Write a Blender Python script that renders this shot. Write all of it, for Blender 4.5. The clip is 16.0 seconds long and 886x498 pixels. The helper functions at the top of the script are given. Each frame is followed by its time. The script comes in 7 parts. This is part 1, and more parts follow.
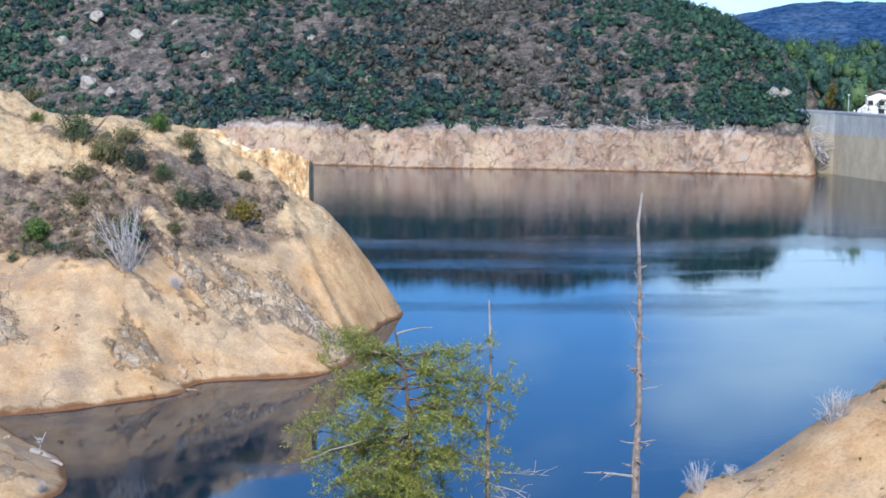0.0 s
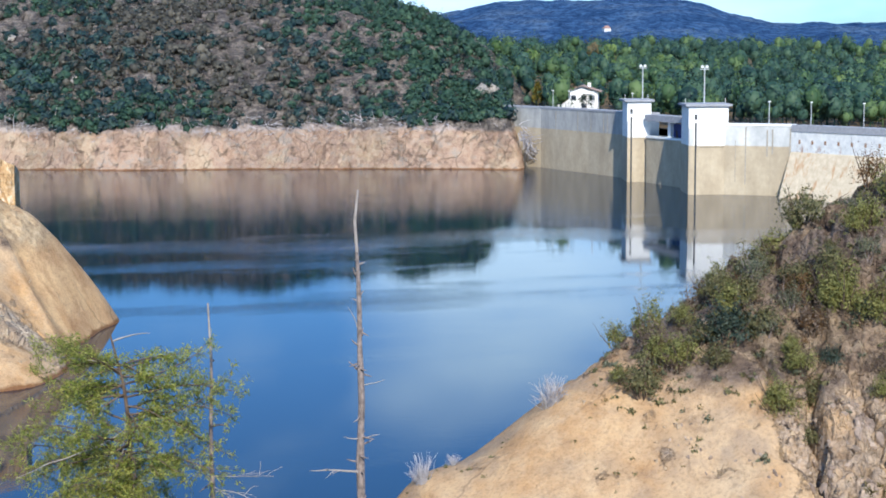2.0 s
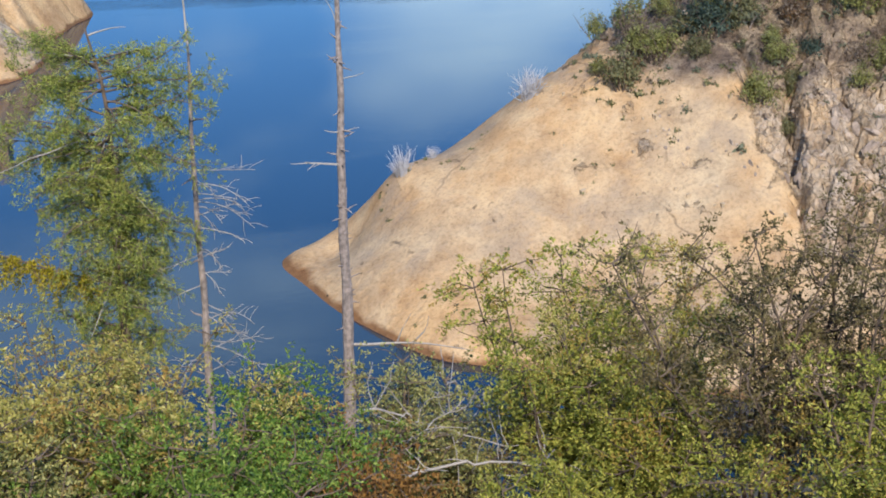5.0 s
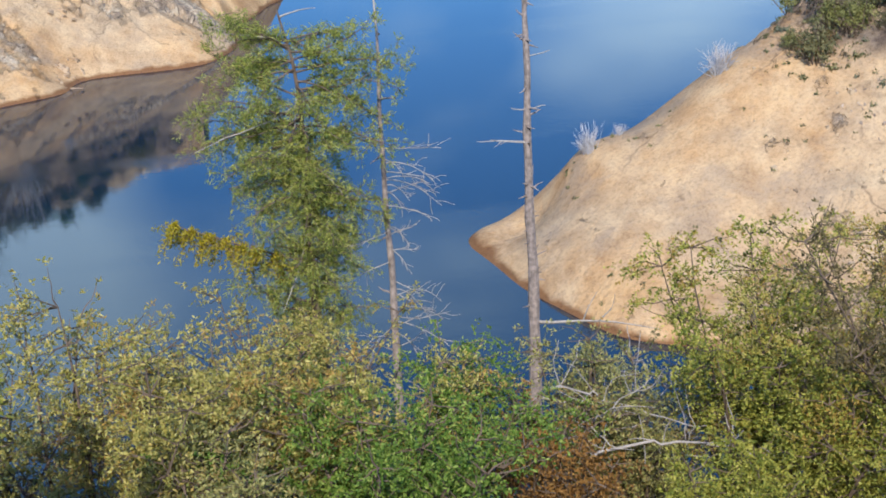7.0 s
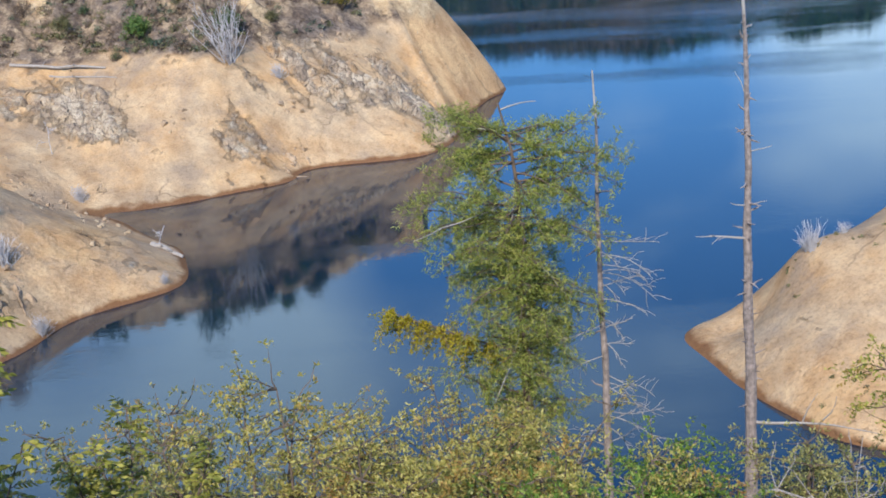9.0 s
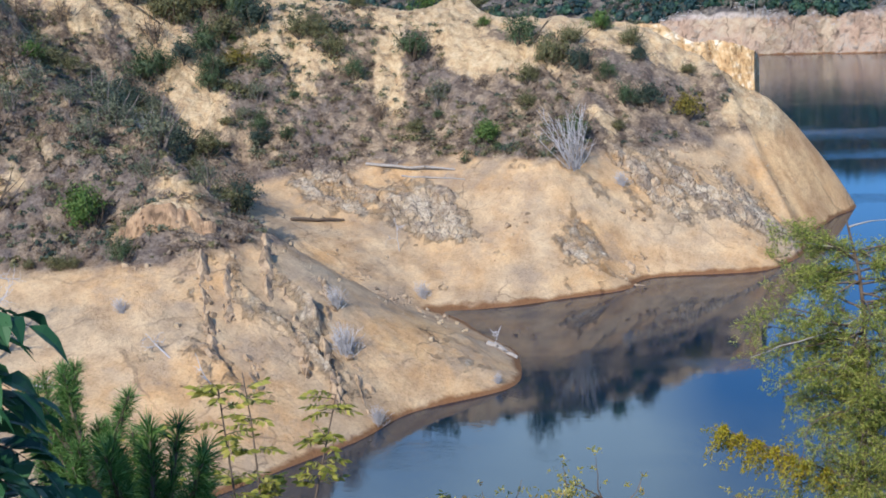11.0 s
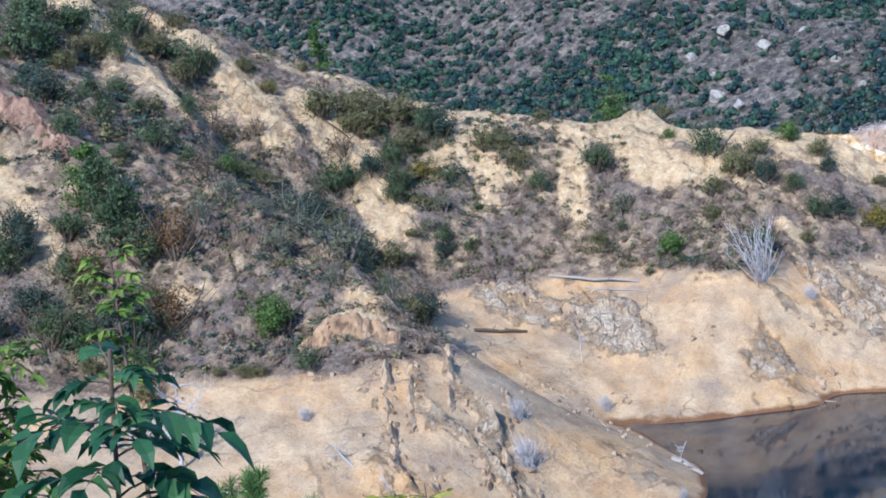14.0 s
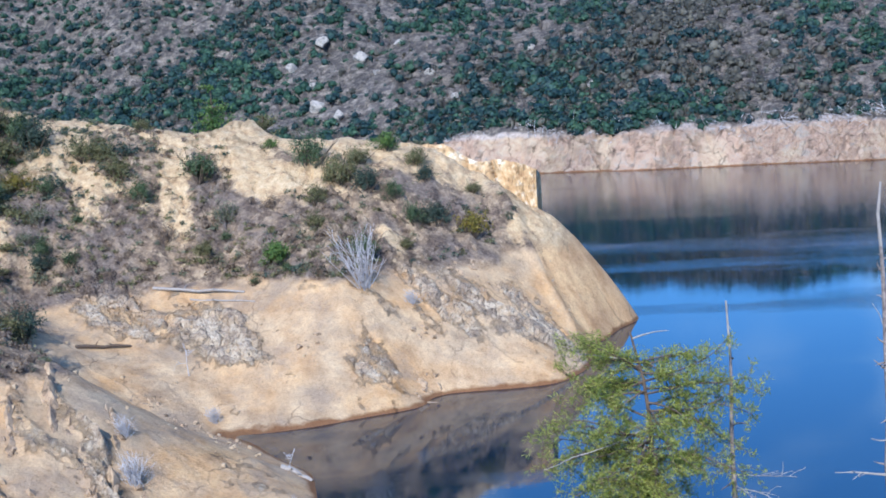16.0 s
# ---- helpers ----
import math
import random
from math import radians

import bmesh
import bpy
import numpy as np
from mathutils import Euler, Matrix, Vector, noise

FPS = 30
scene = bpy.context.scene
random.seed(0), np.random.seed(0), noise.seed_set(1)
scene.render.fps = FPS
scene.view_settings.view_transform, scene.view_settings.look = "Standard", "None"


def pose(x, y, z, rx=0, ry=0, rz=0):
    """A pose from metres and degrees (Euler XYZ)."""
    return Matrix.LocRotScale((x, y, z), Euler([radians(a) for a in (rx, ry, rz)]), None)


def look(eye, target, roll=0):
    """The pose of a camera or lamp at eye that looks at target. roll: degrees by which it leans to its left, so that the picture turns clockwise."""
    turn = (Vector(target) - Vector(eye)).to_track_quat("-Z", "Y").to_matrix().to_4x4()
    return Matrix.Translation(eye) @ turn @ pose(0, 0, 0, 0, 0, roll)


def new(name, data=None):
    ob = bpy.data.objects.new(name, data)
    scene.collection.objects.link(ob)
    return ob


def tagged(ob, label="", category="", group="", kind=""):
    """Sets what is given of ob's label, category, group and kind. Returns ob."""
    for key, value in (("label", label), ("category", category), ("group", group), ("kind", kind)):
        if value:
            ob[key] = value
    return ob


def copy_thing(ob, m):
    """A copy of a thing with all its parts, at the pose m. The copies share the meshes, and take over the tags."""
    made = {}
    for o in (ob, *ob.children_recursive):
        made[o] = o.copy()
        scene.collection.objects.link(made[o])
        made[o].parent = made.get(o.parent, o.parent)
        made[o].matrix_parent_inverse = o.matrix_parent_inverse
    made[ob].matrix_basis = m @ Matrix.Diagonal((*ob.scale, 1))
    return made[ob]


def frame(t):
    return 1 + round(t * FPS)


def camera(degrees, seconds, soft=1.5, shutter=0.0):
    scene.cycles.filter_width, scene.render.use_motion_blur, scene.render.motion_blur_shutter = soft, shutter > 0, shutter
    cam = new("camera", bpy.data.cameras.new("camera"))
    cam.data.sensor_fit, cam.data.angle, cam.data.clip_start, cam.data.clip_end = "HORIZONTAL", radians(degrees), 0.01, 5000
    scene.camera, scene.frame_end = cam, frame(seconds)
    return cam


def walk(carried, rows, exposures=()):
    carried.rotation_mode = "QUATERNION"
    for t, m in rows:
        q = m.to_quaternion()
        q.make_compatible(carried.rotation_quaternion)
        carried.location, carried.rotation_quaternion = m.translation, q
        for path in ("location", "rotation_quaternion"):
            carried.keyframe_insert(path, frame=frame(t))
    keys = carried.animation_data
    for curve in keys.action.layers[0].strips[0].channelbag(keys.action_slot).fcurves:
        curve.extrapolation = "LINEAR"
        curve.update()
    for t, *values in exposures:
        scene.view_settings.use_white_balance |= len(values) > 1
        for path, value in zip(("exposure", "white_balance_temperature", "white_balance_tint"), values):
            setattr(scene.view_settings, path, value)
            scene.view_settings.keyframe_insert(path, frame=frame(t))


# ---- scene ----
cam = camera(33.56, 16.0, soft=1.8)
EYE = 28.0
# seconds, then the camera's turn in degrees; it pans where it stands, high on the bank
TURNS = [
    (0, 82.453, -0.014, 0.002),
    (0.5, 82.380, 0.074, -4.484),
    (1, 82.389, 0.508, -8.252),
    (1.5, 82.376, -0.000, -10.798),
    (2, 82.364, 0.433, -11.117),
    (2.5, 80.646, 0.650, -11.494),
    (3, 77.487, 0.768, -11.742),
    (3.5, 74.861, 0.468, -12.725),
    (4, 72.345, 0.530, -13.136),
    (4.2, 71.793, 0.362, -13.084),
    (6.3, 69.745, 1.849, -8.298),
    (6.5, 69.770, 1.911, -7.560),
    (7, 69.759, 2.948, -5.122),
    (7.5, 71.365, 3.632, -2.936),
    (8, 71.828, 4.066, -1.314),
    (8.2, 72.333, 4.119, -0.353),
    (10.3, 76.541, 4.203, 11.871),
    (10.5, 77.302, 4.240, 13.766),
    (11, 78.969, 3.961, 16.831),
    (11.5, 81.416, 4.441, 20.042),
    (12, 82.297, 4.474, 22.557),
    (12.5, 82.616, 4.266, 24.233),
    (13, 83.701, 4.622, 25.422),
    (13.5, 83.908, 5.023, 25.179),
    (14, 83.848, 4.623, 23.963),
    (14.5, 83.504, 4.452, 18.692),
    (15, 83.323, 3.991, 15.324),
    (15.5, 83.146, 3.783, 11.889),
    (16, 83.060, 4.144, 8.539),
]
walk(cam, [(t, pose(0.0, 0.0, EYE, rx, ry, rz)) for t, rx, ry, rz in TURNS], exposures=[(0.0, 0.42, 6350, 10), (1.5, 0.42, 6550, 10), (3.0, 0.34, 6950, 10), (6.5, 0.46, 6750, 10), (8.2, 0.44, 6600, 10), (10.5, 0.28, 6600, 10), (12.5, 0.47, 5900, 10), (16.0, 0.48, 5750, 10)])

# ---- sky and sun ----
SUN_DIR = Vector((-0.10, -0.96, 0.70)).normalized()
world = bpy.data.worlds.new("sky")
scene.world = world
world.use_nodes = True
_wn = world.node_tree.nodes
_wl = world.node_tree.links
_sky = _wn.new("ShaderNodeTexSky")
_sky.sky_type = 'NISHITA'
_sky.sun_disc = False
_sky.sun_elevation = math.asin(SUN_DIR.z)
_sky.sun_rotation = math.atan2(SUN_DIR.x, SUN_DIR.y)
_sky.air_density = 1.0
_sky.dust_density = 0.3
_sky.ozone_density = 4.0
_bg = _wn["Background"]
_bg.inputs["Strength"].default_value = 0.138
# thin broken cloud over the blue
_tc = _wn.new("ShaderNodeTexCoord")
_map = _wn.new("ShaderNodeMapping")
_map.inputs["Scale"].default_value = (1.0, 1.0, 2.6)
_map.inputs["Location"].default_value = (7.3, 4.2, 1.1)
_cl = _wn.new("ShaderNodeTexNoise")
_cl.inputs["Scale"].default_value = 2.6
_cl.inputs["Detail"].default_value = 7.0
_cr = _wn.new("ShaderNodeValToRGB")
_cr.color_ramp.elements[0].position = 0.47
_cr.color_ramp.elements[1].position = 0.70
_mx = _wn.new("ShaderNodeMix")
_mx.data_type = 'RGBA'
_wl.new(_tc.outputs["Generated"], _map.inputs["Vector"])
_wl.new(_map.outputs[0], _cl.inputs["Vector"])
_up = _wn.new("ShaderNodeSeparateXYZ")
_wl.new(_tc.outputs["Generated"], _up.inputs[0])
_lift = _wn.new("ShaderNodeMath")
_lift.operation = 'MULTIPLY_ADD'
_lift.inputs[1].default_value = -0.20
_lift.inputs[2].default_value = 0.05
_wl.new(_up.outputs["Z"], _lift.inputs[0])
_more = _wn.new("ShaderNodeMath")
_more.operation = 'ADD'
_wl.new(_cl.outputs["Fac"], _more.inputs[0])
_wl.new(_lift.outputs[0], _more.inputs[1])
_dot = _wn.new("ShaderNodeVectorMath")
_dot.operation = 'DOT_PRODUCT'
_dot.inputs[1].default_value = Vector((0.215, 0.955, 0.200)).normalized()
_wl.new(_tc.outputs["Generated"], _dot.inputs[0])
_puff = _wn.new("ShaderNodeMapRange")
_puff.interpolation_type = 'SMOOTHSTEP'
_puff.inputs["From Min"].default_value = 0.9935
_puff.inputs["From Max"].default_value = 1.0
_puff.inputs["To Max"].default_value = 0.13
_wl.new(_dot.outputs["Value"], _puff.inputs["Value"])
_dot2 = _wn.new("ShaderNodeVectorMath")
_dot2.operation = 'DOT_PRODUCT'
_dot2.inputs[1].default_value = Vector((-0.27, 0.90, 0.335)).normalized()
_wl.new(_tc.outputs["Generated"], _dot2.inputs[0])
_puff2 = _wn.new("ShaderNodeMapRange")
_puff2.interpolation_type = 'SMOOTHSTEP'
_puff2.inputs["From Min"].default_value = 0.982
_puff2.inputs["From Max"].default_value = 1.0
_puff2.inputs["To Max"].default_value = 0.20
_wl.new(_dot2.outputs["Value"], _puff2.inputs["Value"])
_pair = _wn.new("ShaderNodeMath")
_wl.new(_puff.outputs[0], _pair.inputs[0])
_wl.new(_puff2.outputs[0], _pair.inputs[1])
_both = _wn.new("ShaderNodeMath")
_wl.new(_more.outputs[0], _both.inputs[0])
_wl.new(_pair.outputs[0], _both.inputs[1])
_wl.new(_both.outputs[0], _cr.inputs["Fac"])
_wl.new(_cr.outputs["Color"], _mx.inputs["Factor"])
_tint = _wn.new("ShaderNodeMix")
_tint.data_type = 'RGBA'
_tint.blend_type = 'MULTIPLY'
_tint.inputs["Factor"].default_value = 1.0
_tint.inputs[7].default_value = (0.54, 0.85, 1.17, 1.0)
_wl.new(_sky.outputs[0], _tint.inputs[6])
# the sky deepens towards the hazy skyline
_deep = _wn.new("ShaderNodeMix")
_deep.data_type = 'RGBA'
_deep.blend_type = 'MULTIPLY'
_deep.inputs["Factor"].default_value = 1.0
_grad = _wn.new("ShaderNodeValToRGB")
_grad.color_ramp.elements[0].position = 0.02
_grad.color_ramp.elements[0].color = (0.62, 0.72, 0.80, 1)
_grad.color_ramp.elements[1].position = 0.5
_grad.color_ramp.elements[1].color = (1.25, 1.35, 1.40, 1)
_wl.new(_tint.outputs[2], _deep.inputs[6])
_wl.new(_grad.outputs["Color"], _deep.inputs[7])
_wl.new(_deep.outputs[2], _mx.inputs[6])
_wl.new(_up.outputs["Z"], _grad.inputs["Fac"])
_mx.inputs[7].default_value = (5.6, 8.3, 11.4, 1.0)
_wl.new(_mx.outputs[2], _bg.inputs["Color"])
sun = new("sun", bpy.data.lights.new("sun", 'SUN'))
sun.data.energy = 4.6
sun.data.angle = radians(0.53)
sun.data.color = (1.0, 0.97, 0.915)
sun.matrix_world = look((0, 0, 200), Vector((0, 0, 200)) - SUN_DIR)

# ---- materials ----
def srgb(r, g, b):
    return tuple((c / 255 / 12.92) if c <= 10 else ((c / 255 + 0.055) / 1.055) ** 2.4 for c in (r, g, b)) + (1.0,)


class Nodes:
    """A small builder for one node material."""

    def __init__(self, name):
        self.mat = bpy.data.materials.new(name)
        self.mat.use_nodes = True
        self.tree = self.mat.node_tree
        self.bsdf = self.tree.nodes["Principled BSDF"]
        self.geo = self.add("ShaderNodeNewGeometry")
        self.pos = self.geo.outputs["Position"]

    def add(self, kind, **props):
        n = self.tree.nodes.new(kind)
        if "feature" in props:
            n.feature = props["feature"]
        if "data_type" in props:
            n.data_type = props["data_type"]
        if "blend_type" in props:
            n.blend_type = props["blend_type"]
        if "operation" in props:
            n.operation = props["operation"]
        if "use_clamp" in props:
            n.use_clamp = props["use_clamp"]
        if "attribute_name" in props:
            n.attribute_name = props["attribute_name"]
        return n

    def link(self, a, b):
        self.tree.links.new(a, b)

    def put(self, socket, value):
        if isinstance(value, bpy.types.NodeSocket):
            self.link(value, socket)
        else:
            socket.default_value = value

    def scaled(self, vec, sx, sy, sz):
        m = self.add("ShaderNodeMapping")
        m.inputs["Scale"].default_value = (sx, sy, sz)
        self.link(vec, m.inputs["Vector"])
        return m.outputs[0]

    def noise(self, scale, detail=5.0, rough=0.55, vec=None, distortion=0.0):
        n = self.add("ShaderNodeTexNoise")
        self.link(vec or self.pos, n.inputs["Vector"])
        n.inputs["Scale"].default_value = scale
        n.inputs["Detail"].default_value = detail
        n.inputs["Roughness"].default_value = rough
        n.inputs["Distortion"].default_value = distortion
        return n.outputs["Fac"]

    def voronoi(self, scale, feature='F1', vec=None, out="Distance"):
        n = self.add("ShaderNodeTexVoronoi", feature=feature)
        self.link(vec or self.pos, n.inputs["Vector"])
        n.inputs["Scale"].default_value = scale
        return n.outputs[out]

    def warp(self, scale, amount, sx=1.0, sy=1.0, sz=1.0):
        """The position, shaken by coarse noise and then stretched."""
        t = self.add("ShaderNodeTexNoise")
        self.link(self.pos, t.inputs["Vector"])
        t.inputs["Scale"].default_value = scale
        t.inputs["Detail"].default_value = 4.0
        m = self.add("ShaderNodeVectorMath", operation='MULTIPLY_ADD')
        self.link(t.outputs["Color"], m.inputs[0])
        m.inputs[1].default_value = (amount, amount, amount)
        self.link(self.pos, m.inputs[2])
        return self.scaled(m.outputs[0], sx, sy, sz)

    def ramp(self, fac, *stops):
        n = self.add("ShaderNodeValToRGB")
        self.link(fac, n.inputs["Fac"])
        els = n.color_ramp.elements
        while len(els) < len(stops):
            els.new(0.5)
        for e, (p, c) in zip(els, stops):
            e.position = p
            e.color = c if hasattr(c, "__len__") else (c, c, c, 1)
        return n.outputs["Color"]

    def mix(self, fac, a, b, blend='MIX'):
        n = self.add("ShaderNodeMix", data_type='RGBA', blend_type=blend)
        self.put(n.inputs["Factor"], fac)
        self.put(n.inputs[6], a)
        self.put(n.inputs[7], b)
        return n.outputs[2]

    def math(self, op, a, b=0.0, clamp=False):
        n = self.add("ShaderNodeMath", operation=op, use_clamp=clamp)
        self.put(n.inputs[0], a)
        self.put(n.inputs[1], b)
        return n.outputs[0]

    def height(self):
        n = self.add("ShaderNodeSeparateXYZ")
        self.link(self.pos, n.inputs[0])
        return n.outputs["Z"]

    def random(self):
        return self.add("ShaderNodeObjectInfo").outputs["Random"]

    def island(self):
        return self.geo.outputs["Random Per Island"]

    def bump(self, height, strength=0.5, distance=0.1, after=None):
        n = self.add("ShaderNodeBump")
        n.inputs["Strength"].default_value = strength
        n.inputs["Distance"].default_value = distance
        self.link(height, n.inputs["Height"])
        if after:
            self.link(after, n.inputs["Normal"])
        return n.outputs[0]

    def done(self, colour, rough=0.9, normal=None, metal=0.0, specular=0.3):
        self.put(self.bsdf.inputs["Base Color"], colour)
        self.put(self.bsdf.inputs["Roughness"], rough)
        self.put(self.bsdf.inputs["Metallic"], metal)
        self.bsdf.inputs["Specular IOR Level"].default_value = specular
        if normal:
            self.link(normal, self.bsdf.inputs["Normal"])
        return self.mat


def bare_bank_material(name, level=9.5, pink=0.0, dull=0.0, stone=(122, 108, 96), pale=(194, 178, 156), earth=1.0):
    """Ochre drawdown rock below the old water level, scrub soil above it."""
    n = Nodes(name)
    big = n.noise(0.09, 4)
    mid = n.noise(0.45, 6, 0.6)
    fine = n.noise(3.0, 6, 0.65)
    # silt and gravel left by the water
    warm = n.ramp(mid, (0.25, srgb(158, 120, 82)), (0.5, srgb(190, 151, 107)), (0.75, srgb(206, 170, 124)))
    cool = n.ramp(mid, (0.25, srgb(142, 120, 96)), (0.5, srgb(173, 149, 120)), (0.75, srgb(194, 171, 140)))
    ochre = n.mix(n.ramp(n.noise(0.10, 5, 0.6), (0.40, 0.0), (0.62, 1.0)), warm, cool)
    runs = n.noise(0.5, 6, 0.7, n.warp(0.25, 2.0, 1.0, 0.75, 0.18))
    ochre = n.mix(n.ramp(runs, (0.46, 0.0), (0.62, 0.5)), ochre, srgb(204, 176, 140))
    ochre = n.mix(n.ramp(n.noise(0.22, 6, 0.7, n.warp(0.3, 3.0)), (0.50, 0.0), (0.64, 0.6)), ochre, srgb(150, 132, 114))
    # jointed bedrock that shows through it
    at = n.add("ShaderNodeAttribute", attribute_name="rock").outputs["Fac"]
    rock_mask = n.ramp(n.math('ADD', at, n.math('MULTIPLY', n.math('SUBTRACT', n.noise(0.55, 9, 0.78, n.warp(0.5, 1.5, 1.0, 0.8, 0.5)), 0.5), 3.2)), (0.36, 0.0), (0.70, 0.9))
    blocks = n.warp(0.7, 1.1, 1.0, 0.7, 0.62)
    tone = n.add("ShaderNodeTexVoronoi", feature='F1')
    n.link(blocks, tone.inputs["Vector"])
    tone.inputs["Scale"].default_value = 0.95
    cell = n.add("ShaderNodeSeparateColor")
    n.link(tone.outputs["Color"], cell.inputs[0])
    edge = n.voronoi(0.95, 'DISTANCE_TO_EDGE', blocks)
    chips = n.voronoi(2.6, 'DISTANCE_TO_EDGE', n.warp(1.4, 0.5, 1.0, 0.7, 0.7))
    grey = n.ramp(n.math('ADD', n.math('MULTIPLY', n.noise(1.6, 8, 0.72), 0.8), n.math('MULTIPLY', cell.outputs[0], 0.2)), (0.36, srgb(*stone)), (0.47, srgb(160, 143, 124)), (0.60, srgb(*pale)))
    grey = n.mix(n.ramp(n.noise(0.5, 6, 0.7), (0.46, 0.0), (0.62, 0.85)), grey, ochre)
    some = n.ramp(n.noise(0.35, 5, 0.6), (0.46, 0.0), (0.58, 1.0))
    joint = n.math('MULTIPLY', n.ramp(edge, (0.012, 1.0), (0.05, 0.0)), some)
    grey = n.mix(n.math('MULTIPLY', joint, 0.55), grey, srgb(96, 84, 74))
    low = n.mix(rock_mask, ochre, grey)
    bare = n.add("ShaderNodeAttribute", attribute_name="bare").outputs["Fac"]
    bare = n.ramp(n.math('ADD', bare, n.math('MULTIPLY', n.math('SUBTRACT', n.noise(0.7, 8, 0.75), 0.5), 1.5)), (0.38, 0.0), (0.58, 1.0))
    # the nose's yellow sand, lightened in colour to stand in for sun
    low = n.mix(n.math('MULTIPLY', bare, 0.75), low, n.ramp(runs, (0.36, srgb(176, 134, 92)), (0.6, srgb(216, 178, 130))))
    # long single cracks across the smooth banks
    seams = n.voronoi(0.17, 'DISTANCE_TO_EDGE', n.warp(0.35, 3.2, 1.0, 0.8, 0.45))
    few = n.ramp(n.noise(0.12, 4), (0.50, 0.0), (0.58, 1.0))
    low = n.mix(n.math('MULTIPLY', n.math('MULTIPLY', n.ramp(seams, (0.003, 1.0), (0.018, 0.0)), few), 0.6), low, srgb(110, 92, 76))
    if pink:
        streak = n.noise(0.30, 8, 0.75)
        low = n.mix(0.85, low, n.ramp(streak, (0.28, srgb(104, 92, 86)), (0.42, srgb(146, 120, 104)), (0.52, srgb(168, 142, 122)), (0.62, srgb(150, 141, 131)), (0.75, srgb(164, 134, 106))))
        low = n.mix(n.ramp(n.noise(0.07, 5, 0.6), (0.50, 0.0), (0.60, 0.7)), low, n.ramp(n.noise(0.6, 7, 0.75), (0.34, srgb(150, 124, 100)), (0.6, srgb(184, 164, 136))))
        seam = n.voronoi(0.13, 'DISTANCE_TO_EDGE', n.warp(0.2, 5.0, 1.0, 1.0, 0.35))
        low = n.mix(1.0, low, n.ramp(n.math('ADD', seam, n.math('MULTIPLY', n.noise(0.5, 5), 0.12)), (0.055, 0.5), (0.085, 1.0)), 'MULTIPLY')
        rim = n.ramp(n.math('DIVIDE', n.math('SUBTRACT', n.math('ADD', n.height(), n.math('MULTIPLY', n.noise(0.25, 5), 3.0)), 9.6), 2.0, True), (0.2, 0.0), (0.6, 0.5))
        low = n.mix(rim, low, n.ramp(n.noise(0.9, 7, 0.8), (0.36, srgb(104, 100, 102)), (0.6, srgb(190, 184, 180))))
    soil = n.ramp(n.noise(0.9, 8, 0.75), (0.32, srgb(106, 90, 78)), (0.48, srgb(152, 130, 107)), (0.66, srgb(198, 174, 142)))
    scrub = n.ramp(fine, (0.3, srgb(78, 70, 70)), (0.55, srgb(118, 107, 102)), (0.75, srgb(158, 145, 130)))
    cover = n.ramp(n.noise(0.16, 8, 0.68), (0.46, 0.0), (0.58, 0.75))
    high = n.mix(cover, soil, scrub)
    heath = n.ramp(n.noise(0.62, 9, 0.72, n.warp(0.4, 1.2)), (0.50, 0.0), (0.56, 0.8))
    high = n.mix(heath, high, n.ramp(fine, (0.35, srgb(70, 60, 56)), (0.65, srgb(116, 98, 84))))
    high = n.mix(bare, high, n.ramp(n.noise(1.1, 8, 0.75), (0.3, srgb(152, 122, 96)), (0.46, srgb(194, 164, 126)), (0.66, srgb(217, 193, 156))))
    high = n.mix(1.0 - earth, high, srgb(104, 84, 70))
    if dull:
        high = n.mix(dull, high, n.ramp(n.noise(0.35, 8, 0.8), (0.34, srgb(50, 50, 52)), (0.48, srgb(92, 86, 82)), (0.64, srgb(160, 148, 134))))
    z = n.math('ADD', n.height(), n.math('MULTIPLY', n.math('SUBTRACT', big, 0.5), 6.0))
    above = n.ramp(n.math('DIVIDE', n.math('SUBTRACT', z, level - 1.0), 2.0, True), (0.3, 0.0), (0.7, 1.0))
    colour = n.mix(above, low, high)
    wet = n.ramp(n.math('DIVIDE', n.math('ADD', n.height(), n.math('MULTIPLY', n.math('SUBTRACT', mid, 0.5), 0.8)), 1.0, True), (0.16, 0.9), (0.38, 0.0))
    colour = n.mix(wet, colour, srgb(118, 80, 50))
    speck = n.ramp(n.noise(5.0, 5, 0.75), (0.36, 0.74), (0.52, 1.0))
    colour = n.mix(1.0, colour, speck, 'MULTIPLY')
    # soil lumps, then the relief of blocks and their joints
    b = n.bump(n.math('MULTIPLY', n.noise(0.9, 9, 0.74), n.math('ADD', 0.7, above)), 0.75, 0.55)
    slabs = n.math('ADD', n.math('MULTIPLY', cell.outputs[1], 0.55), n.math('MULTIPLY', n.ramp(edge, (0.0, 0.0), (0.12, 1.0)), 0.45))
    slabs = n.math('ADD', slabs, n.math('MULTIPLY', n.ramp(chips, (0.0, 0.0), (0.15, 1.0)), 0.22))
    b = n.bump(n.math('MULTIPLY', slabs, rock_mask), 0.8, 0.45, b)
    b = n.bump(fine, 0.4, 0.10, b)
    return n.done(colour, 0.95, b, specular=0.15)


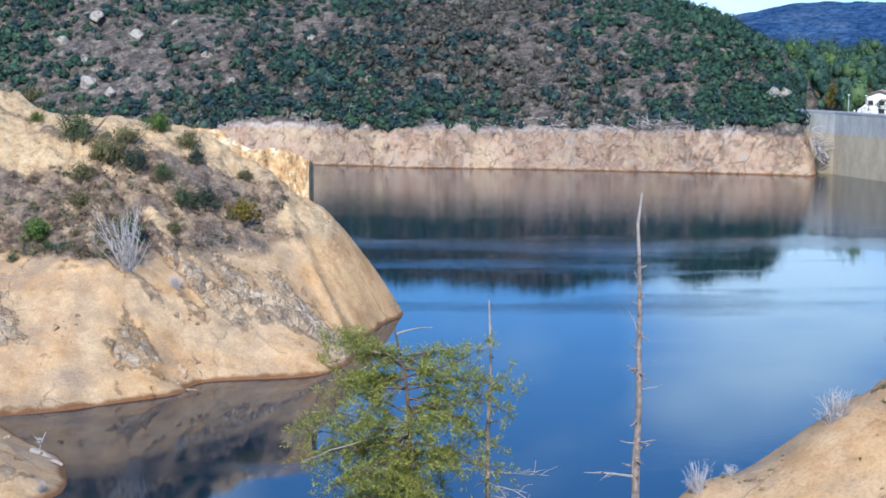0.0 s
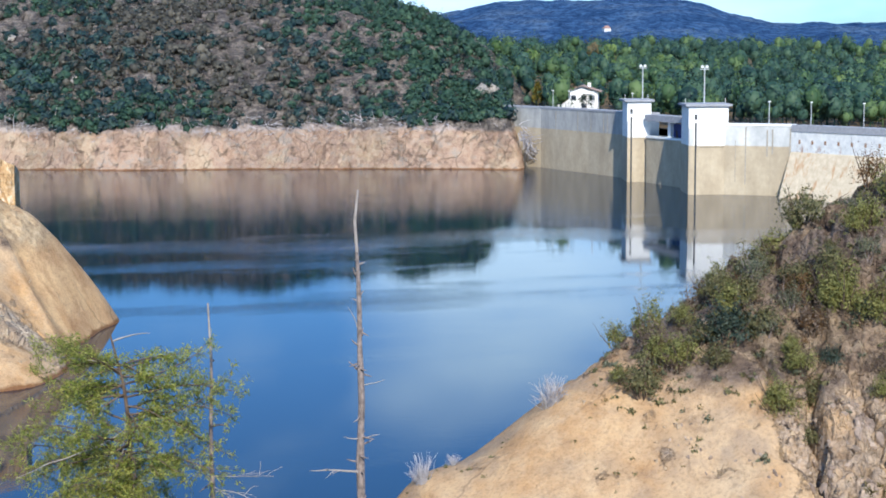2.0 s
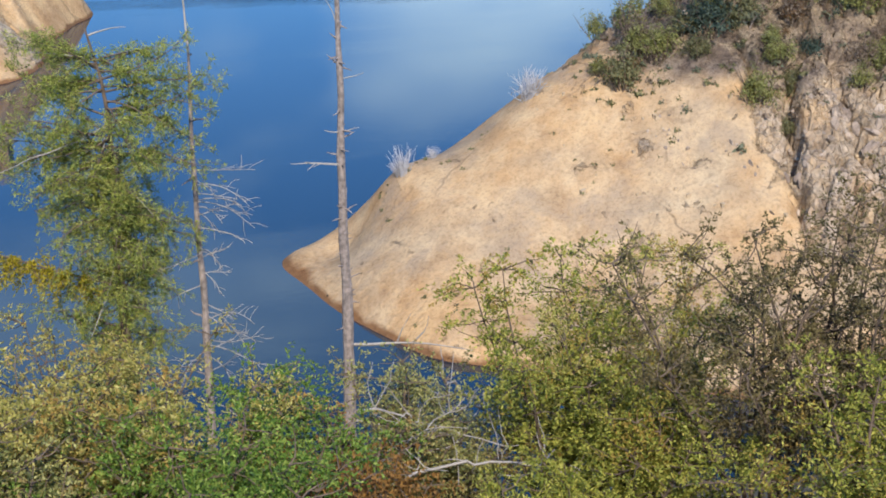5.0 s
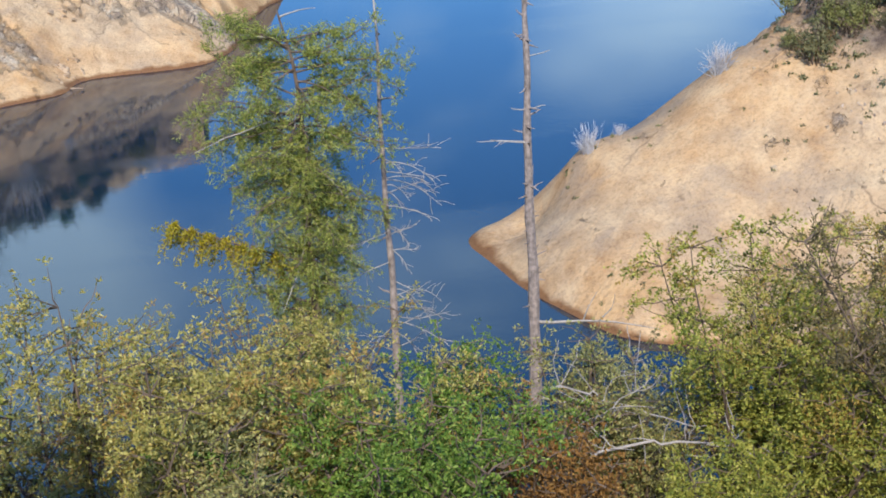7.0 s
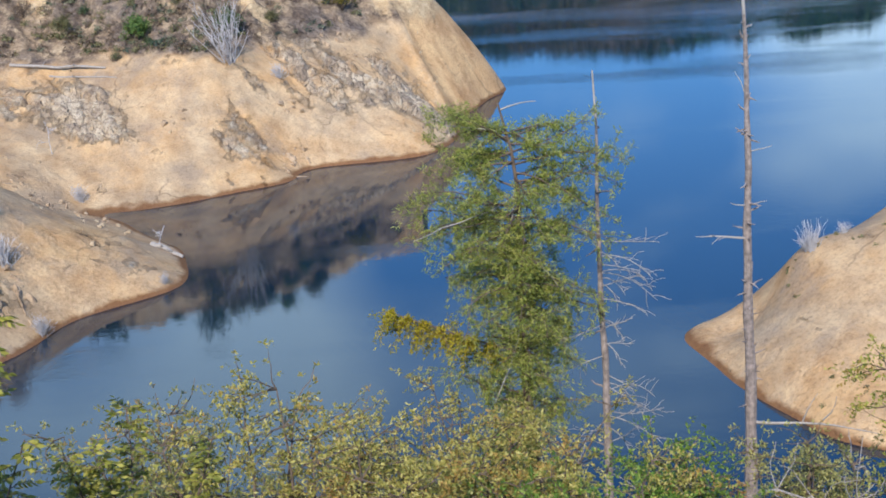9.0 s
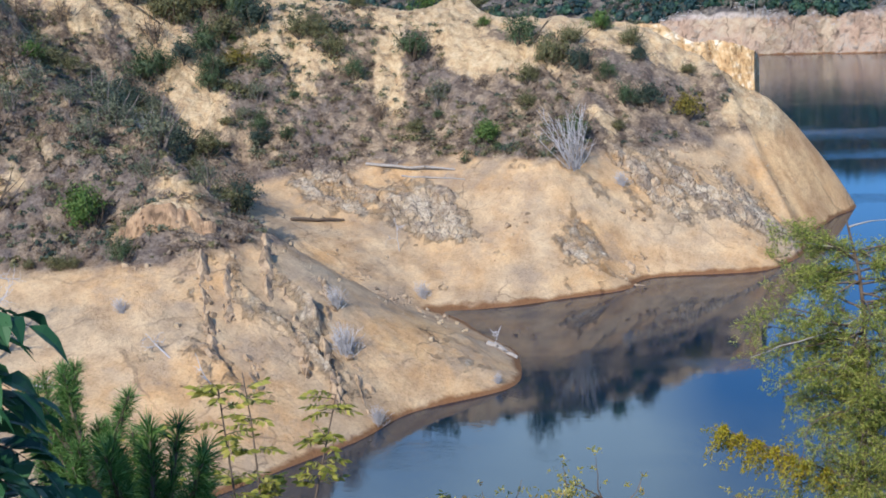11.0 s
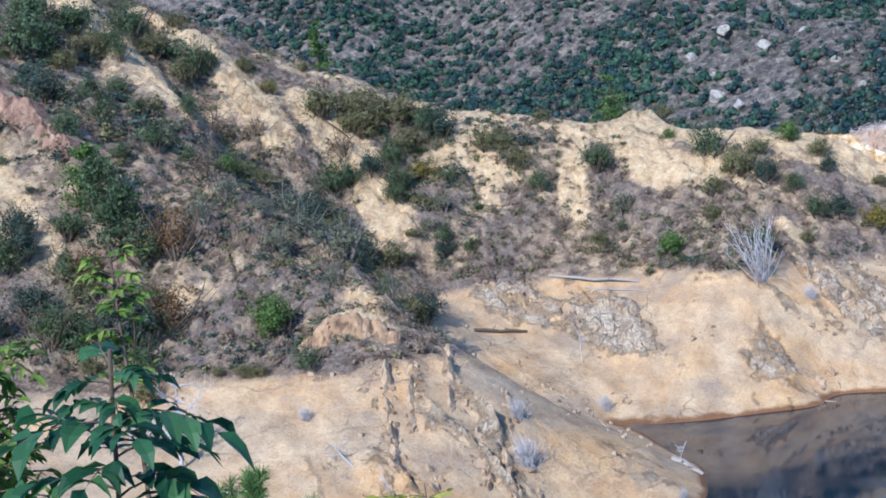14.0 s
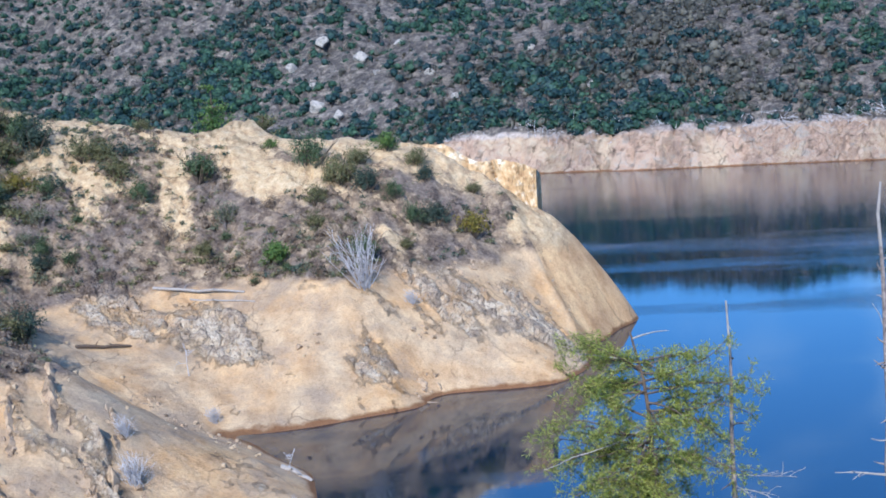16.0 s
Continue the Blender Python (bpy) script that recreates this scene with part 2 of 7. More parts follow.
def leaf_material(name, dark, mid, light, rough=0.6, thin=0.42, patch=0.6, depth=0.4, rust=None):
    """Leaves that differ one from the next and let some light through."""
    n = Nodes(name)
    c = n.ramp(n.island(), (0.0, dark), (0.5, mid), (1.0, light))
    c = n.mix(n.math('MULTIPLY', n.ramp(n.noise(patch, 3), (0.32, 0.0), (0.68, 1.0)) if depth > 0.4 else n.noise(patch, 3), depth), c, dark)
    if rust:
        c = n.mix(n.math('MULTIPLY', n.ramp(n.noise(1.1, 4), (0.50, 0.12), (0.62, 0.75)), n.ramp(n.math('FRACT', n.math('MULTIPLY', n.island(), 7.3)), (0.45, 0.0), (0.55, 1.0))), c, rust)
    n.done(c, rough, specular=0.25)
    tr = n.add("ShaderNodeBsdfTranslucent")
    n.link(c, tr.inputs["Color"])
    mx = n.add("ShaderNodeMixShader")
    mx.inputs[0].default_value = thin
    n.link(n.bsdf.outputs[0], mx.inputs[1])
    n.link(tr.outputs[0], mx.inputs[2])
    n.link(mx.outputs[0], n.tree.nodes["Material Output"].inputs["Surface"])
    return n.mat


def water_material():
    """Calm water with lanes of wind ripples."""
    n = Nodes("lake_water")
    sep = n.add("ShaderNodeSeparateXYZ")
    n.link(n.pos, sep.inputs[0])
    patch = n.noise(0.012, 3, 0.5, n.scaled(n.pos, 1.0, 2.6, 1.0))
    drift = n.math('MULTIPLY', n.math('SUBTRACT', n.noise(0.014, 4, 0.5), 0.5), 46.0)
    lane = n.math('ABSOLUTE', n.math('ADD', n.math('SUBTRACT', sep.outputs["Y"], 216.0), drift))
    lane = n.ramp(n.math('DIVIDE', lane, 14.0, True), (0.2, 1.0), (0.9, 0.0))
    streak = n.ramp(n.noise(0.03, 5, 0.6, n.scaled(n.pos, 0.35, 1.6, 1.0)), (0.52, 0.0), (0.70, 1.0))
    wind = n.math('ADD', n.math('MULTIPLY', lane, 0.07), n.math('MULTIPLY', streak, 0.10), True)
    small = n.noise(1.7, 3, 0.55, n.scaled(n.pos, 0.7, 1.3, 1.0))
    calm = n.math('DIVIDE', n.math('SUBTRACT', sep.outputs["Y"], 222.0), 45.0, True)
    near = n.add("ShaderNodeBump")
    near.inputs["Distance"].default_value = 0.12
    n.link(n.math('ADD', 0.02, n.math('MULTIPLY', calm, 0.12)), near.inputs["Strength"])
    n.link(small, near.inputs["Height"])
    b = near.outputs[0]
    w = n.add("ShaderNodeBump")
    w.inputs["Distance"].default_value = 0.30
    n.link(wind, w.inputs["Strength"])
    n.link(n.noise(2.6, 4, 0.6), w.inputs["Height"])
    n.link(b, w.inputs["Normal"])
    n.bsdf.inputs["IOR"].default_value = 1.45
    rough = n.math('ADD', 0.025, n.math('MULTIPLY', wind, 0.16))
    return n.done(n.mix(patch, srgb(6, 29, 42), srgb(8, 34, 51)), rough, w.outputs[0], specular=0.5)


def concrete_material(name="dam_concrete", low=(176, 180, 180), mid=(204, 206, 204), top=(220, 222, 220)):
    n = Nodes(name)
    fine = n.noise(1.2, 6, 0.6)
    streak = n.noise(0.4, 6, 0.6, n.scaled(n.pos, 0.8, 0.8, 0.35))
    white = n.ramp(streak, (0.3, srgb(*low)), (0.55, srgb(*mid)), (0.8, srgb(*top)))
    tan = n.ramp(streak, (0.3, srgb(168, 154, 132)), (0.55, srgb(186, 172, 148)), (0.8, srgb(198, 186, 164)))
    z = n.math('ADD', n.height(), n.math('MULTIPLY', fine, 0.3))
    above = n.ramp(n.math('DIVIDE', n.math('SUBTRACT', z, 9.4), 0.6, True), (0.3, 0.0), (0.7, 1.0))
    c = n.mix(above, tan, white)
    c = n.mix(0.25, c, n.ramp(fine, (0.3, srgb(140, 134, 122)), (0.7, srgb(230, 225, 212))), 'MULTIPLY')
    return n.done(c, 0.9, n.bump(fine, 0.3, 0.05), specular=0.2)


def plain(name, colour, rough=0.7, var=0.15, scale=4.0, metal=0.0):
    n = Nodes(name)
    f = n.noise(scale, 5, 0.6)
    dark = tuple(c * (1 - var) for c in colour[:3]) + (1,)
    light = tuple(min(1, c * (1 + var)) for c in colour[:3]) + (1,)
    return n.done(n.ramp(f, (0.3, dark), (0.7, light)), rough, n.bump(f, 0.15, 0.02), metal, 0.3)


LEFT_BANK = bare_bank_material("left_bank_rock")
RIGHT_BANK = bare_bank_material("right_bank_rock", 10.5, stone=(104, 90, 80), pale=(186, 166, 146), earth=0.85)
FAR_BANK = bare_bank_material("far_bank_rock", 10.0, 0.45, 0.95)
NEAR_SOIL = plain("near_slope_soil", srgb(96, 80, 56), 0.95, 0.35, 1.5)
WATER = water_material()
CONCRETE = concrete_material()
CONCRETE_GREY = concrete_material("dam_concrete_grey", (146, 148, 148), (174, 175, 172), (194, 194, 190))

# ---- terrain ----
def lattice(ix, iy, seed):
    h = (ix.astype(np.int64) * 374761393 + iy.astype(np.int64) * 668265263 + seed * 1442695041) & 0x7fffffff
    h = ((h ^ (h >> 13)) * 1274126177) & 0x7fffffff
    return ((h ^ (h >> 16)) & 0xffff) / 65535.0


def value_noise(x, y, seed=0):
    ix, iy = np.floor(x), np.floor(y)
    fx, fy = x - ix, y - iy
    fx, fy = fx * fx * (3 - 2 * fx), fy * fy * (3 - 2 * fy)
    a, b = lattice(ix, iy, seed), lattice(ix + 1, iy, seed)
    c, d = lattice(ix, iy + 1, seed), lattice(ix + 1, iy + 1, seed)
    return (a * (1 - fx) + b * fx) * (1 - fy) + (c * (1 - fx) + d * fx) * fy


def fbm(x, y, scale, octaves=4, seed=0, gain=0.5):
    """Fractal noise about zero; scale is the largest feature in metres."""
    out, amp, total = np.zeros_like(np.asarray(x, float)), 1.0, 0.0
    for o in range(octaves):
        k = 2.0 ** o / scale
        out = out + amp * (value_noise(x * k + 17.3 * o, y * k - 9.1 * o, seed + o) - 0.5)
        total += amp
        amp *= gain
    return out / total * 2


def ridged(x, y, scale, octaves=3, seed=0):
    out, amp = np.zeros_like(np.asarray(x, float)), 1.0
    for o in range(octaves):
        k = 2.0 ** o / scale
        out = out + amp * (1 - 2 * np.abs(value_noise(x * k + 5.7 * o, y * k + 3.1 * o, seed + o) - 0.5))
        amp *= 0.5
    return out - 1.0


def facets(x, y, scale, seed=0):
    """Tilted blocks with sunk joints, as in fractured rock; about zero, one unit high."""
    x, y = x / scale + 0.5 * fbm(x, y, scale * 2.5, 2, seed + 3), y / scale + 0.5 * fbm(x, y, scale * 2.5, 2, seed + 5)
    ix, iy = np.floor(x), np.floor(y)
    near, second, value = np.full(x.shape, 9.0), np.full(x.shape, 9.0), np.zeros(x.shape)
    for dx in (-1, 0, 1):
        for dy in (-1, 0, 1):
            jx, jy = ix + dx, iy + dy
            px, py = x - jx - lattice(jx, jy, seed), y - jy - lattice(jx, jy, seed + 1)
            d = np.hypot(px, py)
            v = lattice(jx, jy, seed + 7) - 0.5 + 1.3 * ((lattice(jx, jy, seed + 11) - 0.5) * px + (lattice(jx, jy, seed + 13) - 0.5) * py)
            first = d < near
            second = np.where(first, near, np.minimum(second, d))
            value = np.where(first, v, value)
            near = np.where(first, d, near)
    return value - 0.75 * np.clip(1 - (second - near) / 0.18, 0, 1)


def along(points, step=5.0):
    """Points every few metres along a line of given places."""
    out = []
    for a, b in zip(points, points[1:]):
        a, b = np.array(a, float), np.array(b, float)
        k = max(1, int(np.linalg.norm((b - a)[:2]) / step))
        out += [a + (b - a) * i / k for i in range(k)]
    return out + [np.array(points[-1], float)]


def landform(lines, soft=2.0):
    """A smooth height over x and y that passes through contour and ridge lines."""
    p = np.array([q for line in lines for q in along(line)])
    d = np.sqrt(((p[:, None, :2] - p[None, :, :2]) ** 2).sum(-1) + soft * soft)
    n = len(p)
    m = np.zeros((n + 3, n + 3))
    m[:n, :n] = d + np.eye(n) * 0.3
    m[:n, n:] = np.c_[np.ones(n), p[:, :2]]
    m[n:, :n] = m[:n, n:].T
    w = np.linalg.solve(m, np.r_[p[:, 2], 0, 0, 0])

    def height(x, y):
        x, y = np.asarray(x, float), np.asarray(y, float)
        out = w[n] + w[n + 1] * x + w[n + 2] * y
        for i in range(n):
            out = out + w[i] * np.sqrt((x - p[i, 0]) ** 2 + (y - p[i, 1]) ** 2 + soft * soft)
        return out
    return height


def spaced(*runs):
    """Grid lines at a spacing that changes from run to run: (from, to, step), ..."""
    out = [np.arange(a, b - st / 2, st) for a, b, st in runs]
    return np.concatenate(out + [np.array([runs[-1][1]])])


def sheet(name, height, xs, ys, material, label, category="ground", floor=-9.0, base_line=None, rock=None, bare=None):
    """A terrain mesh on a grid; base_line bends the rows along a shore."""
    X, Y = np.meshgrid(xs, ys)
    if base_line is not None:
        Y = Y + base_line(X)
    Z = np.maximum(height(X, Y), floor)
    nx, ny = len(xs), len(ys)
    idx = np.arange(nx * ny).reshape(ny, nx)
    quads = np.stack([idx[:-1, :-1], idx[:-1, 1:], idx[1:, 1:], idx[1:, :-1]], -1).reshape(-1, 4)
    me = bpy.data.meshes.new(name)
    me.from_pydata(np.c_[X.ravel(), Y.ravel(), Z.ravel()].tolist(), [], quads.tolist())
    me.materials.append(material)
    me.polygons.foreach_set("use_smooth", [True] * len(me.polygons))
    if rock is not None:
        mask = rock(X, Y, Z)
        me.attributes.new("rock", 'FLOAT', 'POINT').data.foreach_set("value", mask.ravel())
        me.polygons.foreach_set("use_smooth", (mask[:-1, :-1] + mask[1:, 1:] < 0.7).ravel())
    if bare is not None:
        me.attributes.new("bare", 'FLOAT', 'POINT').data.foreach_set("value", bare(X, Y).ravel())
    return tagged(new(name, me), label, category, kind="structure")


# left bank: two spurs with a gully between them
left_shore = [(-44, 58, 0), (-36, 70, 0), (-31.5, 79.5, 0), (-29.8, 85, 0), (-25, 91, 0), (-26.8, 100, 0), (-33, 108, 0),
              (-37, 112, 0), (-29, 114.5, 0), (-22, 120, 0), (-20.7, 123, 0), (-11, 127, 0), (-8.5, 133, 0),
              (-8.6, 142, 0), (-4.3, 158, 0), (-8, 168, 0), (-22, 180, 0), (-45, 195, 0), (-80, 215, 0)]
left_deep = [(-30, 58, -8), (-20, 80, -8), (-14, 96, -8), (-20, 110, -7), (-10, 118, -8), (0, 130, -8), (6, 158, -9), (-2, 178, -9), (-30, 200, -9), (-80, 232, -9)]
terrace = [(-76, 72, 9), (-62, 81.5, 9.5), (-54, 84.8, 9.5), (-45, 88, 9.5), (-43, 95, 9.5), (-52, 104, 9.5), (-59, 116, 9.5), (-58, 125, 9.5),
           (-48, 132, 9.5), (-39, 132, 9.5), (-31, 130, 9.5), (-25, 137, 9.5), (-18, 147, 10.5), (-13.5, 152, 11)]
nose = [(-6.6, 157.6, 3.4), (-9.3, 157, 7.4), (-11.8, 156.6, 10.4), (-14.2, 156.4, 12.6), (-19, 157.5, 15.5), (-25, 158, 19.0)]
ridge_left = [(-25, 158, 19.4), (-34, 157.3, 20.9), (-39.5, 156.4, 21.1), (-42, 156, 22.2), (-45, 155.4, 24.0), (-49, 154.4, 23.4), (-54, 153.2, 23.9), (-62, 151.5, 25.2), (-66, 150, 25.6), (-71, 149, 27.2), (-77, 148, 30.2), (-83, 147.4, 32.0), (-89, 146.7, 34.6), (-92, 146, 36.4), (-115, 140, 46)]
ridge_back = [(-30, 168, 12), (-44, 168, 15), (-60, 166, 17), (-78, 164, 22), (-30, 176, 9), (-55, 180, 12), (-80, 182, 18), (-115, 175, 34)]
spur_left = [(-50, 98, 13), (-58, 104, 17), (-68, 109, 22), (-80, 114, 28), (-98, 118, 36)]
gully = [(-37, 112, 0.5), (-46, 114, 4), (-56, 117, 8.5), (-64, 122, 13), (-72, 128, 19), (-84, 132, 27)]
slope_left = [(-72, 92, 17), (-84, 98, 25), (-100, 104, 33)]
left_base = landform([left_shore, left_deep, terrace, nose, ridge_left, ridge_back, spur_left, gully, slope_left])


def blotch(x, y, cx, cy, r):
    return np.exp(-(((x - cx) ** 2 + (y - cy) ** 2) / (r * r)) ** 2)


def near_line(x, y, points, width):
    """How close a place lies to a line in plan, from 0 to 1."""
    best = np.full(np.shape(x), 1e9)
    for (ax, ay), (bx, by) in zip(points, points[1:]):
        f = np.clip(((x - ax) * (bx - ax) + (y - ay) * (by - ay)) / ((bx - ax) ** 2 + (by - ay) ** 2), 0, 1)
        best = np.minimum(best, (x - ax - f * (bx - ax)) ** 2 + (y - ay - f * (by - ay)) ** 2)
    return np.exp(-best / (width * width))


def nose_sand(x, y):
    """The smooth ochre plane at the end of the ridge, east of a crease."""
    return np.clip((x + 15.6 - (149.8 - y) * 0.75) / 0.8, 0, 1) * np.clip((y - 138) / 3, 0, 1)


def rib_lines(x, y):
    """Steep ribs of rock that run down the bank, one every few metres."""
    u, v = 0.57 * x + 0.82 * y, 0.82 * x - 0.57 * y
    return ridged(u + 1.6 * fbm(x, y, 5, 3, 45), v * 0.16, 2.9, 3, 21)


def left_rock(x, y, z):
    """How far bare rock breaks through, from 0 to 1."""
    spur = blotch(x, y, -39.5, 84.5, 6.5) * np.clip(0.15 + 1.5 * rib_lines(x, y), 0, 1.2)
    face = 1.0 * blotch(x, y, -17, 138, 10.5) + 0.65 * blotch(x, y, -28, 122.5, 6) + 0.5 * blotch(x, y, -40, 124, 5) + 0.4 * blotch(x, y, -50, 126, 6)
    face = 0.8 * face * (1 - nose_sand(x, y)) + 1.2 * fbm(0.57 * x + 0.82 * y, (0.82 * x - 0.57 * y) * 0.35, 5, 4, 23) * (1 - 0.8 * nose_sand(x, y)) + 0.02
    low = np.clip((13 - z) / 3, 0, 1)
    near = np.clip((108 - y) / 6, 0, 1)
    r = np.clip((face - 0.42) * 3.0, 0, 1) * (1 - 0.75 * near) + near * np.clip(spur, 0, 1)
    high = np.clip((z - 11) / 3, 0, 1) * np.clip(fbm(x, y, 11, 4, 29) * 2.2 - 0.25, 0, 1)
    return np.clip(r, 0, 1) * low + high


CREST_X = np.array([-125, -92, -78, -66, -54, -40, -25, -14], float)
CREST_Y = np.array([139, 146, 148, 150, 153, 156, 158, 157], float)
# bare strips of the upper slope: spurs, washed-out hollows and a track of orange earth
SPUR_A = [(-104, 134), (-97, 131), (-92, 128.5), (-86.5, 125), (-80, 119.5)]
SPUR_B = [(-99, 140.5), (-93, 140), (-87.5, 138.5), (-83.5, 136), (-78, 132.5)]
SPUR_C = [(-78, 139), (-73, 136.5), (-68.5, 133.5), (-65, 130)]
TRACK = [(-92, 102), (-85.5, 97), (-80.5, 93.7), (-77.7, 92)]
CRAG_LINE = [(-95, 107.5), (-88, 104.4), (-83.3, 103), (-79, 100.5)]
WASH = [(-46.5, 152), (-43.5, 147), (-40, 144.5), (-35.5, 146)]
WASH_B = [(-62, 149), (-60.5, 144), (-57, 139)]
WASH_C = [(-52, 150), (-50, 144), (-48.5, 139)]
LIP = [(-50.5, 95), (-47.5, 91), (-46, 89)]


def left_bare(x, y):
    """Where wind and rain keep the soil bare: the crest, spurs and washed strips below it."""
    s = np.interp(x, CREST_X, CREST_Y) - y
    east = np.clip((x + 72) / 8, 0, 1)
    crest = np.clip(1.25 - np.abs(s - 1.5) / (3.4 + 2.2 * east + 4 * fbm(x, y, 9, 2, 43)), 0, 1) * (0.45 + 0.55 * east)
    strips = np.maximum.reduce([near_line(x, y, SPUR_A, 2.6), near_line(x, y, SPUR_B, 2.4), near_line(x, y, SPUR_C, 3.2), 1.1 * near_line(x, y, TRACK, 2.6), near_line(x, y, WASH, 3.0),
                                0.8 * near_line(x, y, WASH_B, 2.0), 0.8 * near_line(x, y, WASH_C, 2.0), 0.55 * near_line(x, y, LIP, 2.4)])
    u = x + 0.25 * y + 2.2 * fbm(x, y, 8, 3, 47)
    fingers = np.clip(1.7 * ridged(u, y * 0.16, 4.2, 2, 49) - 0.28, 0, 1) * np.clip(1.1 - s / 22, 0.25, 1)
    patch = np.clip(2.8 * fbm(x, y, 7, 4, 51) - 0.42, 0, 1) * np.clip((x + 74) / 14, 0.45, 1)
    upper = np.clip((left_base(x, y) - 8.5) / 2.5, 0, 1)
    return np.clip(np.maximum.reduce([upper * np.maximum.reduce([crest, strips, 0.85 * fingers, patch]), 1.2 * nose_sand(x, y)]), 0, 1)


def left_height(x, y):
    z = left_base(x, y)
    above = np.clip((z + 0.3) / 1.8, 0, 1)
    hill = np.clip((z - 9) / 3, 0, 1)
    rock = left_rock(x, y, z)
    sand = nose_sand(x, y)
    z = z + above * (1 - 0.6 * sand) * (0.7 * fbm(x, y, 14, 4, 3) + 0.16 * fbm(x, y, 3.2, 3, 9))
    u, v = 0.57 * x + 0.82 * y, 0.82 * x - 0.57 * y
    # ribs of jointed rock that run down the bare slopes, higher on the near spur
    spur = blotch(x, y, -39.5, 84.5, 8)
    z = z + above * rock * (0.35 + spur * 1.1 * np.clip(rib_lines(x, y), 0, 1) + (0.55 + 0.35 * spur) * facets(u, v * 0.4, 2.1, 61) + 0.38 * facets(u, v * 0.7, 0.95, 67))
    # the crease between the rock face and the sandy plane of the nose
    z = z + above * 0.7 * np.exp(-((x + 15.6 - (149.8 - y) * 0.75) / 1.1) ** 2) * np.clip((y - 139) / 3, 0, 1) * np.clip((154 - y) / 3, 0, 1)
    # runnels in the soil
    z = z + above * (1 - rock) * 0.16 * ridged(u + 0.6 * fbm(x, y, 4, 2, 27), v * 0.12, 3.0, 3, 25)
    # gullies, spurs and hummocks above the old waterline; the crest itself stays even
    s = np.interp(x, CREST_X, CREST_Y) - y
    calm = 1 - 0.75 * np.exp(-(s / 6.0) ** 2)
    gul = ridged(x + 0.25 * y + 2.2 * fbm(x, y, 8, 3, 47), y * 0.16, 4.2, 3, 49)
    broad = ridged(x + 0.35 * y + 2.0 * fbm(x, y, 12, 2, 35), y * 0.30, 8.0, 2, 33)
    west = np.clip((-62 - x) / 10, 0, 1)
    spurs = 2.4 * near_line(x, y, SPUR_A, 3.2) + 2.2 * near_line(x, y, SPUR_B, 3.0) + 1.4 * near_line(x, y, SPUR_C, 3.5) + 1.8 * near_line(x, y, CRAG_LINE, 2.0) + 0.3 * near_line(x, y, LIP, 2.5)
    z = z + hill * calm * (0.85 * gul * (1 - 0.4 * west) + 0.9 * broad + 0.5 * ridged(x, y * 0.6, 2.4, 2, 37) + spurs - 0.9 * west)
    return z + hill * (0.55 * calm * facets(u, v * 0.6, 4.4, 71) + 0.28 * facets(u, v, 1.5, 73) + 0.16 * fbm(x, y, 1.0, 2, 41))


# right bank: a bare slope that climbs to a bushy knoll
right_shore = [(52, 40, 0), (26, 54, 0), (13, 62, 0), (9, 69, 0), (7.7, 74, 0), (8.2, 77, 0), (12, 83, 0), (22, 93, 0), (36, 108, 0), (56, 135, 0), (80, 175, 0), (112, 232, 0)]
right_deep = [(30, 44, -7), (4, 62, -8), (-2, 76, -8), (6, 90, -8), (24, 112, -9), (50, 150, -9), (90, 225, -9)]
right_ridge = [(10.2, 76.3, 1.6), (13, 76.6, 3.9), (16.5, 76.8, 6.0), (20.5, 76.6, 8.3), (25, 76.8, 10.6), (29, 77.2, 12.6), (34, 78, 15.5), (39, 78.5, 18.5), (45, 79, 21), (60, 82, 27)]
right_face = [(26, 70, 7.5), (32, 69, 9.5), (38, 68.5, 10.5), (46, 67, 12)]
right_foot = [(18, 63.5, 1.5), (28, 60, 2.5), (40, 55, 3.5)]
right_back = [(40, 96, 9), (60, 120, 10), (90, 165, 12)]
right_base = landform([right_shore, right_deep, right_ridge, right_face, right_foot, right_back])


def right_rock(x, y, z):
    face = np.clip((x - 30.5) / 2.5, 0, 1) * np.clip((z - 2) / 3, 0, 1)
    spots = np.clip((fbm(x, y, 4, 4, 53) - 0.22) * 5, 0, 1) * np.clip((x - 22) / 5, 0, 1)
    return np.clip(face * (0.55 + 0.9 * fbm(x, y, 6, 3, 55) + 0.35) + 0.7 * spots, 0, 1)


def right_height(x, y):
    z = right_base(x, y)
    above = np.clip((z + 0.3) / 2, 0, 1)
    rock = right_rock(x, y, z)
    rough = np.clip((x - 25) / 6, 0, 1) * np.clip((z - 8) / 3, 0, 1)
    z = z + above * (0.30 * fbm(x, y, 9, 3, 13) + 0.05 * fbm(x, y, 1.5, 3, 19))
    z = z + above * (1 - rock) * 0.10 * ridged(x * 0.8 + y * 0.2, y * 0.12, 2.6, 2, 15)
    z = z + rock * (0.5 * ridged(x, y * 0.3, 3.2, 2, 51) + 1.2 * facets(x, y * 0.6, 2.2, 57) + 0.5 * facets(x, y, 0.9, 58))
    z = z - 1.5 * near_line(x, y, [(33.6, 71.0), (32.4, 67.5), (31.4, 64.0)], 0.35)
    return z + rough * 0.6 * fbm(x, y, 2.2, 3, 59)


# the far shore: a pale cliff below a hill of scrub
far_line_x = np.array([-420, -240, -160, -100, -60, -34.5, -12, 16, 43, 69, 85, 87.5, 90, 95, 140, 300], float)
far_line_y = np.array([395, 425, 428, 402, 386, 376, 366, 360, 355, 347, 340.5, 345, 358, 376, 405, 430], float)


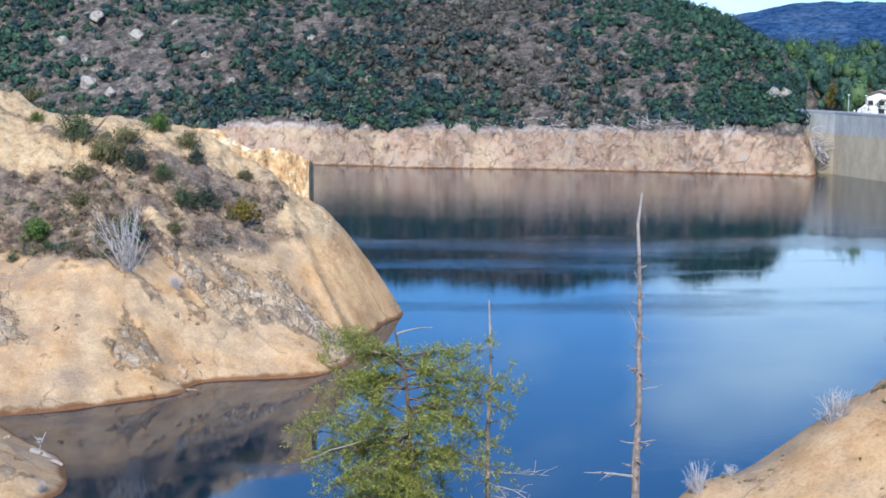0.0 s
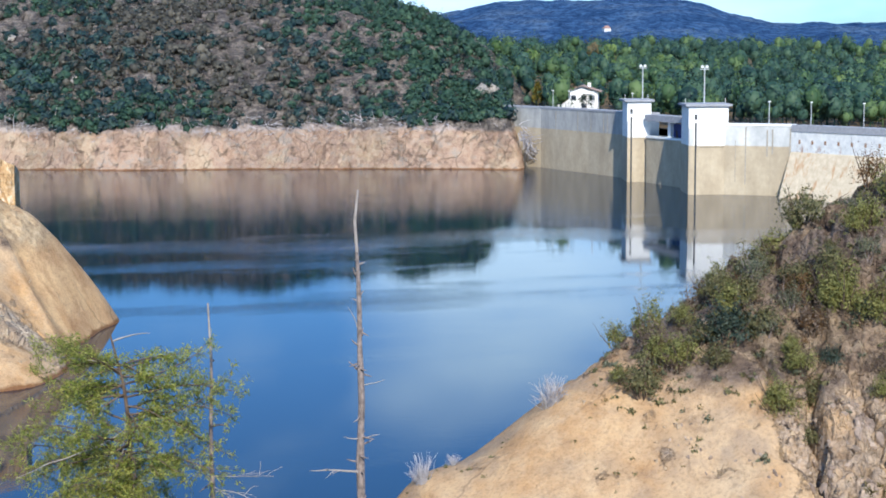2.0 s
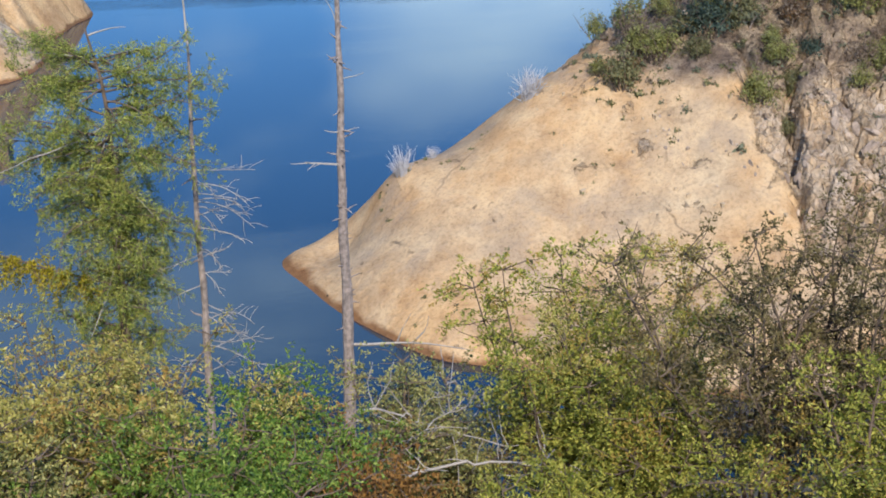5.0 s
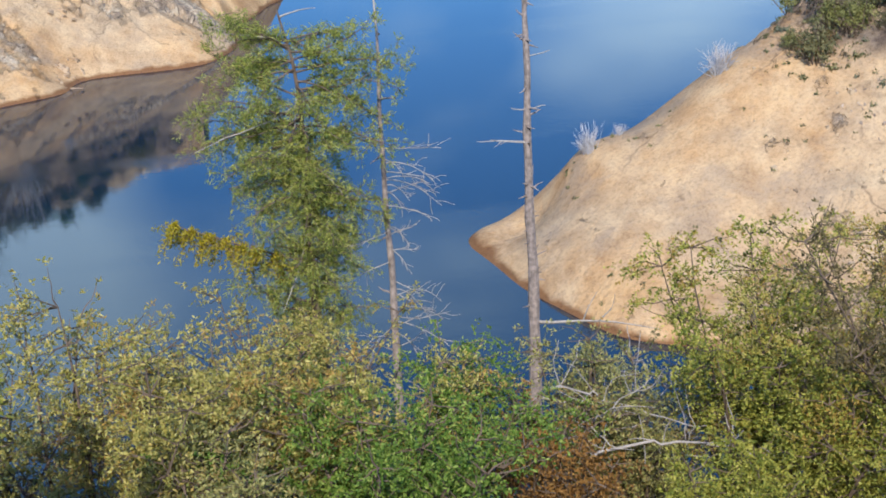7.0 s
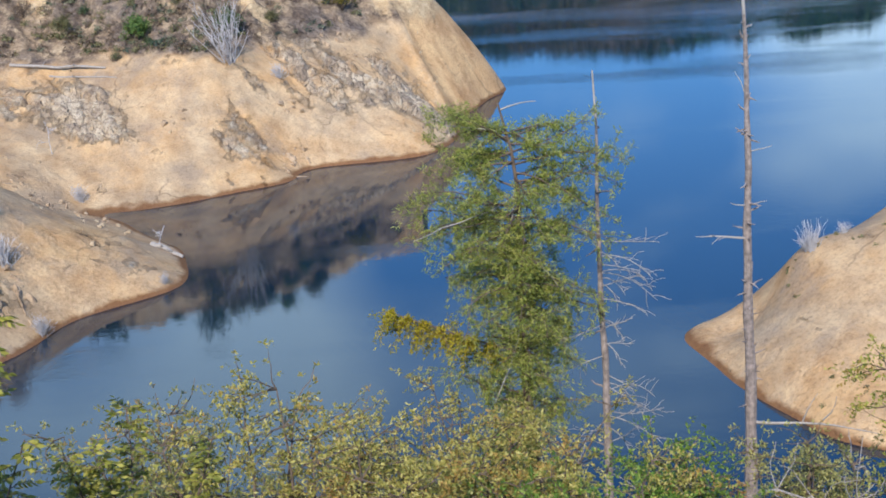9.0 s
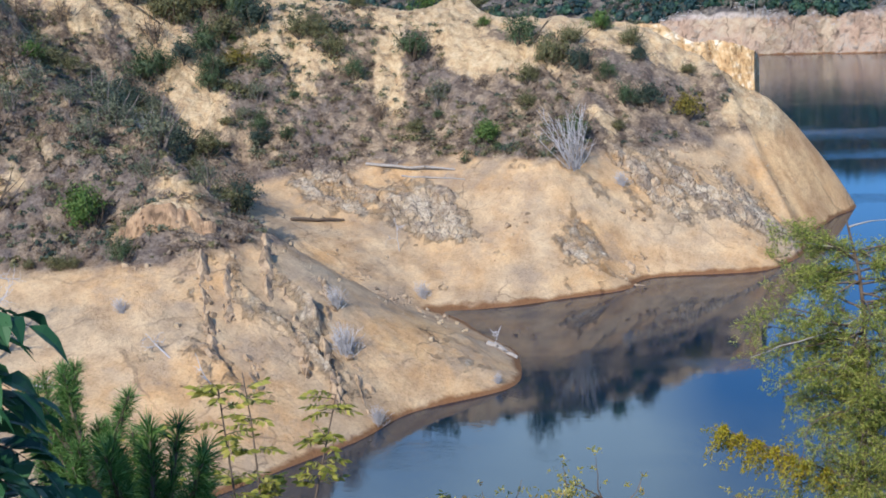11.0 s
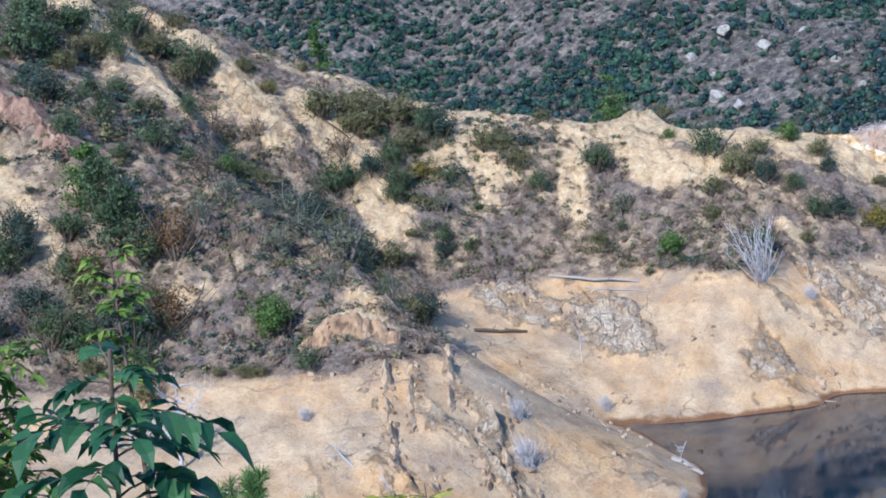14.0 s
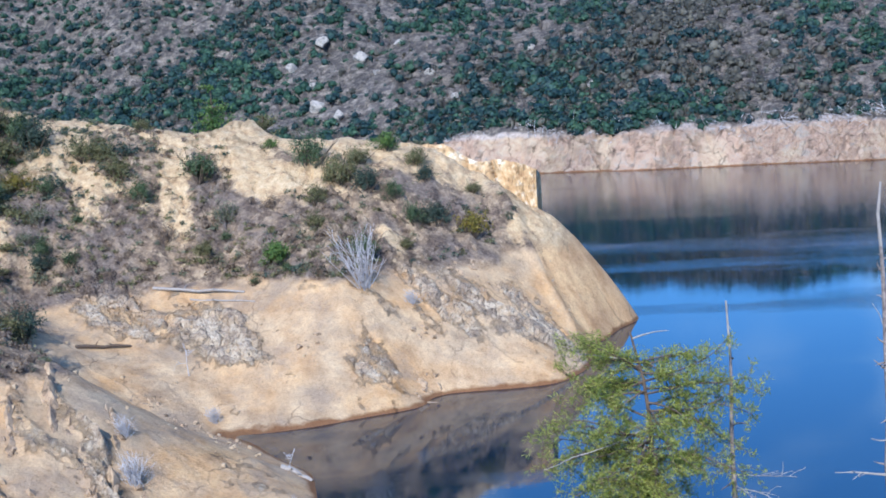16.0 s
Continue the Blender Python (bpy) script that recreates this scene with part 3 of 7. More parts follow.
def far_height(x, y):
    s = (y - np.interp(x, far_line_x, far_line_y)) + 3.0 * fbm(x, y, 24, 3, 61)
    top = 58 + 6 * fbm(x, y, 120, 2, 71) - np.clip((x - 40) / 70, 0, 1) * 32 + np.clip((-x - 50) / 110, 0, 1) * 170
    cliff = np.clip(s / 11.0, -0.8, 1) * 10.3
    hill = np.clip(s - 11, 0, None) * (0.5 + 0.35 * np.clip((-x - 90) / 110, 0, 1))
    z = cliff + top * (1 - np.exp(-hill / np.maximum(top, 4)))
    z = z - 34 * np.clip((x - 103) / 22, 0, 1)
    ravine = np.exp(-((x + 0.42 * y + 10) / 26) ** 2) * np.clip((s - 15) / 60, 0, 1)
    z = z - 16 * ravine
    rock = np.clip(s / 3, 0, 1) * np.clip((16 - s) / 5, 0, 1)
    z = z + rock * (1.8 * fbm(x, y, 17, 2, 81) + 1.5 * facets(x + 0.4 * y, y * 0.7, 6.0, 83) + 0.8 * facets(x, y, 2.6, 87))
    return z + np.clip((s - 10) / 20, 0, 1) * (2.2 * fbm(x, y, 40, 3, 91) + 2.0 * ridged(x - 0.3 * y, y * 0.4, 22, 3, 93) + 1.6 * facets(x, y, 9, 95))


def near_height(x, y):
    d = np.sqrt(x * x + y * y)
    z = 26.4 - 0.06 * d - 0.50 * np.clip(y - 1.2, 0, None)
    return z + 0.25 * fbm(x, y, 5, 3, 101) * np.clip(d / 4, 0, 1)


left_ground = sheet("ground_left_bank", left_height, spaced((-125, -104, 0.8), (-104, -74, 0.42), (-74, -3, 0.25), (-3, 8, 1)), spaced((54, 74, 0.8), (74, 128, 0.25), (128, 162, 0.28), (162, 236, 1.5)),
                    LEFT_BANK, "bare ochre drawdown bank with two eroded spurs and scrub above", rock=left_rock, bare=left_bare)
right_ground = sheet("ground_right_bank", right_height, spaced((-4, 6, 1), (6, 48, 0.25), (48, 116, 1.2)), spaced((40, 60, 0.8), (60, 84, 0.25), (84, 236, 1.2)),
                     RIGHT_BANK, "smooth ochre earth slope rising to a rocky bushy knoll", rock=right_rock)
far_ground = sheet("ground_far_shore", far_height, spaced((-420, -130, 3.0), (-130, 112, 0.8), (112, 300, 6)), spaced((-24, -4, 3), (-4, 20, 0.6), (20, 120, 2.5), (120, 420, 6)),
                   FAR_BANK, "pale pinkish drawdown cliff below a scrub covered hill", base_line=lambda x: np.interp(x, far_line_x, far_line_y),
                   rock=lambda x, y, z: np.clip(0.6 + 1.4 * fbm(x, y, 14, 4, 85), 0, 1))
near_ground = sheet("ground_near_slope", near_height, spaced((-70, 70, 0.8)), spaced((-40, 60, 0.8)), NEAR_SOIL, "steep brown soil slope below the viewpoint")


def flat_sheet(name, half, z, material, label, category):
    me = bpy.data.meshes.new(name)
    me.from_pydata([(-half, -half, z), (half, -half, z), (half, half, z), (-half, half, z)], [], [(0, 1, 2, 3)])
    me.materials.append(material)
    return tagged(new(name, me), label, category, kind="structure")


lake_bed = flat_sheet("ground", 4500, -10.0, NEAR_SOIL, "wide brown valley floor under and beyond the lake", "ground")
lake = flat_sheet("water", 1200, 0.0, WATER, "calm deep blue reservoir water mirroring the shores", "water")

# ---- builders ----
class Shape:
    """Vertices and faces gathered for one mesh."""

    def __init__(self):
        self.v, self.f, self.n = [], [], 0

    def add(self, verts, faces):
        self.v.append(np.asarray(verts, float).reshape(-1, 3))
        self.f += [tuple(int(i) + self.n for i in q) for q in faces]
        self.n += len(self.v[-1])

    def box(self, cx, cy, z0, sx, sy, sz, turn=0.0, taper=1.0):
        c, s = math.cos(turn), math.sin(turn)
        out = []
        for z, k in ((z0, 1.0), (z0 + sz, taper)):
            for ax, ay in ((-1, -1), (1, -1), (1, 1), (-1, 1)):
                px, py = ax * sx / 2 * k, ay * sy / 2 * k
                out.append((cx + px * c - py * s, cy + px * s + py * c, z))
        self.add(out, [(3, 2, 1, 0), (4, 5, 6, 7), (0, 1, 5, 4), (1, 2, 6, 5), (2, 3, 7, 6), (3, 0, 4, 7)])

    def tube(self, path, radii, sides=6):
        path = np.asarray(path, float)
        k = len(path)
        ring = []
        for i in range(k):
            d = path[min(i + 1, k - 1)] - path[max(i - 1, 0)]
            d = d / (np.linalg.norm(d) + 1e-9)
            a = np.cross(d, (0, 0, 1.0) if abs(d[2]) < 0.9 else (1.0, 0, 0))
            a /= np.linalg.norm(a)
            b = np.cross(d, a)
            for j in range(sides):
                w = 2 * math.pi * j / sides
                ring.append(path[i] + radii[i] * (math.cos(w) * a + math.sin(w) * b))
        faces = []
        for i in range(k - 1):
            for j in range(sides):
                p, q = i * sides + j, i * sides + (j + 1) % sides
                faces.append((p, q, q + sides, p + sides))
        faces.append(tuple(range(sides))[::-1])
        faces.append(tuple((k - 1) * sides + j for j in range(sides)))
        self.add(ring, faces)

    def leaves(self, centres, dirs, length, width, rng, fold=0.25, face=None, simple=False):
        """Small pointed leaves: two triangles each, folded along the rib."""
        c, d = np.asarray(centres, float), np.asarray(dirs, float)
        n = len(c)
        d = d / (np.linalg.norm(d, axis=1, keepdims=True) + 1e-9)
        if face is not None:
            d = np.cross(face, d + rng.normal(size=(n, 3)))
            d = d / (np.linalg.norm(d, axis=1, keepdims=True) + 1e-9)
        side = np.cross(d, rng.normal(size=(n, 3)) if face is None else face)
        side /= np.linalg.norm(side, axis=1, keepdims=True) + 1e-9
        up = np.cross(side, d)
        L = (np.asarray(length) * np.ones(n))[:, None]
        W = (np.asarray(width) * np.ones(n))[:, None]
        mid = c + d * L * 0.45 + up * W * fold
        if simple:
            v = np.stack([c - side * W * 0.5, c + side * W * 0.5 + up * W * 0.1, c + d * L * 1.25], 1).reshape(-1, 3)
            base = np.arange(n) * 3
            self.add(v, np.stack([base, base + 1, base + 2], 1).tolist())
            return
        v = np.stack([c, mid + side * W * 0.5 - up * W * fold, c + d * L, mid - side * W * 0.5 - up * W * fold], 1).reshape(-1, 3)
        base = np.arange(n) * 4
        self.add(v, np.stack([base, base + 1, base + 2, base + 3], 1).tolist())

    def cores(self, centres, radii, rng):
        """The dense inner twig mass of many crowns: lumpy twelve-cornered bodies."""
        g = (1 + 5 ** 0.5) / 2
        ico = np.array([(-1, g, 0), (1, g, 0), (-1, -g, 0), (1, -g, 0), (0, -1, g), (0, 1, g), (0, -1, -g), (0, 1, -g), (g, 0, -1), (g, 0, 1), (-g, 0, -1), (-g, 0, 1)]) / math.sqrt(1 + g * g)
        tri = np.array([(0, 11, 5), (0, 5, 1), (0, 1, 7), (0, 7, 10), (0, 10, 11), (1, 5, 9), (5, 11, 4), (11, 10, 2), (10, 7, 6), (7, 1, 8), (3, 9, 4), (3, 4, 2), (3, 2, 6), (3, 6, 8), (3, 8, 9), (4, 9, 5), (2, 4, 11), (6, 2, 10), (8, 6, 7), (9, 8, 1)])
        m = len(centres)
        v = ico[None] * rng.uniform(0.75, 1.15, (m, 12, 1)) * np.asarray(radii)[:, None, :] + np.asarray(centres)[:, None, :]
        self.add(v.reshape(-1, 3), (tri[None] + 12 * np.arange(m)[:, None, None]).reshape(-1, 3).tolist())

    def broad_leaves(self, centres, dirs, length, width, rng, droop=0.2):
        """Larger leaves of four faces, with a rounded outline and a drooping tip."""
        for c, d, L in zip(centres, dirs, np.asarray(length) * np.ones(len(centres))):
            d = np.array(d, float)
            d /= np.linalg.norm(d) + 1e-9
            side = np.cross(d, (0, 0, 1.0)) + rng.normal(size=3) * 0.35
            side /= np.linalg.norm(side) + 1e-9
            up = np.cross(side, d)
            W = L * width
            rib = [c, c + d * L * 0.33 + up * W * 0.10, c + d * L * 0.68, c + d * L - np.array((0, 0, droop * L))]
            v = [rib[0], rib[1] + side * W * 0.5 + up * W * 0.12, rib[2] + side * W * 0.40 + up * W * 0.10, rib[3], rib[2] - side * W * 0.40 + up * W * 0.10, rib[1] - side * W * 0.5 + up * W * 0.12, rib[1], rib[2]]
            self.add(v, [(0, 6, 1), (6, 7, 2, 1), (7, 3, 2), (0, 5, 6), (6, 5, 4, 7), (7, 4, 3)])

    def mesh(self, name, material, smooth=False):
        me = bpy.data.meshes.new(name)
        me.from_pydata(np.concatenate(self.v).tolist(), [], self.f)
        me.materials.append(material)
        if smooth:
            me.polygons.foreach_set("use_smooth", [True] * len(me.polygons))
        return me


def part(name, shape, material, parent, label="", smooth=False):
    ob = new(name, shape.mesh(name, material, smooth))
    ob.parent = parent
    return tagged(ob, label)


def thing(name, label, category, group="", at=(0, 0, 0)):
    ob = new(name)
    ob.location = at
    ob.empty_display_size = 0.2
    return tagged(ob, label, category, group)


def unit(rng, n):
    v = rng.normal(size=(n, 3))
    return v / np.linalg.norm(v, axis=1, keepdims=True)


def wander(start, direction, length, steps, rng, wobble=0.15, droop=0.0):
    """A crooked path."""
    p, d = np.array(start, float), np.array(direction, float)
    d = d / np.linalg.norm(d)
    out = [p.copy()]
    for i in range(steps):
        d = d + rng.normal(size=3) * wobble
        d[2] -= droop
        d = d / np.linalg.norm(d)
        p = p + d * length / steps
        out.append(p.copy())
    return np.array(out)


LEAF_GREEN = leaf_material("leaf_green", srgb(48, 68, 46), srgb(82, 100, 68), srgb(124, 136, 98))
LEAF_BRIGHT = leaf_material("leaf_bright", srgb(54, 80, 40), srgb(90, 120, 58), srgb(134, 152, 82))
LEAF_DARK = leaf_material("leaf_dark", srgb(40, 56, 50), srgb(68, 84, 72), srgb(104, 114, 96))
LEAF_OLIVE = leaf_material("leaf_olive", srgb(76, 78, 52), srgb(114, 112, 76), srgb(152, 144, 102))
LEAF_MOSS = leaf_material("leaf_moss", srgb(94, 98, 52), srgb(136, 136, 78), srgb(174, 168, 108))
LEAF_YELLOW = leaf_material("leaf_yellow", srgb(86, 84, 36), srgb(126, 114, 50), srgb(158, 138, 66))
LEAF_BROWN = leaf_material("leaf_brown", srgb(84, 62, 40), srgb(124, 92, 58), srgb(150, 116, 74))
LEAF_PURPLE = leaf_material("leaf_purple", srgb(92, 78, 68), srgb(130, 112, 96), srgb(164, 146, 124))
LEAF_GREY = leaf_material("leaf_grey", srgb(78, 84, 68), srgb(112, 116, 92), srgb(148, 146, 118))
BARK = plain("bark", srgb(92, 78, 66), 0.95, 0.35, 9.0)
BARK_GREY = plain("bark_grey", srgb(126, 114, 108), 0.95, 0.5, 14.0)
BLEACHED = plain("bleached_grey_wood", srgb(166, 162, 162), 0.9, 0.2, 3.0)
DEAD_WOOD = plain("bleached_dead_wood", srgb(146, 138, 131), 0.9, 0.25, 8.0)


def crown_sites(rng, n, rx, rz, lobes=6, flat=0.35):
    """Leaf places on a lumpy crown: many small clumps with gaps."""
    shoots = lobes * 9
    d = unit(rng, shoots) + (0, 0, 0.25)
    d[:, 2] = np.where(d[:, 2] < -0.25, -d[:, 2], d[:, 2])
    d /= np.linalg.norm(d, axis=1, keepdims=True)
    lump = 0.78 + 0.3 * np.sin(d[:, 0] * 4 + rng.uniform(0, 6)) * np.cos(d[:, 1] * 5 + rng.uniform(0, 6))
    reach = lump * rng.uniform(0.6, 1.15, shoots)
    k = rng.integers(0, shoots, n)
    t = rng.uniform(0.3, 1.0, n) ** 0.7
    spread = 0.05 + 0.11 * (1 - t)
    p = d[k] * (reach[k] * t)[:, None] + rng.normal(size=(n, 3)) * spread[:, None]
    out = unit(rng, n) * 0.7 + d[k] * 0.6 + (0, 0, 0.25)
    p = p * (rx, rx, rz)
    p[:, 2] += rz * 0.36
    keep = p[:, 2] > -0.05 * rz
    return p[keep], out[keep]


def make_bush(kind, leaf, bark, seed, label, group, n=420, rz=0.62, lobes=7, leaf_len=0.044, bare=False, name="bush"):
    """A bush of unit width: woody stems under a lumpy leafy crown."""
    rng = np.random.default_rng(seed)
    ob = thing(name, label, kind, group)
    stems = Shape()
    for i in range(46 if bare else 9):
        a, lean = rng.uniform(0, 6.28), rng.uniform(0.05, 0.42) if bare else rng.uniform(0.1, 0.75)
        d = (math.cos(a) * lean, math.sin(a) * lean, 1.0)
        path = wander((0.03 * math.cos(a), 0.03 * math.sin(a), -0.12), d, rng.uniform(0.6, 1.15) * (rz + 0.3), 5, rng, 0.14)
        r0 = 0.009 if bare else 0.02
        stems.tube(path, np.linspace(r0, 0.003, 6), 4)
        if bare:
            for j in (2, 3, 4):
                stems.tube(wander(path[j], d + rng.normal(size=3) * 0.6, 0.24, 3, rng, 0.2), (0.005, 0.004, 0.003, 0.002), 3)
    part("stem", stems, bark, ob)
    if not bare:
        crown = Shape()
        p, d = crown_sites(rng, int(n * 1.25), 0.56, rz, lobes)
        crown.leaves(p, d, rng.uniform(0.7, 1.3, len(p)) * leaf_len, rng.uniform(0.45, 0.75, len(p)) * leaf_len, rng, face=p - (0, 0, rz * 0.3) + rng.normal(size=p.shape) * 0.22, simple=len(p) > 1000)
        part("crown", crown, leaf, ob)
    return ob


def hide_original(ob):
    """The pattern of a repeat is itself not part of the place."""
    for o in (*ob.children_recursive, ob):
        bpy.data.objects.remove(o)


def scrub(name, spots, sizes, material, label, leaf, per, rng, flat=0.75, lift=0.0, core=0.0):
    """One mesh of many low shrubs."""
    s = Shape()
    spots, sizes = np.asarray(spots, float), np.asarray(sizes, float)
    n = len(spots) * per
    k = np.repeat(np.arange(len(spots)), per)
    u = unit(rng, n) * (rng.uniform(0.35, 1.0, n) ** 0.6)[:, None]
    turn = rng.uniform(0, 6.28, (len(spots), 3))[k]
    lump = 0.80 + 0.30 * np.sin(4 * u[:, 0] + turn[:, 0]) * np.cos(5 * u[:, 1] + turn[:, 1]) + 0.22 * np.sin(7 * u[:, 2] + turn[:, 2])
    u = u * lump[:, None] * np.c_[1 + 0.3 * np.cos(turn[:, 0]), 1 + 0.3 * np.sin(turn[:, 1]), 1 + 0.35 * np.sin(turn[:, 2])]
    u[:, 2] = np.abs(u[:, 2]) * flat
    c = spots[k] + u * sizes[k][:, None] * 0.5
    c[:, 2] += sizes[k] * lift
    d = u + unit(rng, n) * 0.7
    face = u + unit(rng, n) * 0.35 + (0, 0, 0.15)
    s.leaves(c, d, sizes[k] * leaf * rng.uniform(0.7, 1.4, n), sizes[k] * leaf * rng.uniform(0.6, 1.0, n), rng, face=face, simple=True)
    if core:
        s.cores(spots + np.c_[sizes * 0, sizes * 0, sizes * (lift + 0.1)], np.c_[sizes, sizes, sizes * flat] * core * 0.5, rng)
    return tagged(new(name, s.mesh(name, material, core > 0)), label, "scrub", kind="stuff")

# ---- far hills and woods ----
def far_scrub():
    rng = np.random.default_rng(5)
    n = 34000
    x, s = rng.uniform(-400, 97, n), 11 + 400 * rng.uniform(0, 1, n) ** 1.35
    y = np.interp(x, far_line_x, far_line_y) + s
    clump = fbm(x, y, 46, 3, 201) + 0.45 * fbm(x, y, 12, 2, 205)
    stony = 0.5 * np.exp(-((x - 34 + 0.22 * s) / 17) ** 2) + 0.22 * np.exp(-((x + 95) / 40) ** 2)
    keep = rng.uniform(-0.9, 0.6, n) < 1.1 * clump + 0.16 - stony - 0.12 * np.clip((-x - 30) / 60, 0, 1) + 0.5 * np.clip((-x - 130) / 40, 0, 1) + 0.7 * np.clip((x - 52) / 22, 0, 1) + 0.35 * np.exp(-((x + 10) / 26) ** 2) * np.exp(-s / 40)
    x, y, clump, s = x[keep], y[keep], clump[keep], s[keep]
    z = far_height(x, y)
    # what the near ridge hides, and what lies above any view, is left out
    d = np.hypot(x, y)
    side = np.degrees(np.arctan2(-x, y))
    ridge = np.interp(side, (10, 11, 18, 24, 30, 35), (-9, -3.2, -2.2, -1.2, 1.0, 3.0))
    seen = (z < 26 + 0.073 * d) & (z + 5 > 28 + d * np.tan(np.radians(ridge)))
    x, y, z, clump, s = x[seen], y[seen], z[seen], clump[seen], s[seen]
    size = (2.0 + 5.2 * rng.uniform(0, 1, len(x)) ** 1.7) * (1 + 0.3 * clump)
    # more of the lighter leaves past x 45 paint that flank's sunlight into colour
    tone = rng.uniform(0, 1, len(x)) + 0.9 * fbm(x, y, 60, 3, 211) + 0.45 * np.clip((x - 45) / 25, 0, 1) - 0.4 * np.exp(-((x - 34 + 0.22 * s) / 17) ** 2)
    p = np.c_[x, y, z - 0.1]
    for name, lo, hi, m, lab, per in (("far_scrub", 0.28, 0.72, LEAF_FAR_HAZED, "dense dark green evergreen scrub over the hillside, tinted blue for haze", 56),
                                      ("far_scrub", 0.72, 9, LEAF_FAR_LIGHT_HAZED, "lighter green oak scrub over the hillside, haze and sunlight in its colour", 56),
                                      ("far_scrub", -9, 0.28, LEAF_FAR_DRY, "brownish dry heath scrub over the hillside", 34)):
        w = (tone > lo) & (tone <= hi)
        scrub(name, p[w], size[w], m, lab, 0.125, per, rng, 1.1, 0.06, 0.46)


# distance haze is mixed into the next two leaf colours as blue
LEAF_FAR_HAZED = leaf_material("far_leaf_hazed", srgb(22, 45, 50), srgb(38, 64, 64), srgb(70, 94, 82), thin=0.2, patch=0.22, depth=0.75)
LEAF_FAR_LIGHT_HAZED = leaf_material("far_leaf_light_hazed", srgb(32, 58, 48), srgb(52, 82, 64), srgb(84, 110, 82), thin=0.2, patch=0.22, depth=0.75)
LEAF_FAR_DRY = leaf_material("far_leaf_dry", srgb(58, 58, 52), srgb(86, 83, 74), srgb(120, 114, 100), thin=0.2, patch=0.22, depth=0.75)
far_scrub()


def wood_height(x, y):
    """The wooded land behind the dam, rising away from it."""
    r = y - 0.35 * (x - 100) - 345
    return 11.5 + np.clip(r, 0, 280) * 0.045 - np.clip(r - 330, 0, None) * 0.08 + 5 * fbm(x, y, 120, 3, 221) * np.clip(r / 60, 0, 1)


wood_ground = sheet("ground_behind_dam", lambda x, y: np.where(y < 290 - 0.85 * (x - 105), -25, wood_height(x, y)),
                    spaced((106, 1100, 10)), spaced((250, 1200, 10)), NEAR_SOIL, "wooded land rising behind the dam", floor=-30)


def tree_crowns(name, x, y, z, high, material, label, rng, per=110):
    s = Shape()
    k = np.repeat(np.arange(len(x)), per)
    n = len(k)
    u = unit(rng, n) * (rng.uniform(0.3, 1.0, n) ** 0.45)[:, None]
    lump = 1 + 0.35 * np.sin(u[:, 0] * 5 + k) * np.cos(u[:, 1] * 6 + 2 * k)
    c = np.c_[x[k], y[k], z[k] + high[k] * 0.58] + u * np.c_[high[k] * 0.36, high[k] * 0.36, high[k] * 0.46] * lump[:, None]
    s.leaves(c, u + unit(rng, n) * 0.6, high[k] * 0.055 * rng.uniform(0.7, 1.4, n), high[k] * 0.05 * rng.uniform(0.7, 1.3, n), rng, face=u + unit(rng, n) * 0.4, simple=True)
    for j in range(3):
        off = rng.normal(size=(len(x), 3)) * np.c_[high, high, high] * (0.08 if j else 0.0)
        s.cores(np.c_[x, y, z + high * 0.56] + off, np.c_[high * 0.22, high * 0.22, high * 0.30] * (1.0 if j == 0 else 0.75), rng)
    for i in range(len(x)):
        s.tube([(x[i], y[i], z[i] - 1), (x[i], y[i], z[i] + high[i] * 0.6)], (high[i] * 0.03, high[i] * 0.012), 4)
    return tagged(new(name, s.mesh(name, material, True)), label, "woodland", kind="stuff")


def woods():
    rng = np.random.default_rng(8)
    n = 3000
    r, b = 300 + 640 * rng.uniform(0, 1, n) ** 1.35, rng.uniform(0.20, 0.68, n)
    x, y = r * np.sin(b) + 0, r * np.cos(b)
    keep = ((y - 0.35 * (x - 100) > 356) | ((x > 112) & (y > 306 - 0.85 * (x - 105)))) & (x > 97) & (np.hypot(x - 109, y - 371) > 12)
    x, y = x[keep], y[keep]
    z = wood_height(x, y)
    high = (4.5 + 7.5 * rng.uniform(0, 1, len(x)) ** 2.2) * np.interp(np.hypot(x, y), (500, 900), (1.0, 1.15))
    # farther trees shift to darker, bluer leaves, painting in the distance haze
    tone = rng.uniform(0, 1, len(x)) + fbm(x, y, 90, 2, 231) * 0.8 - np.clip((np.hypot(x, y) - 430) / 500, -0.1, 0.5)
    for lo, hi, m, lab in ((-9, 0.36, LEAF_WOOD_DARK, "dark green trees of the wood behind the dam"), (0.36, 0.74, LEAF_WOOD, "green deciduous trees of the wood behind the dam"),
                           (0.74, 1.02, LEAF_WOOD_LIGHT, "bright green trees of the wood behind the dam"), (1.02, 9, LEAF_WOOD_RUST, "rusty autumn trees of the wood behind the dam")):
        w = (tone > lo) & (tone <= hi)
        tree_crowns("woodland", x[w], y[w], z[w], high[w], m, lab, rng)


LEAF_WOOD = leaf_material("wood_leaf", srgb(40, 68, 46), srgb(72, 98, 62), srgb(106, 128, 80), thin=0.2, patch=0.12, depth=0.4)
LEAF_WOOD_DARK = leaf_material("wood_leaf_dark", srgb(28, 54, 50), srgb(50, 80, 66), srgb(82, 108, 82), thin=0.2, patch=0.12, depth=0.4)
LEAF_WOOD_LIGHT = leaf_material("wood_leaf_light", srgb(54, 82, 44), srgb(92, 116, 62), srgb(130, 148, 84), thin=0.25, patch=0.12, depth=0.4)
LEAF_WOOD_RUST = leaf_material("wood_leaf_rust", srgb(70, 62, 44), srgb(96, 86, 58), srgb(118, 106, 74), thin=0.2, patch=0.12, depth=0.4)
woods()


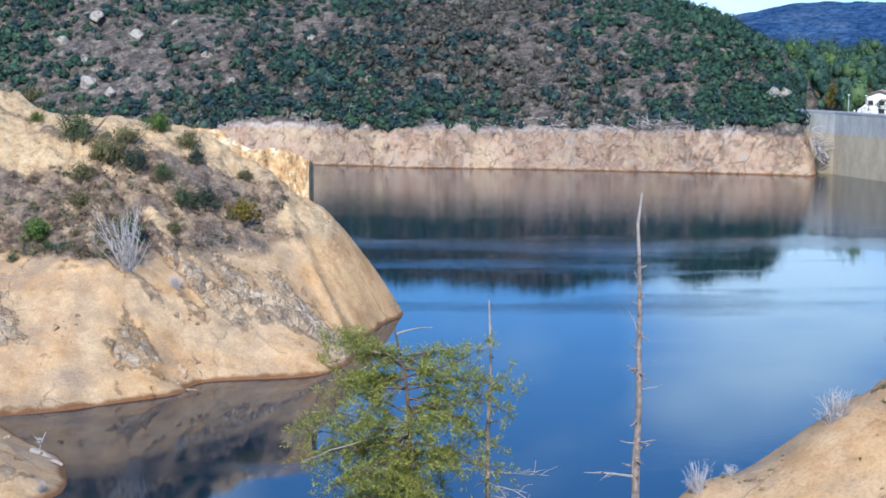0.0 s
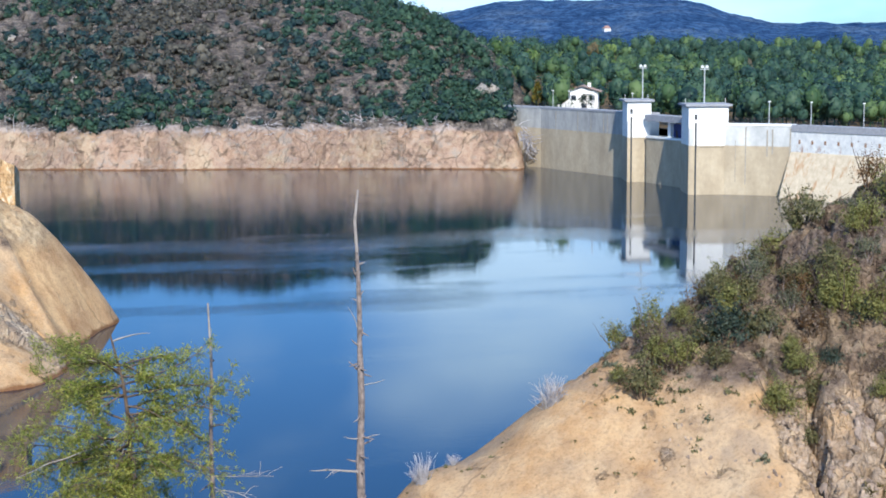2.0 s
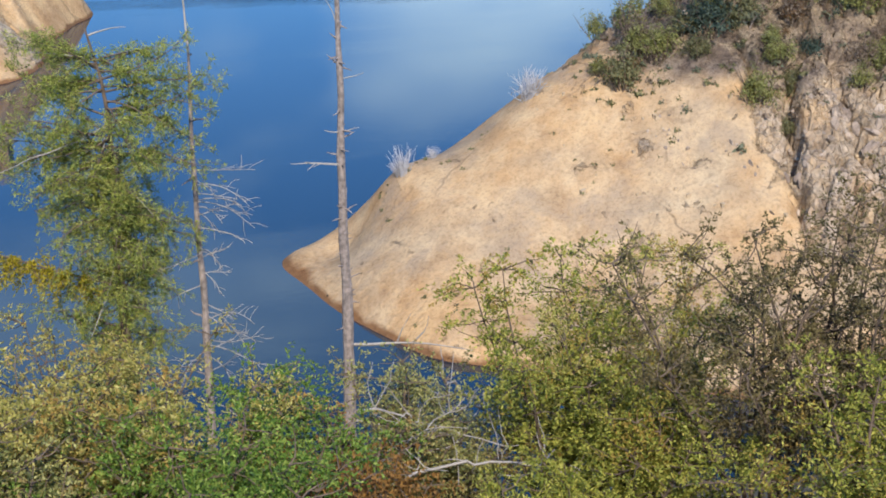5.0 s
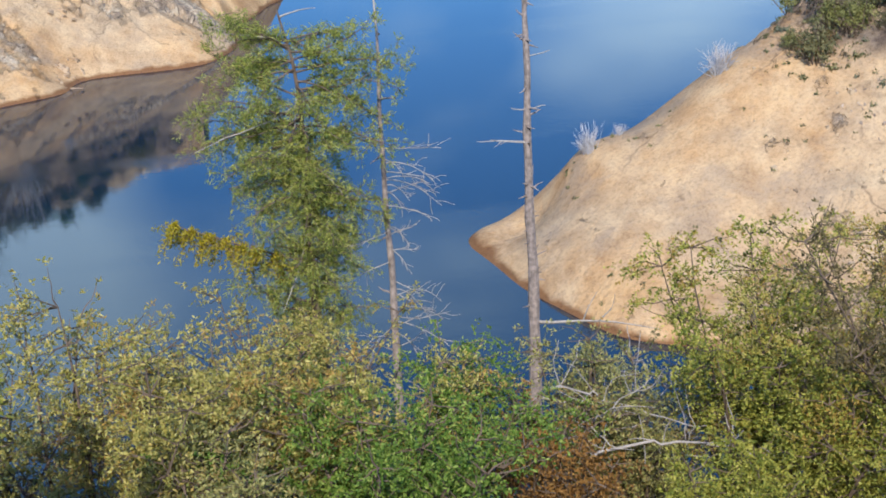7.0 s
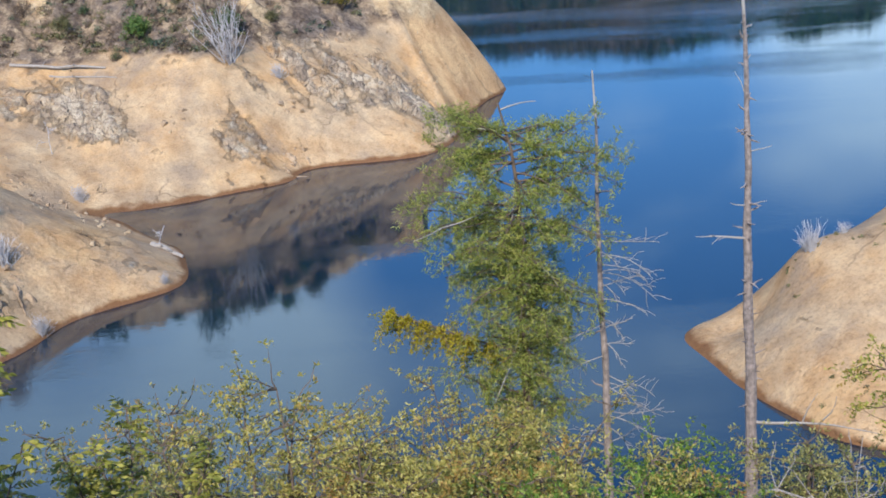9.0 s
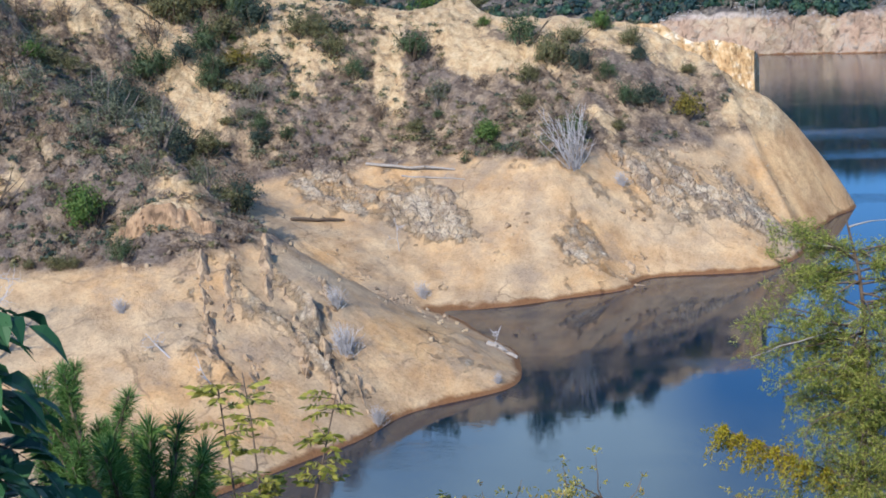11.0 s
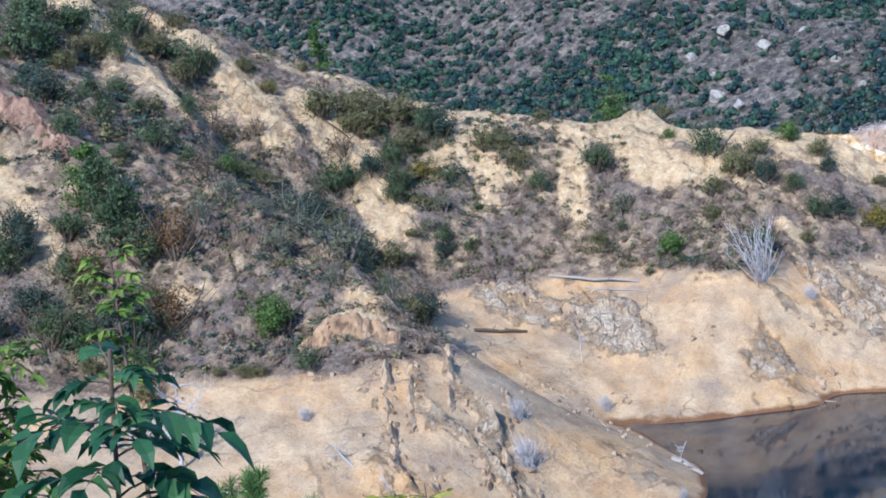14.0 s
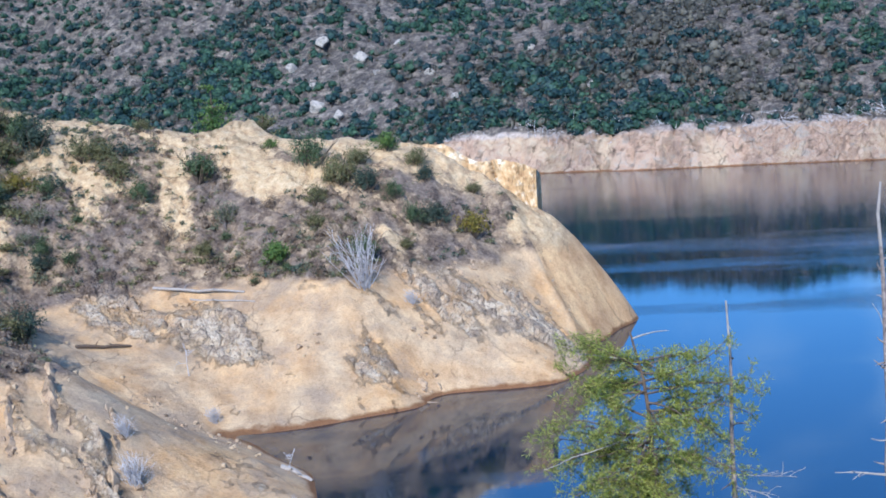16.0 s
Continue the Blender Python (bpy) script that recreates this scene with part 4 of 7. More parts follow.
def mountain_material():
    n = Nodes("hazed_mountain_woods")
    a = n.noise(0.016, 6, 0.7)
    # the blue is distance haze painted into the base colour
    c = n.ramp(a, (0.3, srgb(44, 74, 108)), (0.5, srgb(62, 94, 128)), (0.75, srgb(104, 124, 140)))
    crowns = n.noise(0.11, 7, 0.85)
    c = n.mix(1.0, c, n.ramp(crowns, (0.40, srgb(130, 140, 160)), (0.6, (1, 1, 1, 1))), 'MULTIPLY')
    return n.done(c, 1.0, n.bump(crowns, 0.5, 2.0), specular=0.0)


def mountain_height(x, y):
    """Two long wooded ridges far away, with tree tops along the skyline."""
    b = np.degrees(np.arctan2(x, y))
    crest = np.interp(b, (0, 7.5, 9.5, 10.9, 12.9, 14.4, 19.1, 20.4, 21.9, 23.6, 25, 28, 31, 36), (80, 94, 86, 75, 87, 91, 92, 88, 74, 60, 60, 60, 64, 60))
    d = np.hypot(x, y)
    z = crest * np.exp(-((d - 1900) / 420) ** 2) + 9 * fbm(x, y, 300, 4, 241) * np.clip((1850 - d) / 200, 0.3, 1)
    return z + 4.0 * fbm(x, y, 26, 2, 251, 0.6)


mountain = sheet("backdrop_mountains", mountain_height, spaced((-500, 1700, 9)), spaced((1250, 2200, 9)), mountain_material(), "wooded mountain ridges in the distance, haze blue in the base colour", "mountains", floor=-12)


def far_house(x, y, wide, high, label):
    z = float(mountain_height(np.array([x]), np.array([y]))[0])
    ob = thing("house", label, "house", "far houses", (x, y, z))
    w = Shape()
    w.box(0, 0, -3, wide, 8, high + 3)
    part("wall", w, plain("far_white_wall", srgb(214, 212, 206), 0.9, 0.1, 0.5), ob)
    r = Shape()
    r.box(0, 0, high, wide * 1.08, 9, 3.0, 0.0, 0.3)
    part("roof", r, plain("far_red_roof", srgb(150, 120, 108), 0.9, 0.1, 0.5), ob)


far_house(469, 1496, 7, 2.0, "small white house on the wooded mountain")

# ---- dam ----
def wall_run(shape, pts, z0, z1, thick, batter=0.0):
    """A wall along a line in plan; the water side is on the right hand, sloping by batter."""
    p = [np.array(q, float) for q in pts]
    rows = []
    for i, q in enumerate(p):
        d = p[min(i + 1, len(p) - 1)] - p[max(i - 1, 0)]
        d /= np.linalg.norm(d)
        nrm = np.array((-d[1], d[0]))
        rows.append([(*(q - nrm * batter), z0), (*q, z1), (*(q + nrm * thick), z1), (*(q + nrm * thick), z0)])
    v = [c for r in rows for c in r]
    f = []
    for i in range(len(p) - 1):
        a, b = i * 4, i * 4 + 4
        for j in range(4):
            f.append((a + j, b + j, b + (j + 1) % 4, a + (j + 1) % 4))
    f += [(3, 2, 1, 0), tuple(len(v) - 4 + j for j in range(4))]
    shape.add(v, f)


DARK_METAL = plain("dark_metal", srgb(70, 74, 78), 0.5, 0.2, 3.0, 0.6)
BLUE_METAL = plain("blue_painted_gate", srgb(52, 62, 110), 0.5, 0.2, 2.0)
WHITE_PAINT = plain("white_render", srgb(226, 226, 222), 0.8, 0.08, 1.2)
GREY_CAP = plain("grey_roof_slab", srgb(150, 152, 156), 0.85, 0.15, 1.5)
PALE_POST = plain("pale_galvanised", srgb(186, 190, 190), 0.5, 0.1, 3.0, 0.4)


def pale_plaster():
    n = Nodes("rust_streaked_plaster")
    fine = n.noise(1.0, 6, 0.6)
    rust = n.ramp(n.noise(0.7, 6, 0.7, n.scaled(n.pos, 1.6, 1.6, 0.7)), (0.54, 0.0), (0.62, 1.0))
    low = n.math('SUBTRACT', 1.0, n.math('DIVIDE', n.math('SUBTRACT', n.height(), 8.5), 2.0, True))
    white = n.ramp(fine, (0.3, srgb(196, 198, 196)), (0.7, srgb(228, 228, 222)))
    return n.done(n.mix(n.math('MULTIPLY', rust, low), white, srgb(142, 92, 58)), 0.9, n.bump(fine, 0.3, 0.05), specular=0.2)


PLASTER = pale_plaster()


LEFT_LINE = [(82, 366), (88.4, 353), (92.0, 346), (94.7, 336.2), (98.0, 326.0), (101.9, 311.7), (104.4, 303.0)]
SPILL_LINE = [(102.9, 299.5), (106.9, 280.0)]
RIGHT_LINE = [(108.7, 270.2), (112.4, 268.0), (116.0, 265.4), (119.2, 262.6)]
ABUT_LINE = [(119.2, 262.6), (127.6, 246.0), (140, 224), (152, 205)]


def on_line(line, f, out=0.0):
    """The place at a share of a line's length, and the line's direction; out moves it to the water side."""
    p = np.array(line, float)
    ln = np.r_[0, np.cumsum(np.hypot(*np.diff(p, axis=0).T))] / np.hypot(*np.diff(p, axis=0).T).sum()
    x, y = np.interp(f, ln, p[:, 0]), np.interp(f, ln, p[:, 1])
    x2, y2 = np.interp(f + 0.01, ln, p[:, 0]), np.interp(f + 0.01, ln, p[:, 1])
    x1, y1 = np.interp(f - 0.01, ln, p[:, 0]), np.interp(f - 0.01, ln, p[:, 1])
    a = math.atan2(y2 - y1, x2 - x1)
    return float(x + math.sin(a) * out), float(y - math.cos(a) * out), a


def shifted(line, d):
    return [(x + d * 0.9, y + d * 0.4) for x, y in line]


def gate_tower(x, y, wide, deep, turn, label, mast_at=0.0, annex=0.0):
    """A gate tower: shaft, cabin with a slab roof, dark gate slot, lamp mast."""
    ob = thing("gate_tower", label, "dam tower", "gate towers")
    sh = Shape()
    sh.box(x, y, -10, wide, deep, 19.6, turn)
    part("shaft", sh, CONCRETE, ob, "tan water-stained concrete shaft")
    ux, uy = math.cos(turn), math.sin(turn)
    vx, vy = -uy, ux
    c = Shape()
    c.box(x + ux * 0.35, y + uy * 0.35, 9.6, wide + 0.7, deep * 0.99, 7.6, turn)
    part("cabin", c, WHITE_PAINT, ob, "white rendered cabin")
    r = Shape()
    r.box(x + ux * 0.35, y + uy * 0.35, 17.2, wide + 2.0, deep * 1.12, 0.4, turn)
    part("roof", r, GREY_CAP, ob, "grey overhanging roof slab")
    fx, fy = x - vx * deep / 2, y - vy * deep / 2
    for k, dz in ((-0.30, 22.0),):
        slot = Shape()
        slot.box(fx + ux * wide * k, fy + uy * wide * k, -8, 0.34, 0.14, dz, turn)
        part("gate_slot", slot, DARK_METAL, ob, "dark vertical gate slot")
    edge = Shape()
    edge.box(fx - ux * wide * 0.43, fy - uy * wide * 0.43, -8, wide * 0.13, 0.5, 21.0, turn)
    part("guide_rail", edge, CONCRETE, ob)
    win = Shape()
    win.box(fx - ux * wide * 0.30, fy - uy * wide * 0.30, 14.6, 0.5, 0.12, 1.0, turn)
    part("window", win, DARK_METAL, ob)
    step = Shape()
    step.box(fx + ux * wide * 0.16, fy + uy * wide * 0.16, 9.3, wide * 0.7, 0.3, 0.35, turn)
    part("ledge", step, CONCRETE, ob)
    if annex:
        an = Shape()
        an.box(x + ux * (wide / 2 + annex / 2 + 0.7), y + uy * (wide / 2 + annex / 2 + 0.7), 9.6, annex, deep * 0.7, 3.6, turn)
        part("annex", an, WHITE_PAINT, ob, "small white control room")
    mx, my = x + ux * mast_at, y + uy * mast_at
    m = Shape()
    m.tube([(mx, my, 17.6), (mx, my, 24.6)], (0.16, 0.12), 8)
    mast = part("mast", m, PALE_POST, ob)
    for k in (-1, 1):
        lamp = Shape()
        lamp.box(mx + ux * 0.45 * k, my + uy * 0.45 * k, 24.5, 0.6, 0.4, 0.5, turn, 0.8)
        part("floodlight", lamp, PALE_POST, mast)
    bar = Shape()
    bar.box(mx, my, 24.2, 1.8, 0.12, 0.12, turn)
    part("crossbar", bar, PALE_POST, mast)
    for k in (-0.5, 0.62):
        rail = Shape()
        rail.box(x + ux * wide * k, y + uy * wide * k, 17.6, 0.1, 0.1, 1.0, turn)
        part("railing_post", rail, PALE_POST, ob)
    return ob


def dam():
    ob = thing("dam", "curved tan and white concrete dam with stained upstream face", "dam")
    left = Shape()
    wall_run(left, LEFT_LINE, -10, 14.3, 3.0)
    part("left_wall", left, CONCRETE_GREY, ob, "tan stained concrete wall with a grey upper band")
    cap = Shape()
    wall_run(cap, [(x - 0.1, y) for x, y in LEFT_LINE], 14.3, 14.7, 3.3)
    part("parapet", cap, GREY_CAP, ob)
    mid = Shape()
    wall_run(mid, SPILL_LINE, -10, 9.6, 3.0)
    part("spillway_wall", mid, CONCRETE, ob, "tan concrete wall below the spillway opening")
    sill = Shape()
    wall_run(sill, [(x - 0.2, y) for x, y in SPILL_LINE], 9.6, 10.0, 3.2)
    part("spillway_sill", sill, WHITE_PAINT, ob)
    deck = Shape()
    wall_run(deck, [(x - 0.4, y) for x, y in SPILL_LINE], 13.2, 14.5, 3.4)
    part("bridge_deck", deck, GREY_CAP, ob, "grey road bridge over the spillway")
    for f in (0.40, 0.93):
        x, y, a = on_line(SPILL_LINE, f, -1.4)
        pier = Shape()
        pier.box(x, y, 10.0, 1.2, 1.2, 3.2, a)
        part("pier", pier, WHITE_PAINT, ob)
    x, y, a = on_line(SPILL_LINE, 0.56, -1.6)
    g = Shape()
    g.box(x, y, 10.0, 5.2, 0.25, 2.9, a)
    part("spillway_gate", g, BLUE_METAL, ob, "dark blue steel spillway gate")
    right = Shape()
    wall_run(right, RIGHT_LINE, -10, 13.4, 3.0)
    part("right_wall", right, CONCRETE, ob, "tan stained concrete wall, white above the old waterline")
    rcap = Shape()
    wall_run(rcap, [(x - 0.05, y - 0.1) for x, y in RIGHT_LINE], 13.4, 13.8, 3.2)
    part("parapet", rcap, WHITE_PAINT, ob)
    butt = Shape()
    wall_run(butt, ABUT_LINE, 8.6, 12.5, 3.5)
    part("abutment_wall", butt, PLASTER, ob, "white plastered abutment with rust streaks")
    bcap = Shape()
    wall_run(bcap, [(x - 0.1, y - 0.1) for x, y in ABUT_LINE], 12.5, 13.7, 3.7)
    part("parapet", bcap, GREY_CAP, ob)
    apron = Shape()
    wall_run(apron, [(x - 0.1, y) for x, y in ABUT_LINE], -10, 8.6, 3.4, batter=7.0)
    part("abutment_apron", apron, PLASTER_LOW, ob, "sloping ochre stained concrete apron")
    # drains, joints and stains that run down from the crest
    for line, f, z0, hh, w in ((RIGHT_LINE, 0.17, 2.5, 8.0, 0.10), (RIGHT_LINE, 0.32, 2.0, 11.2, 0.22), (RIGHT_LINE, 0.64, 7.5, 5.2, 0.28), (RIGHT_LINE, 0.72, 8.0, 4.8, 0.28), (RIGHT_LINE, 0.985, 0.5, 12.6, 0.26),
                               (LEFT_LINE, 0.44, 9.6, 4.2, 0.22), (LEFT_LINE, 0.58, 9.0, 5.0, 0.22), (LEFT_LINE, 0.74, 9.2, 4.8, 0.18), (LEFT_LINE, 0.765, 9.4, 4.4, 0.18), (LEFT_LINE, 0.86, 9.6, 4.0, 0.16), (LEFT_LINE, 0.66, 9.8, 4.2, 0.12)):
        x, y, a = on_line(line, f, 0.0)
        j = Shape()
        j.box(x, y, z0, w, 0.10, hh, a)
        part("drain_stain", j, STAIN, ob)
    # small square drain holes in the abutment
    for k in range(8):
        x, y, a = on_line(ABUT_LINE, 0.03 + 0.045 * k, 0.0)
        j = Shape()
        j.box(x, y, 10.2, 0.45, 0.10, 0.75, a)
        part("drain_hole", j, RUST, ob)
    return ob


RUST = plain("rust_brown", srgb(150, 118, 92), 0.9, 0.3, 2.0)


def apron_material():
    n = Nodes("apron_concrete")
    fine = n.noise(1.0, 6, 0.6)
    rust = n.ramp(n.noise(0.55, 6, 0.65, n.scaled(n.pos, 1.5, 1.5, 0.35)), (0.52, 0.0), (0.66, 0.75))
    return n.done(n.mix(rust, n.ramp(fine, (0.3, srgb(186, 170, 144)), (0.7, srgb(212, 198, 172))), srgb(176, 128, 84)), 0.9, n.bump(fine, 0.3, 0.05), specular=0.2)


PLASTER_LOW = apron_material()
STAIN = plain("dark_stain", srgb(156, 150, 138), 0.9, 0.25, 2.0)
dam()
gate_tower(102.35, 305.5, 4.4, 9.0, -0.2, "white and tan gate tower with a lamp mast", 1.6, 1.9)
gate_tower(106.2, 275.2, 7.0, 9.0, -0.2, "wider white and tan gate tower with a lamp mast", 0.2)


def crest_lamp(x, y, z, label="slim pale lamp post on the dam crest"):
    ob = thing("lamp_post", label, "lamp post", "lamp posts on the dam")
    p = Shape()
    p.tube([(x, y, z), (x, y, z + 4.6)], (0.11, 0.07), 6)
    post = part("post", p, PALE_POST, ob)
    h = Shape()
    h.box(x, y, z + 4.55, 0.5, 0.3, 0.16)
    part("lamp_head", h, WHITE_PAINT, ob)


for line, f, z in ((LEFT_LINE, 0.86, 14.0), (LEFT_LINE, 0.62, 14.0), (LEFT_LINE, 0.47, 14.0), (LEFT_LINE, 0.36, 14.0), (RIGHT_LINE, 0.62, 13.4), (ABUT_LINE, 0.04, 13.4), (ABUT_LINE, 0.22, 13.4)):
    x, y, _a = on_line(line, f, -2.4)
    crest_lamp(x, y, z)


def crest_fence(points, z):
    ob = thing("crest_fence", "dark metal fence along the dam crest", "fence", "crest fences")
    for q in along([(*p, z) for p in points], 3.0):
        s = Shape()
        s.tube([(q[0], q[1], z), (q[0], q[1], z + 1.1)], (0.04, 0.04), 4)
        part("post", s, DARK_METAL, ob)
    for h in (0.4, 0.75, 1.08):
        r = Shape()
        r.tube([(*p, z + h) for p in points], [0.03] * len(points), 4)
        part("rail", r, DARK_METAL, ob)


crest_fence(shifted(LEFT_LINE[1:-1], 0.9), 14.7)
crest_fence(shifted(RIGHT_LINE, 1.0), 13.8)
crest_fence(shifted(ABUT_LINE[:3], 1.0), 13.7)

ROOF_TILE = plain("roof_tile", srgb(152, 130, 118), 0.9, 0.2, 3.0)
GLASS_DARK = plain("dark_window_glass", srgb(46, 52, 58), 0.15, 0.1, 1.0)


def house(x, y, z, turn):
    """A white two-storey house with a shallow gabled roof and a lean-to."""
    ob = thing("house", "white two-storey house with a tiled gable roof", "house")
    ob.matrix_basis = pose(x, y, z, 0, 0, math.degrees(turn)) @ Matrix.Diagonal((1.15, 1.15, 0.85, 1))
    w = Shape()
    w.box(0, 0, -3, 7.2, 6.5, 6.6)
    w.add([(-3.6, -3.25, 3.6), (3.6, -3.25, 3.6), (0, -3.25, 5.2), (-3.6, 3.25, 3.6), (3.6, 3.25, 3.6), (0, 3.25, 5.2)], [(0, 1, 2), (5, 4, 3), (0, 2, 5, 3), (1, 4, 5, 2)])
    part("wall", w, WHITE_PAINT, ob)
    r = Shape()
    for k in (-1, 1):
        r.add([(k * 4.4, -4.0, 3.35), (0, -4.0, 5.35), (0, 4.0, 5.35), (k * 4.4, 4.0, 3.35), (k * 4.4, -4.0, 3.12), (0, -4.0, 5.12), (0, 4.0, 5.12), (k * 4.4, 4.0, 3.12)],
              [(0, 1, 2, 3), (7, 6, 5, 4), (0, 4, 5, 1), (1, 5, 6, 2), (2, 6, 7, 3), (3, 7, 4, 0)])
    roof = part("roof", r, ROOF_TILE, ob, "faded red tile roof")
    c = Shape()
    c.box(1.4, 1.0, 4.4, 0.7, 0.7, 1.6)
    part("chimney", c, WHITE_PAINT, roof)
    ln = Shape()
    ln.box(-5.2, 0.4, -3, 3.4, 5.0, 4.6)
    part("annex", ln, WHITE_PAINT, ob)
    lr = Shape()
    lr.add([(-7.4, -2.6, 1.5), (-3.4, -2.6, 2.9), (-3.4, 3.4, 2.9), (-7.4, 3.4, 1.5), (-7.4, -2.6, 1.3), (-3.4, -2.6, 2.7), (-3.4, 3.4, 2.7), (-7.4, 3.4, 1.3)],
           [(0, 1, 2, 3), (7, 6, 5, 4), (0, 4, 5, 1), (1, 5, 6, 2), (2, 6, 7, 3), (3, 7, 4, 0)])
    part("annex_roof", lr, ROOF_TILE, ob)
    for px, pz in ((-1.9, 0.9), (0.4, 0.9), (2.3, 0.9), (0.4, -1.6)):
        win = part("window", _box(px, -3.29, pz, 1.1, 0.10, 1.3), GLASS_DARK, ob)
        part("sill", _box(px, -3.36, pz - 0.14, 1.3, 0.26, 0.12), GREY_CAP, win)
    return ob


def _box(*a):
    s = Shape()
    s.box(*a)
    return s


house(111.5, 376.0, 14.6, -0.35)


def single_tree(x, y, z, high, wide, material, label, seed, cone=False):
    rng = np.random.default_rng(seed)
    ob = thing("tree", label, "tree", "trees by the house")
    t = Shape()
    t.tube(wander((x, y, z - 1), (0, 0, 1), high * 0.85, 5, rng, 0.04), np.linspace(high * 0.035, 0.05, 6), 6)
    part("trunk", t, BARK, ob)
    c = Shape()
    n = 700
    h = rng.uniform(0.1, 1.0, n) ** 0.8
    r = (1 - h) * 0.95 + 0.06 if cone else np.sqrt(np.clip(1 - (2 * h - 1.05) ** 2, 0.02, 1))
    a = rng.uniform(0, 6.28, n)
    rr = r * wide / 2 * rng.uniform(0.45, 1.05, n) * (1 + 0.25 * np.sin(3 * a + 9 * h))
    p = np.c_[x + rr * np.cos(a), y + rr * np.sin(a), z + h * high]
    c.leaves(p, np.c_[np.cos(a), np.sin(a), rng.normal(size=n) * 0.6], high * 0.09, high * 0.06, rng)
    part("crown", c, material, ob)


single_tree(96.5, 366, 14.2, 6.0, 3.4, LEAF_YELLOW, "yellow-green conical tree beside the house", 3, True)
single_tree(116, 358, 14.2, 5.5, 5.0, LEAF_WOOD_LIGHT, "bright green bushy tree beside the house", 4)
single_tree(121, 353, 13.6, 6.0, 6.0, LEAF_WOOD_LIGHT, "bright green bushy tree beside the house", 6)
single_tree(119, 366, 14.0, 6.5, 6.0, LEAF_WOOD, "green bushy tree beside the house", 7)
single_tree(125, 346, 13.4, 6.0, 6.0, LEAF_WOOD, "green bushy tree behind the dam", 8)
single_tree(108, 361, 13.8, 3.4, 3.6, LEAF_DARK, "dark green bush in front of the house", 5)

# ---- bushes, dead wood and rocks on the banks ----
PATTERNS = {}


def pattern(key, variants):
    PATTERNS[key] = variants


GROUP = "bushes on the banks"
pattern("green", [make_bush("bush", LEAF_GREEN, BARK, 11 + i, "rounded green evergreen bush on the eroded slope", GROUP, 1400, 0.62 + 0.1 * i) for i in range(3)])
pattern("bright", [make_bush("bush", LEAF_BRIGHT, BARK, 21 + i, "bright green leafy bush on the eroded slope", GROUP, 1500, 0.66, 6) for i in range(2)])
pattern("dark", [make_bush("bush", LEAF_DARK, BARK, 31 + i, "dark green heath bush on the eroded slope", GROUP, 1400, 0.6) for i in range(2)])
pattern("olive", [make_bush("bush", LEAF_OLIVE, BARK, 41 + i, "olive green straggly bush on the eroded slope", GROUP, 1300, 0.56, 9) for i in range(3)])
pattern("yellow", [make_bush("bush", LEAF_YELLOW, BARK, 51, "low yellowish green bush on the eroded slope", GROUP, 900, 0.42)])
pattern("moss", [make_bush("bush", LEAF_MOSS, BARK, 45 + i, "yellow-green straggly bush on the rocky knoll", GROUP, 1400, 0.6 + 0.12 * i, 8) for i in range(3)])
pattern("brown", [make_bush("bush", LEAF_BROWN, BARK, 61, "brown withered bush on the eroded slope", GROUP, 800, 0.75)])
pattern("purple", [make_bush("bush", LEAF_PURPLE, BARK, 71, "purplish brown half-bare bush on the slope", GROUP, 600, 0.55)])
pattern("grey", [make_bush("bush", LEAF_GREY, BARK_GREY, 81, "low grey-green dry bush on the slope", GROUP, 700, 0.5)])
pattern("bare", [make_bush("bare bush", None, BLEACHED, 91, "bare grey bush of thin upright stems", "bare bushes", bare=True, name="bare_bush", rz=0.95)])
pattern("twigs", [make_bush("bare bush", None, BLEACHED, 95, "small bleached leafless bush on bare rock", "bare bushes", bare=True, name="bare_bush", rz=0.45)])
_count = {}


def plant(kind, height, spots, sink=0.05):
    """Bushes of one kind: x, y and width in metres."""
    rng = random.Random(kind + str(len(spots)))
    for x, y, w in spots:
        v = PATTERNS[kind]
        i = _count.get(kind, 0)
        _count[kind] = i + 1
        z = float(height(np.array([x]), np.array([y]))[0])
        m = pose(x, y, z - sink * w, rng.uniform(-6, 6), rng.uniform(-6, 6), rng.uniform(0, 360)) @ Matrix.Diagonal((w, w, w * rng.uniform(0.85, 1.15), 1))
        copy_thing(v[i % len(v)], m)


plant("green", left_height, [(-47.5, 143.7, 4.9), (-52.3, 139.9, 3.4), (-36.7, 147.0, 4.6), (-43.4, 138.4, 1.7), (-27.5, 145.0, 2.8), (-25.4, 143.0, 2.8), (-29.2, 135.9, 4.0),
                             (-59.1, 130.3, 2.8), (-56.5, 130.8, 2.2), (-60.9, 136.6, 2.6), (-35.9, 132.5, 1.6), (-39.1, 132.0, 1.3), (-57.3, 135.6, 1.7), (-65.9, 143.1, 4.2),
                             (-49.8, 85.7, 2.3), (-64.9, 132.6, 3.4), (-71.4, 130.7, 5.0), (-95.6, 133.0, 5.0), (-97.3, 118.2, 7.5), (-85.2, 111.8, 3.2), (-81.3, 113.2, 2.1), (-73.8, 109.8, 3.0)])
plant("green", left_height, [(-73.1, 90.7, 3.6), (-83.1, 93.5, 2.9), (-88, 120, 3.2), (-79, 118, 2.6), (-92, 126, 3.0), (-77, 104, 2.5)])
plant("bright", left_height, [(-41.6, 150.4, 2.1), (-37.6, 134.0, 4.2), (-29.8, 152.5, 3.6), (-54.5, 90.4, 4.5), (-70.2, 109.8, 3.0), (-38.5, 165, 4.5)])
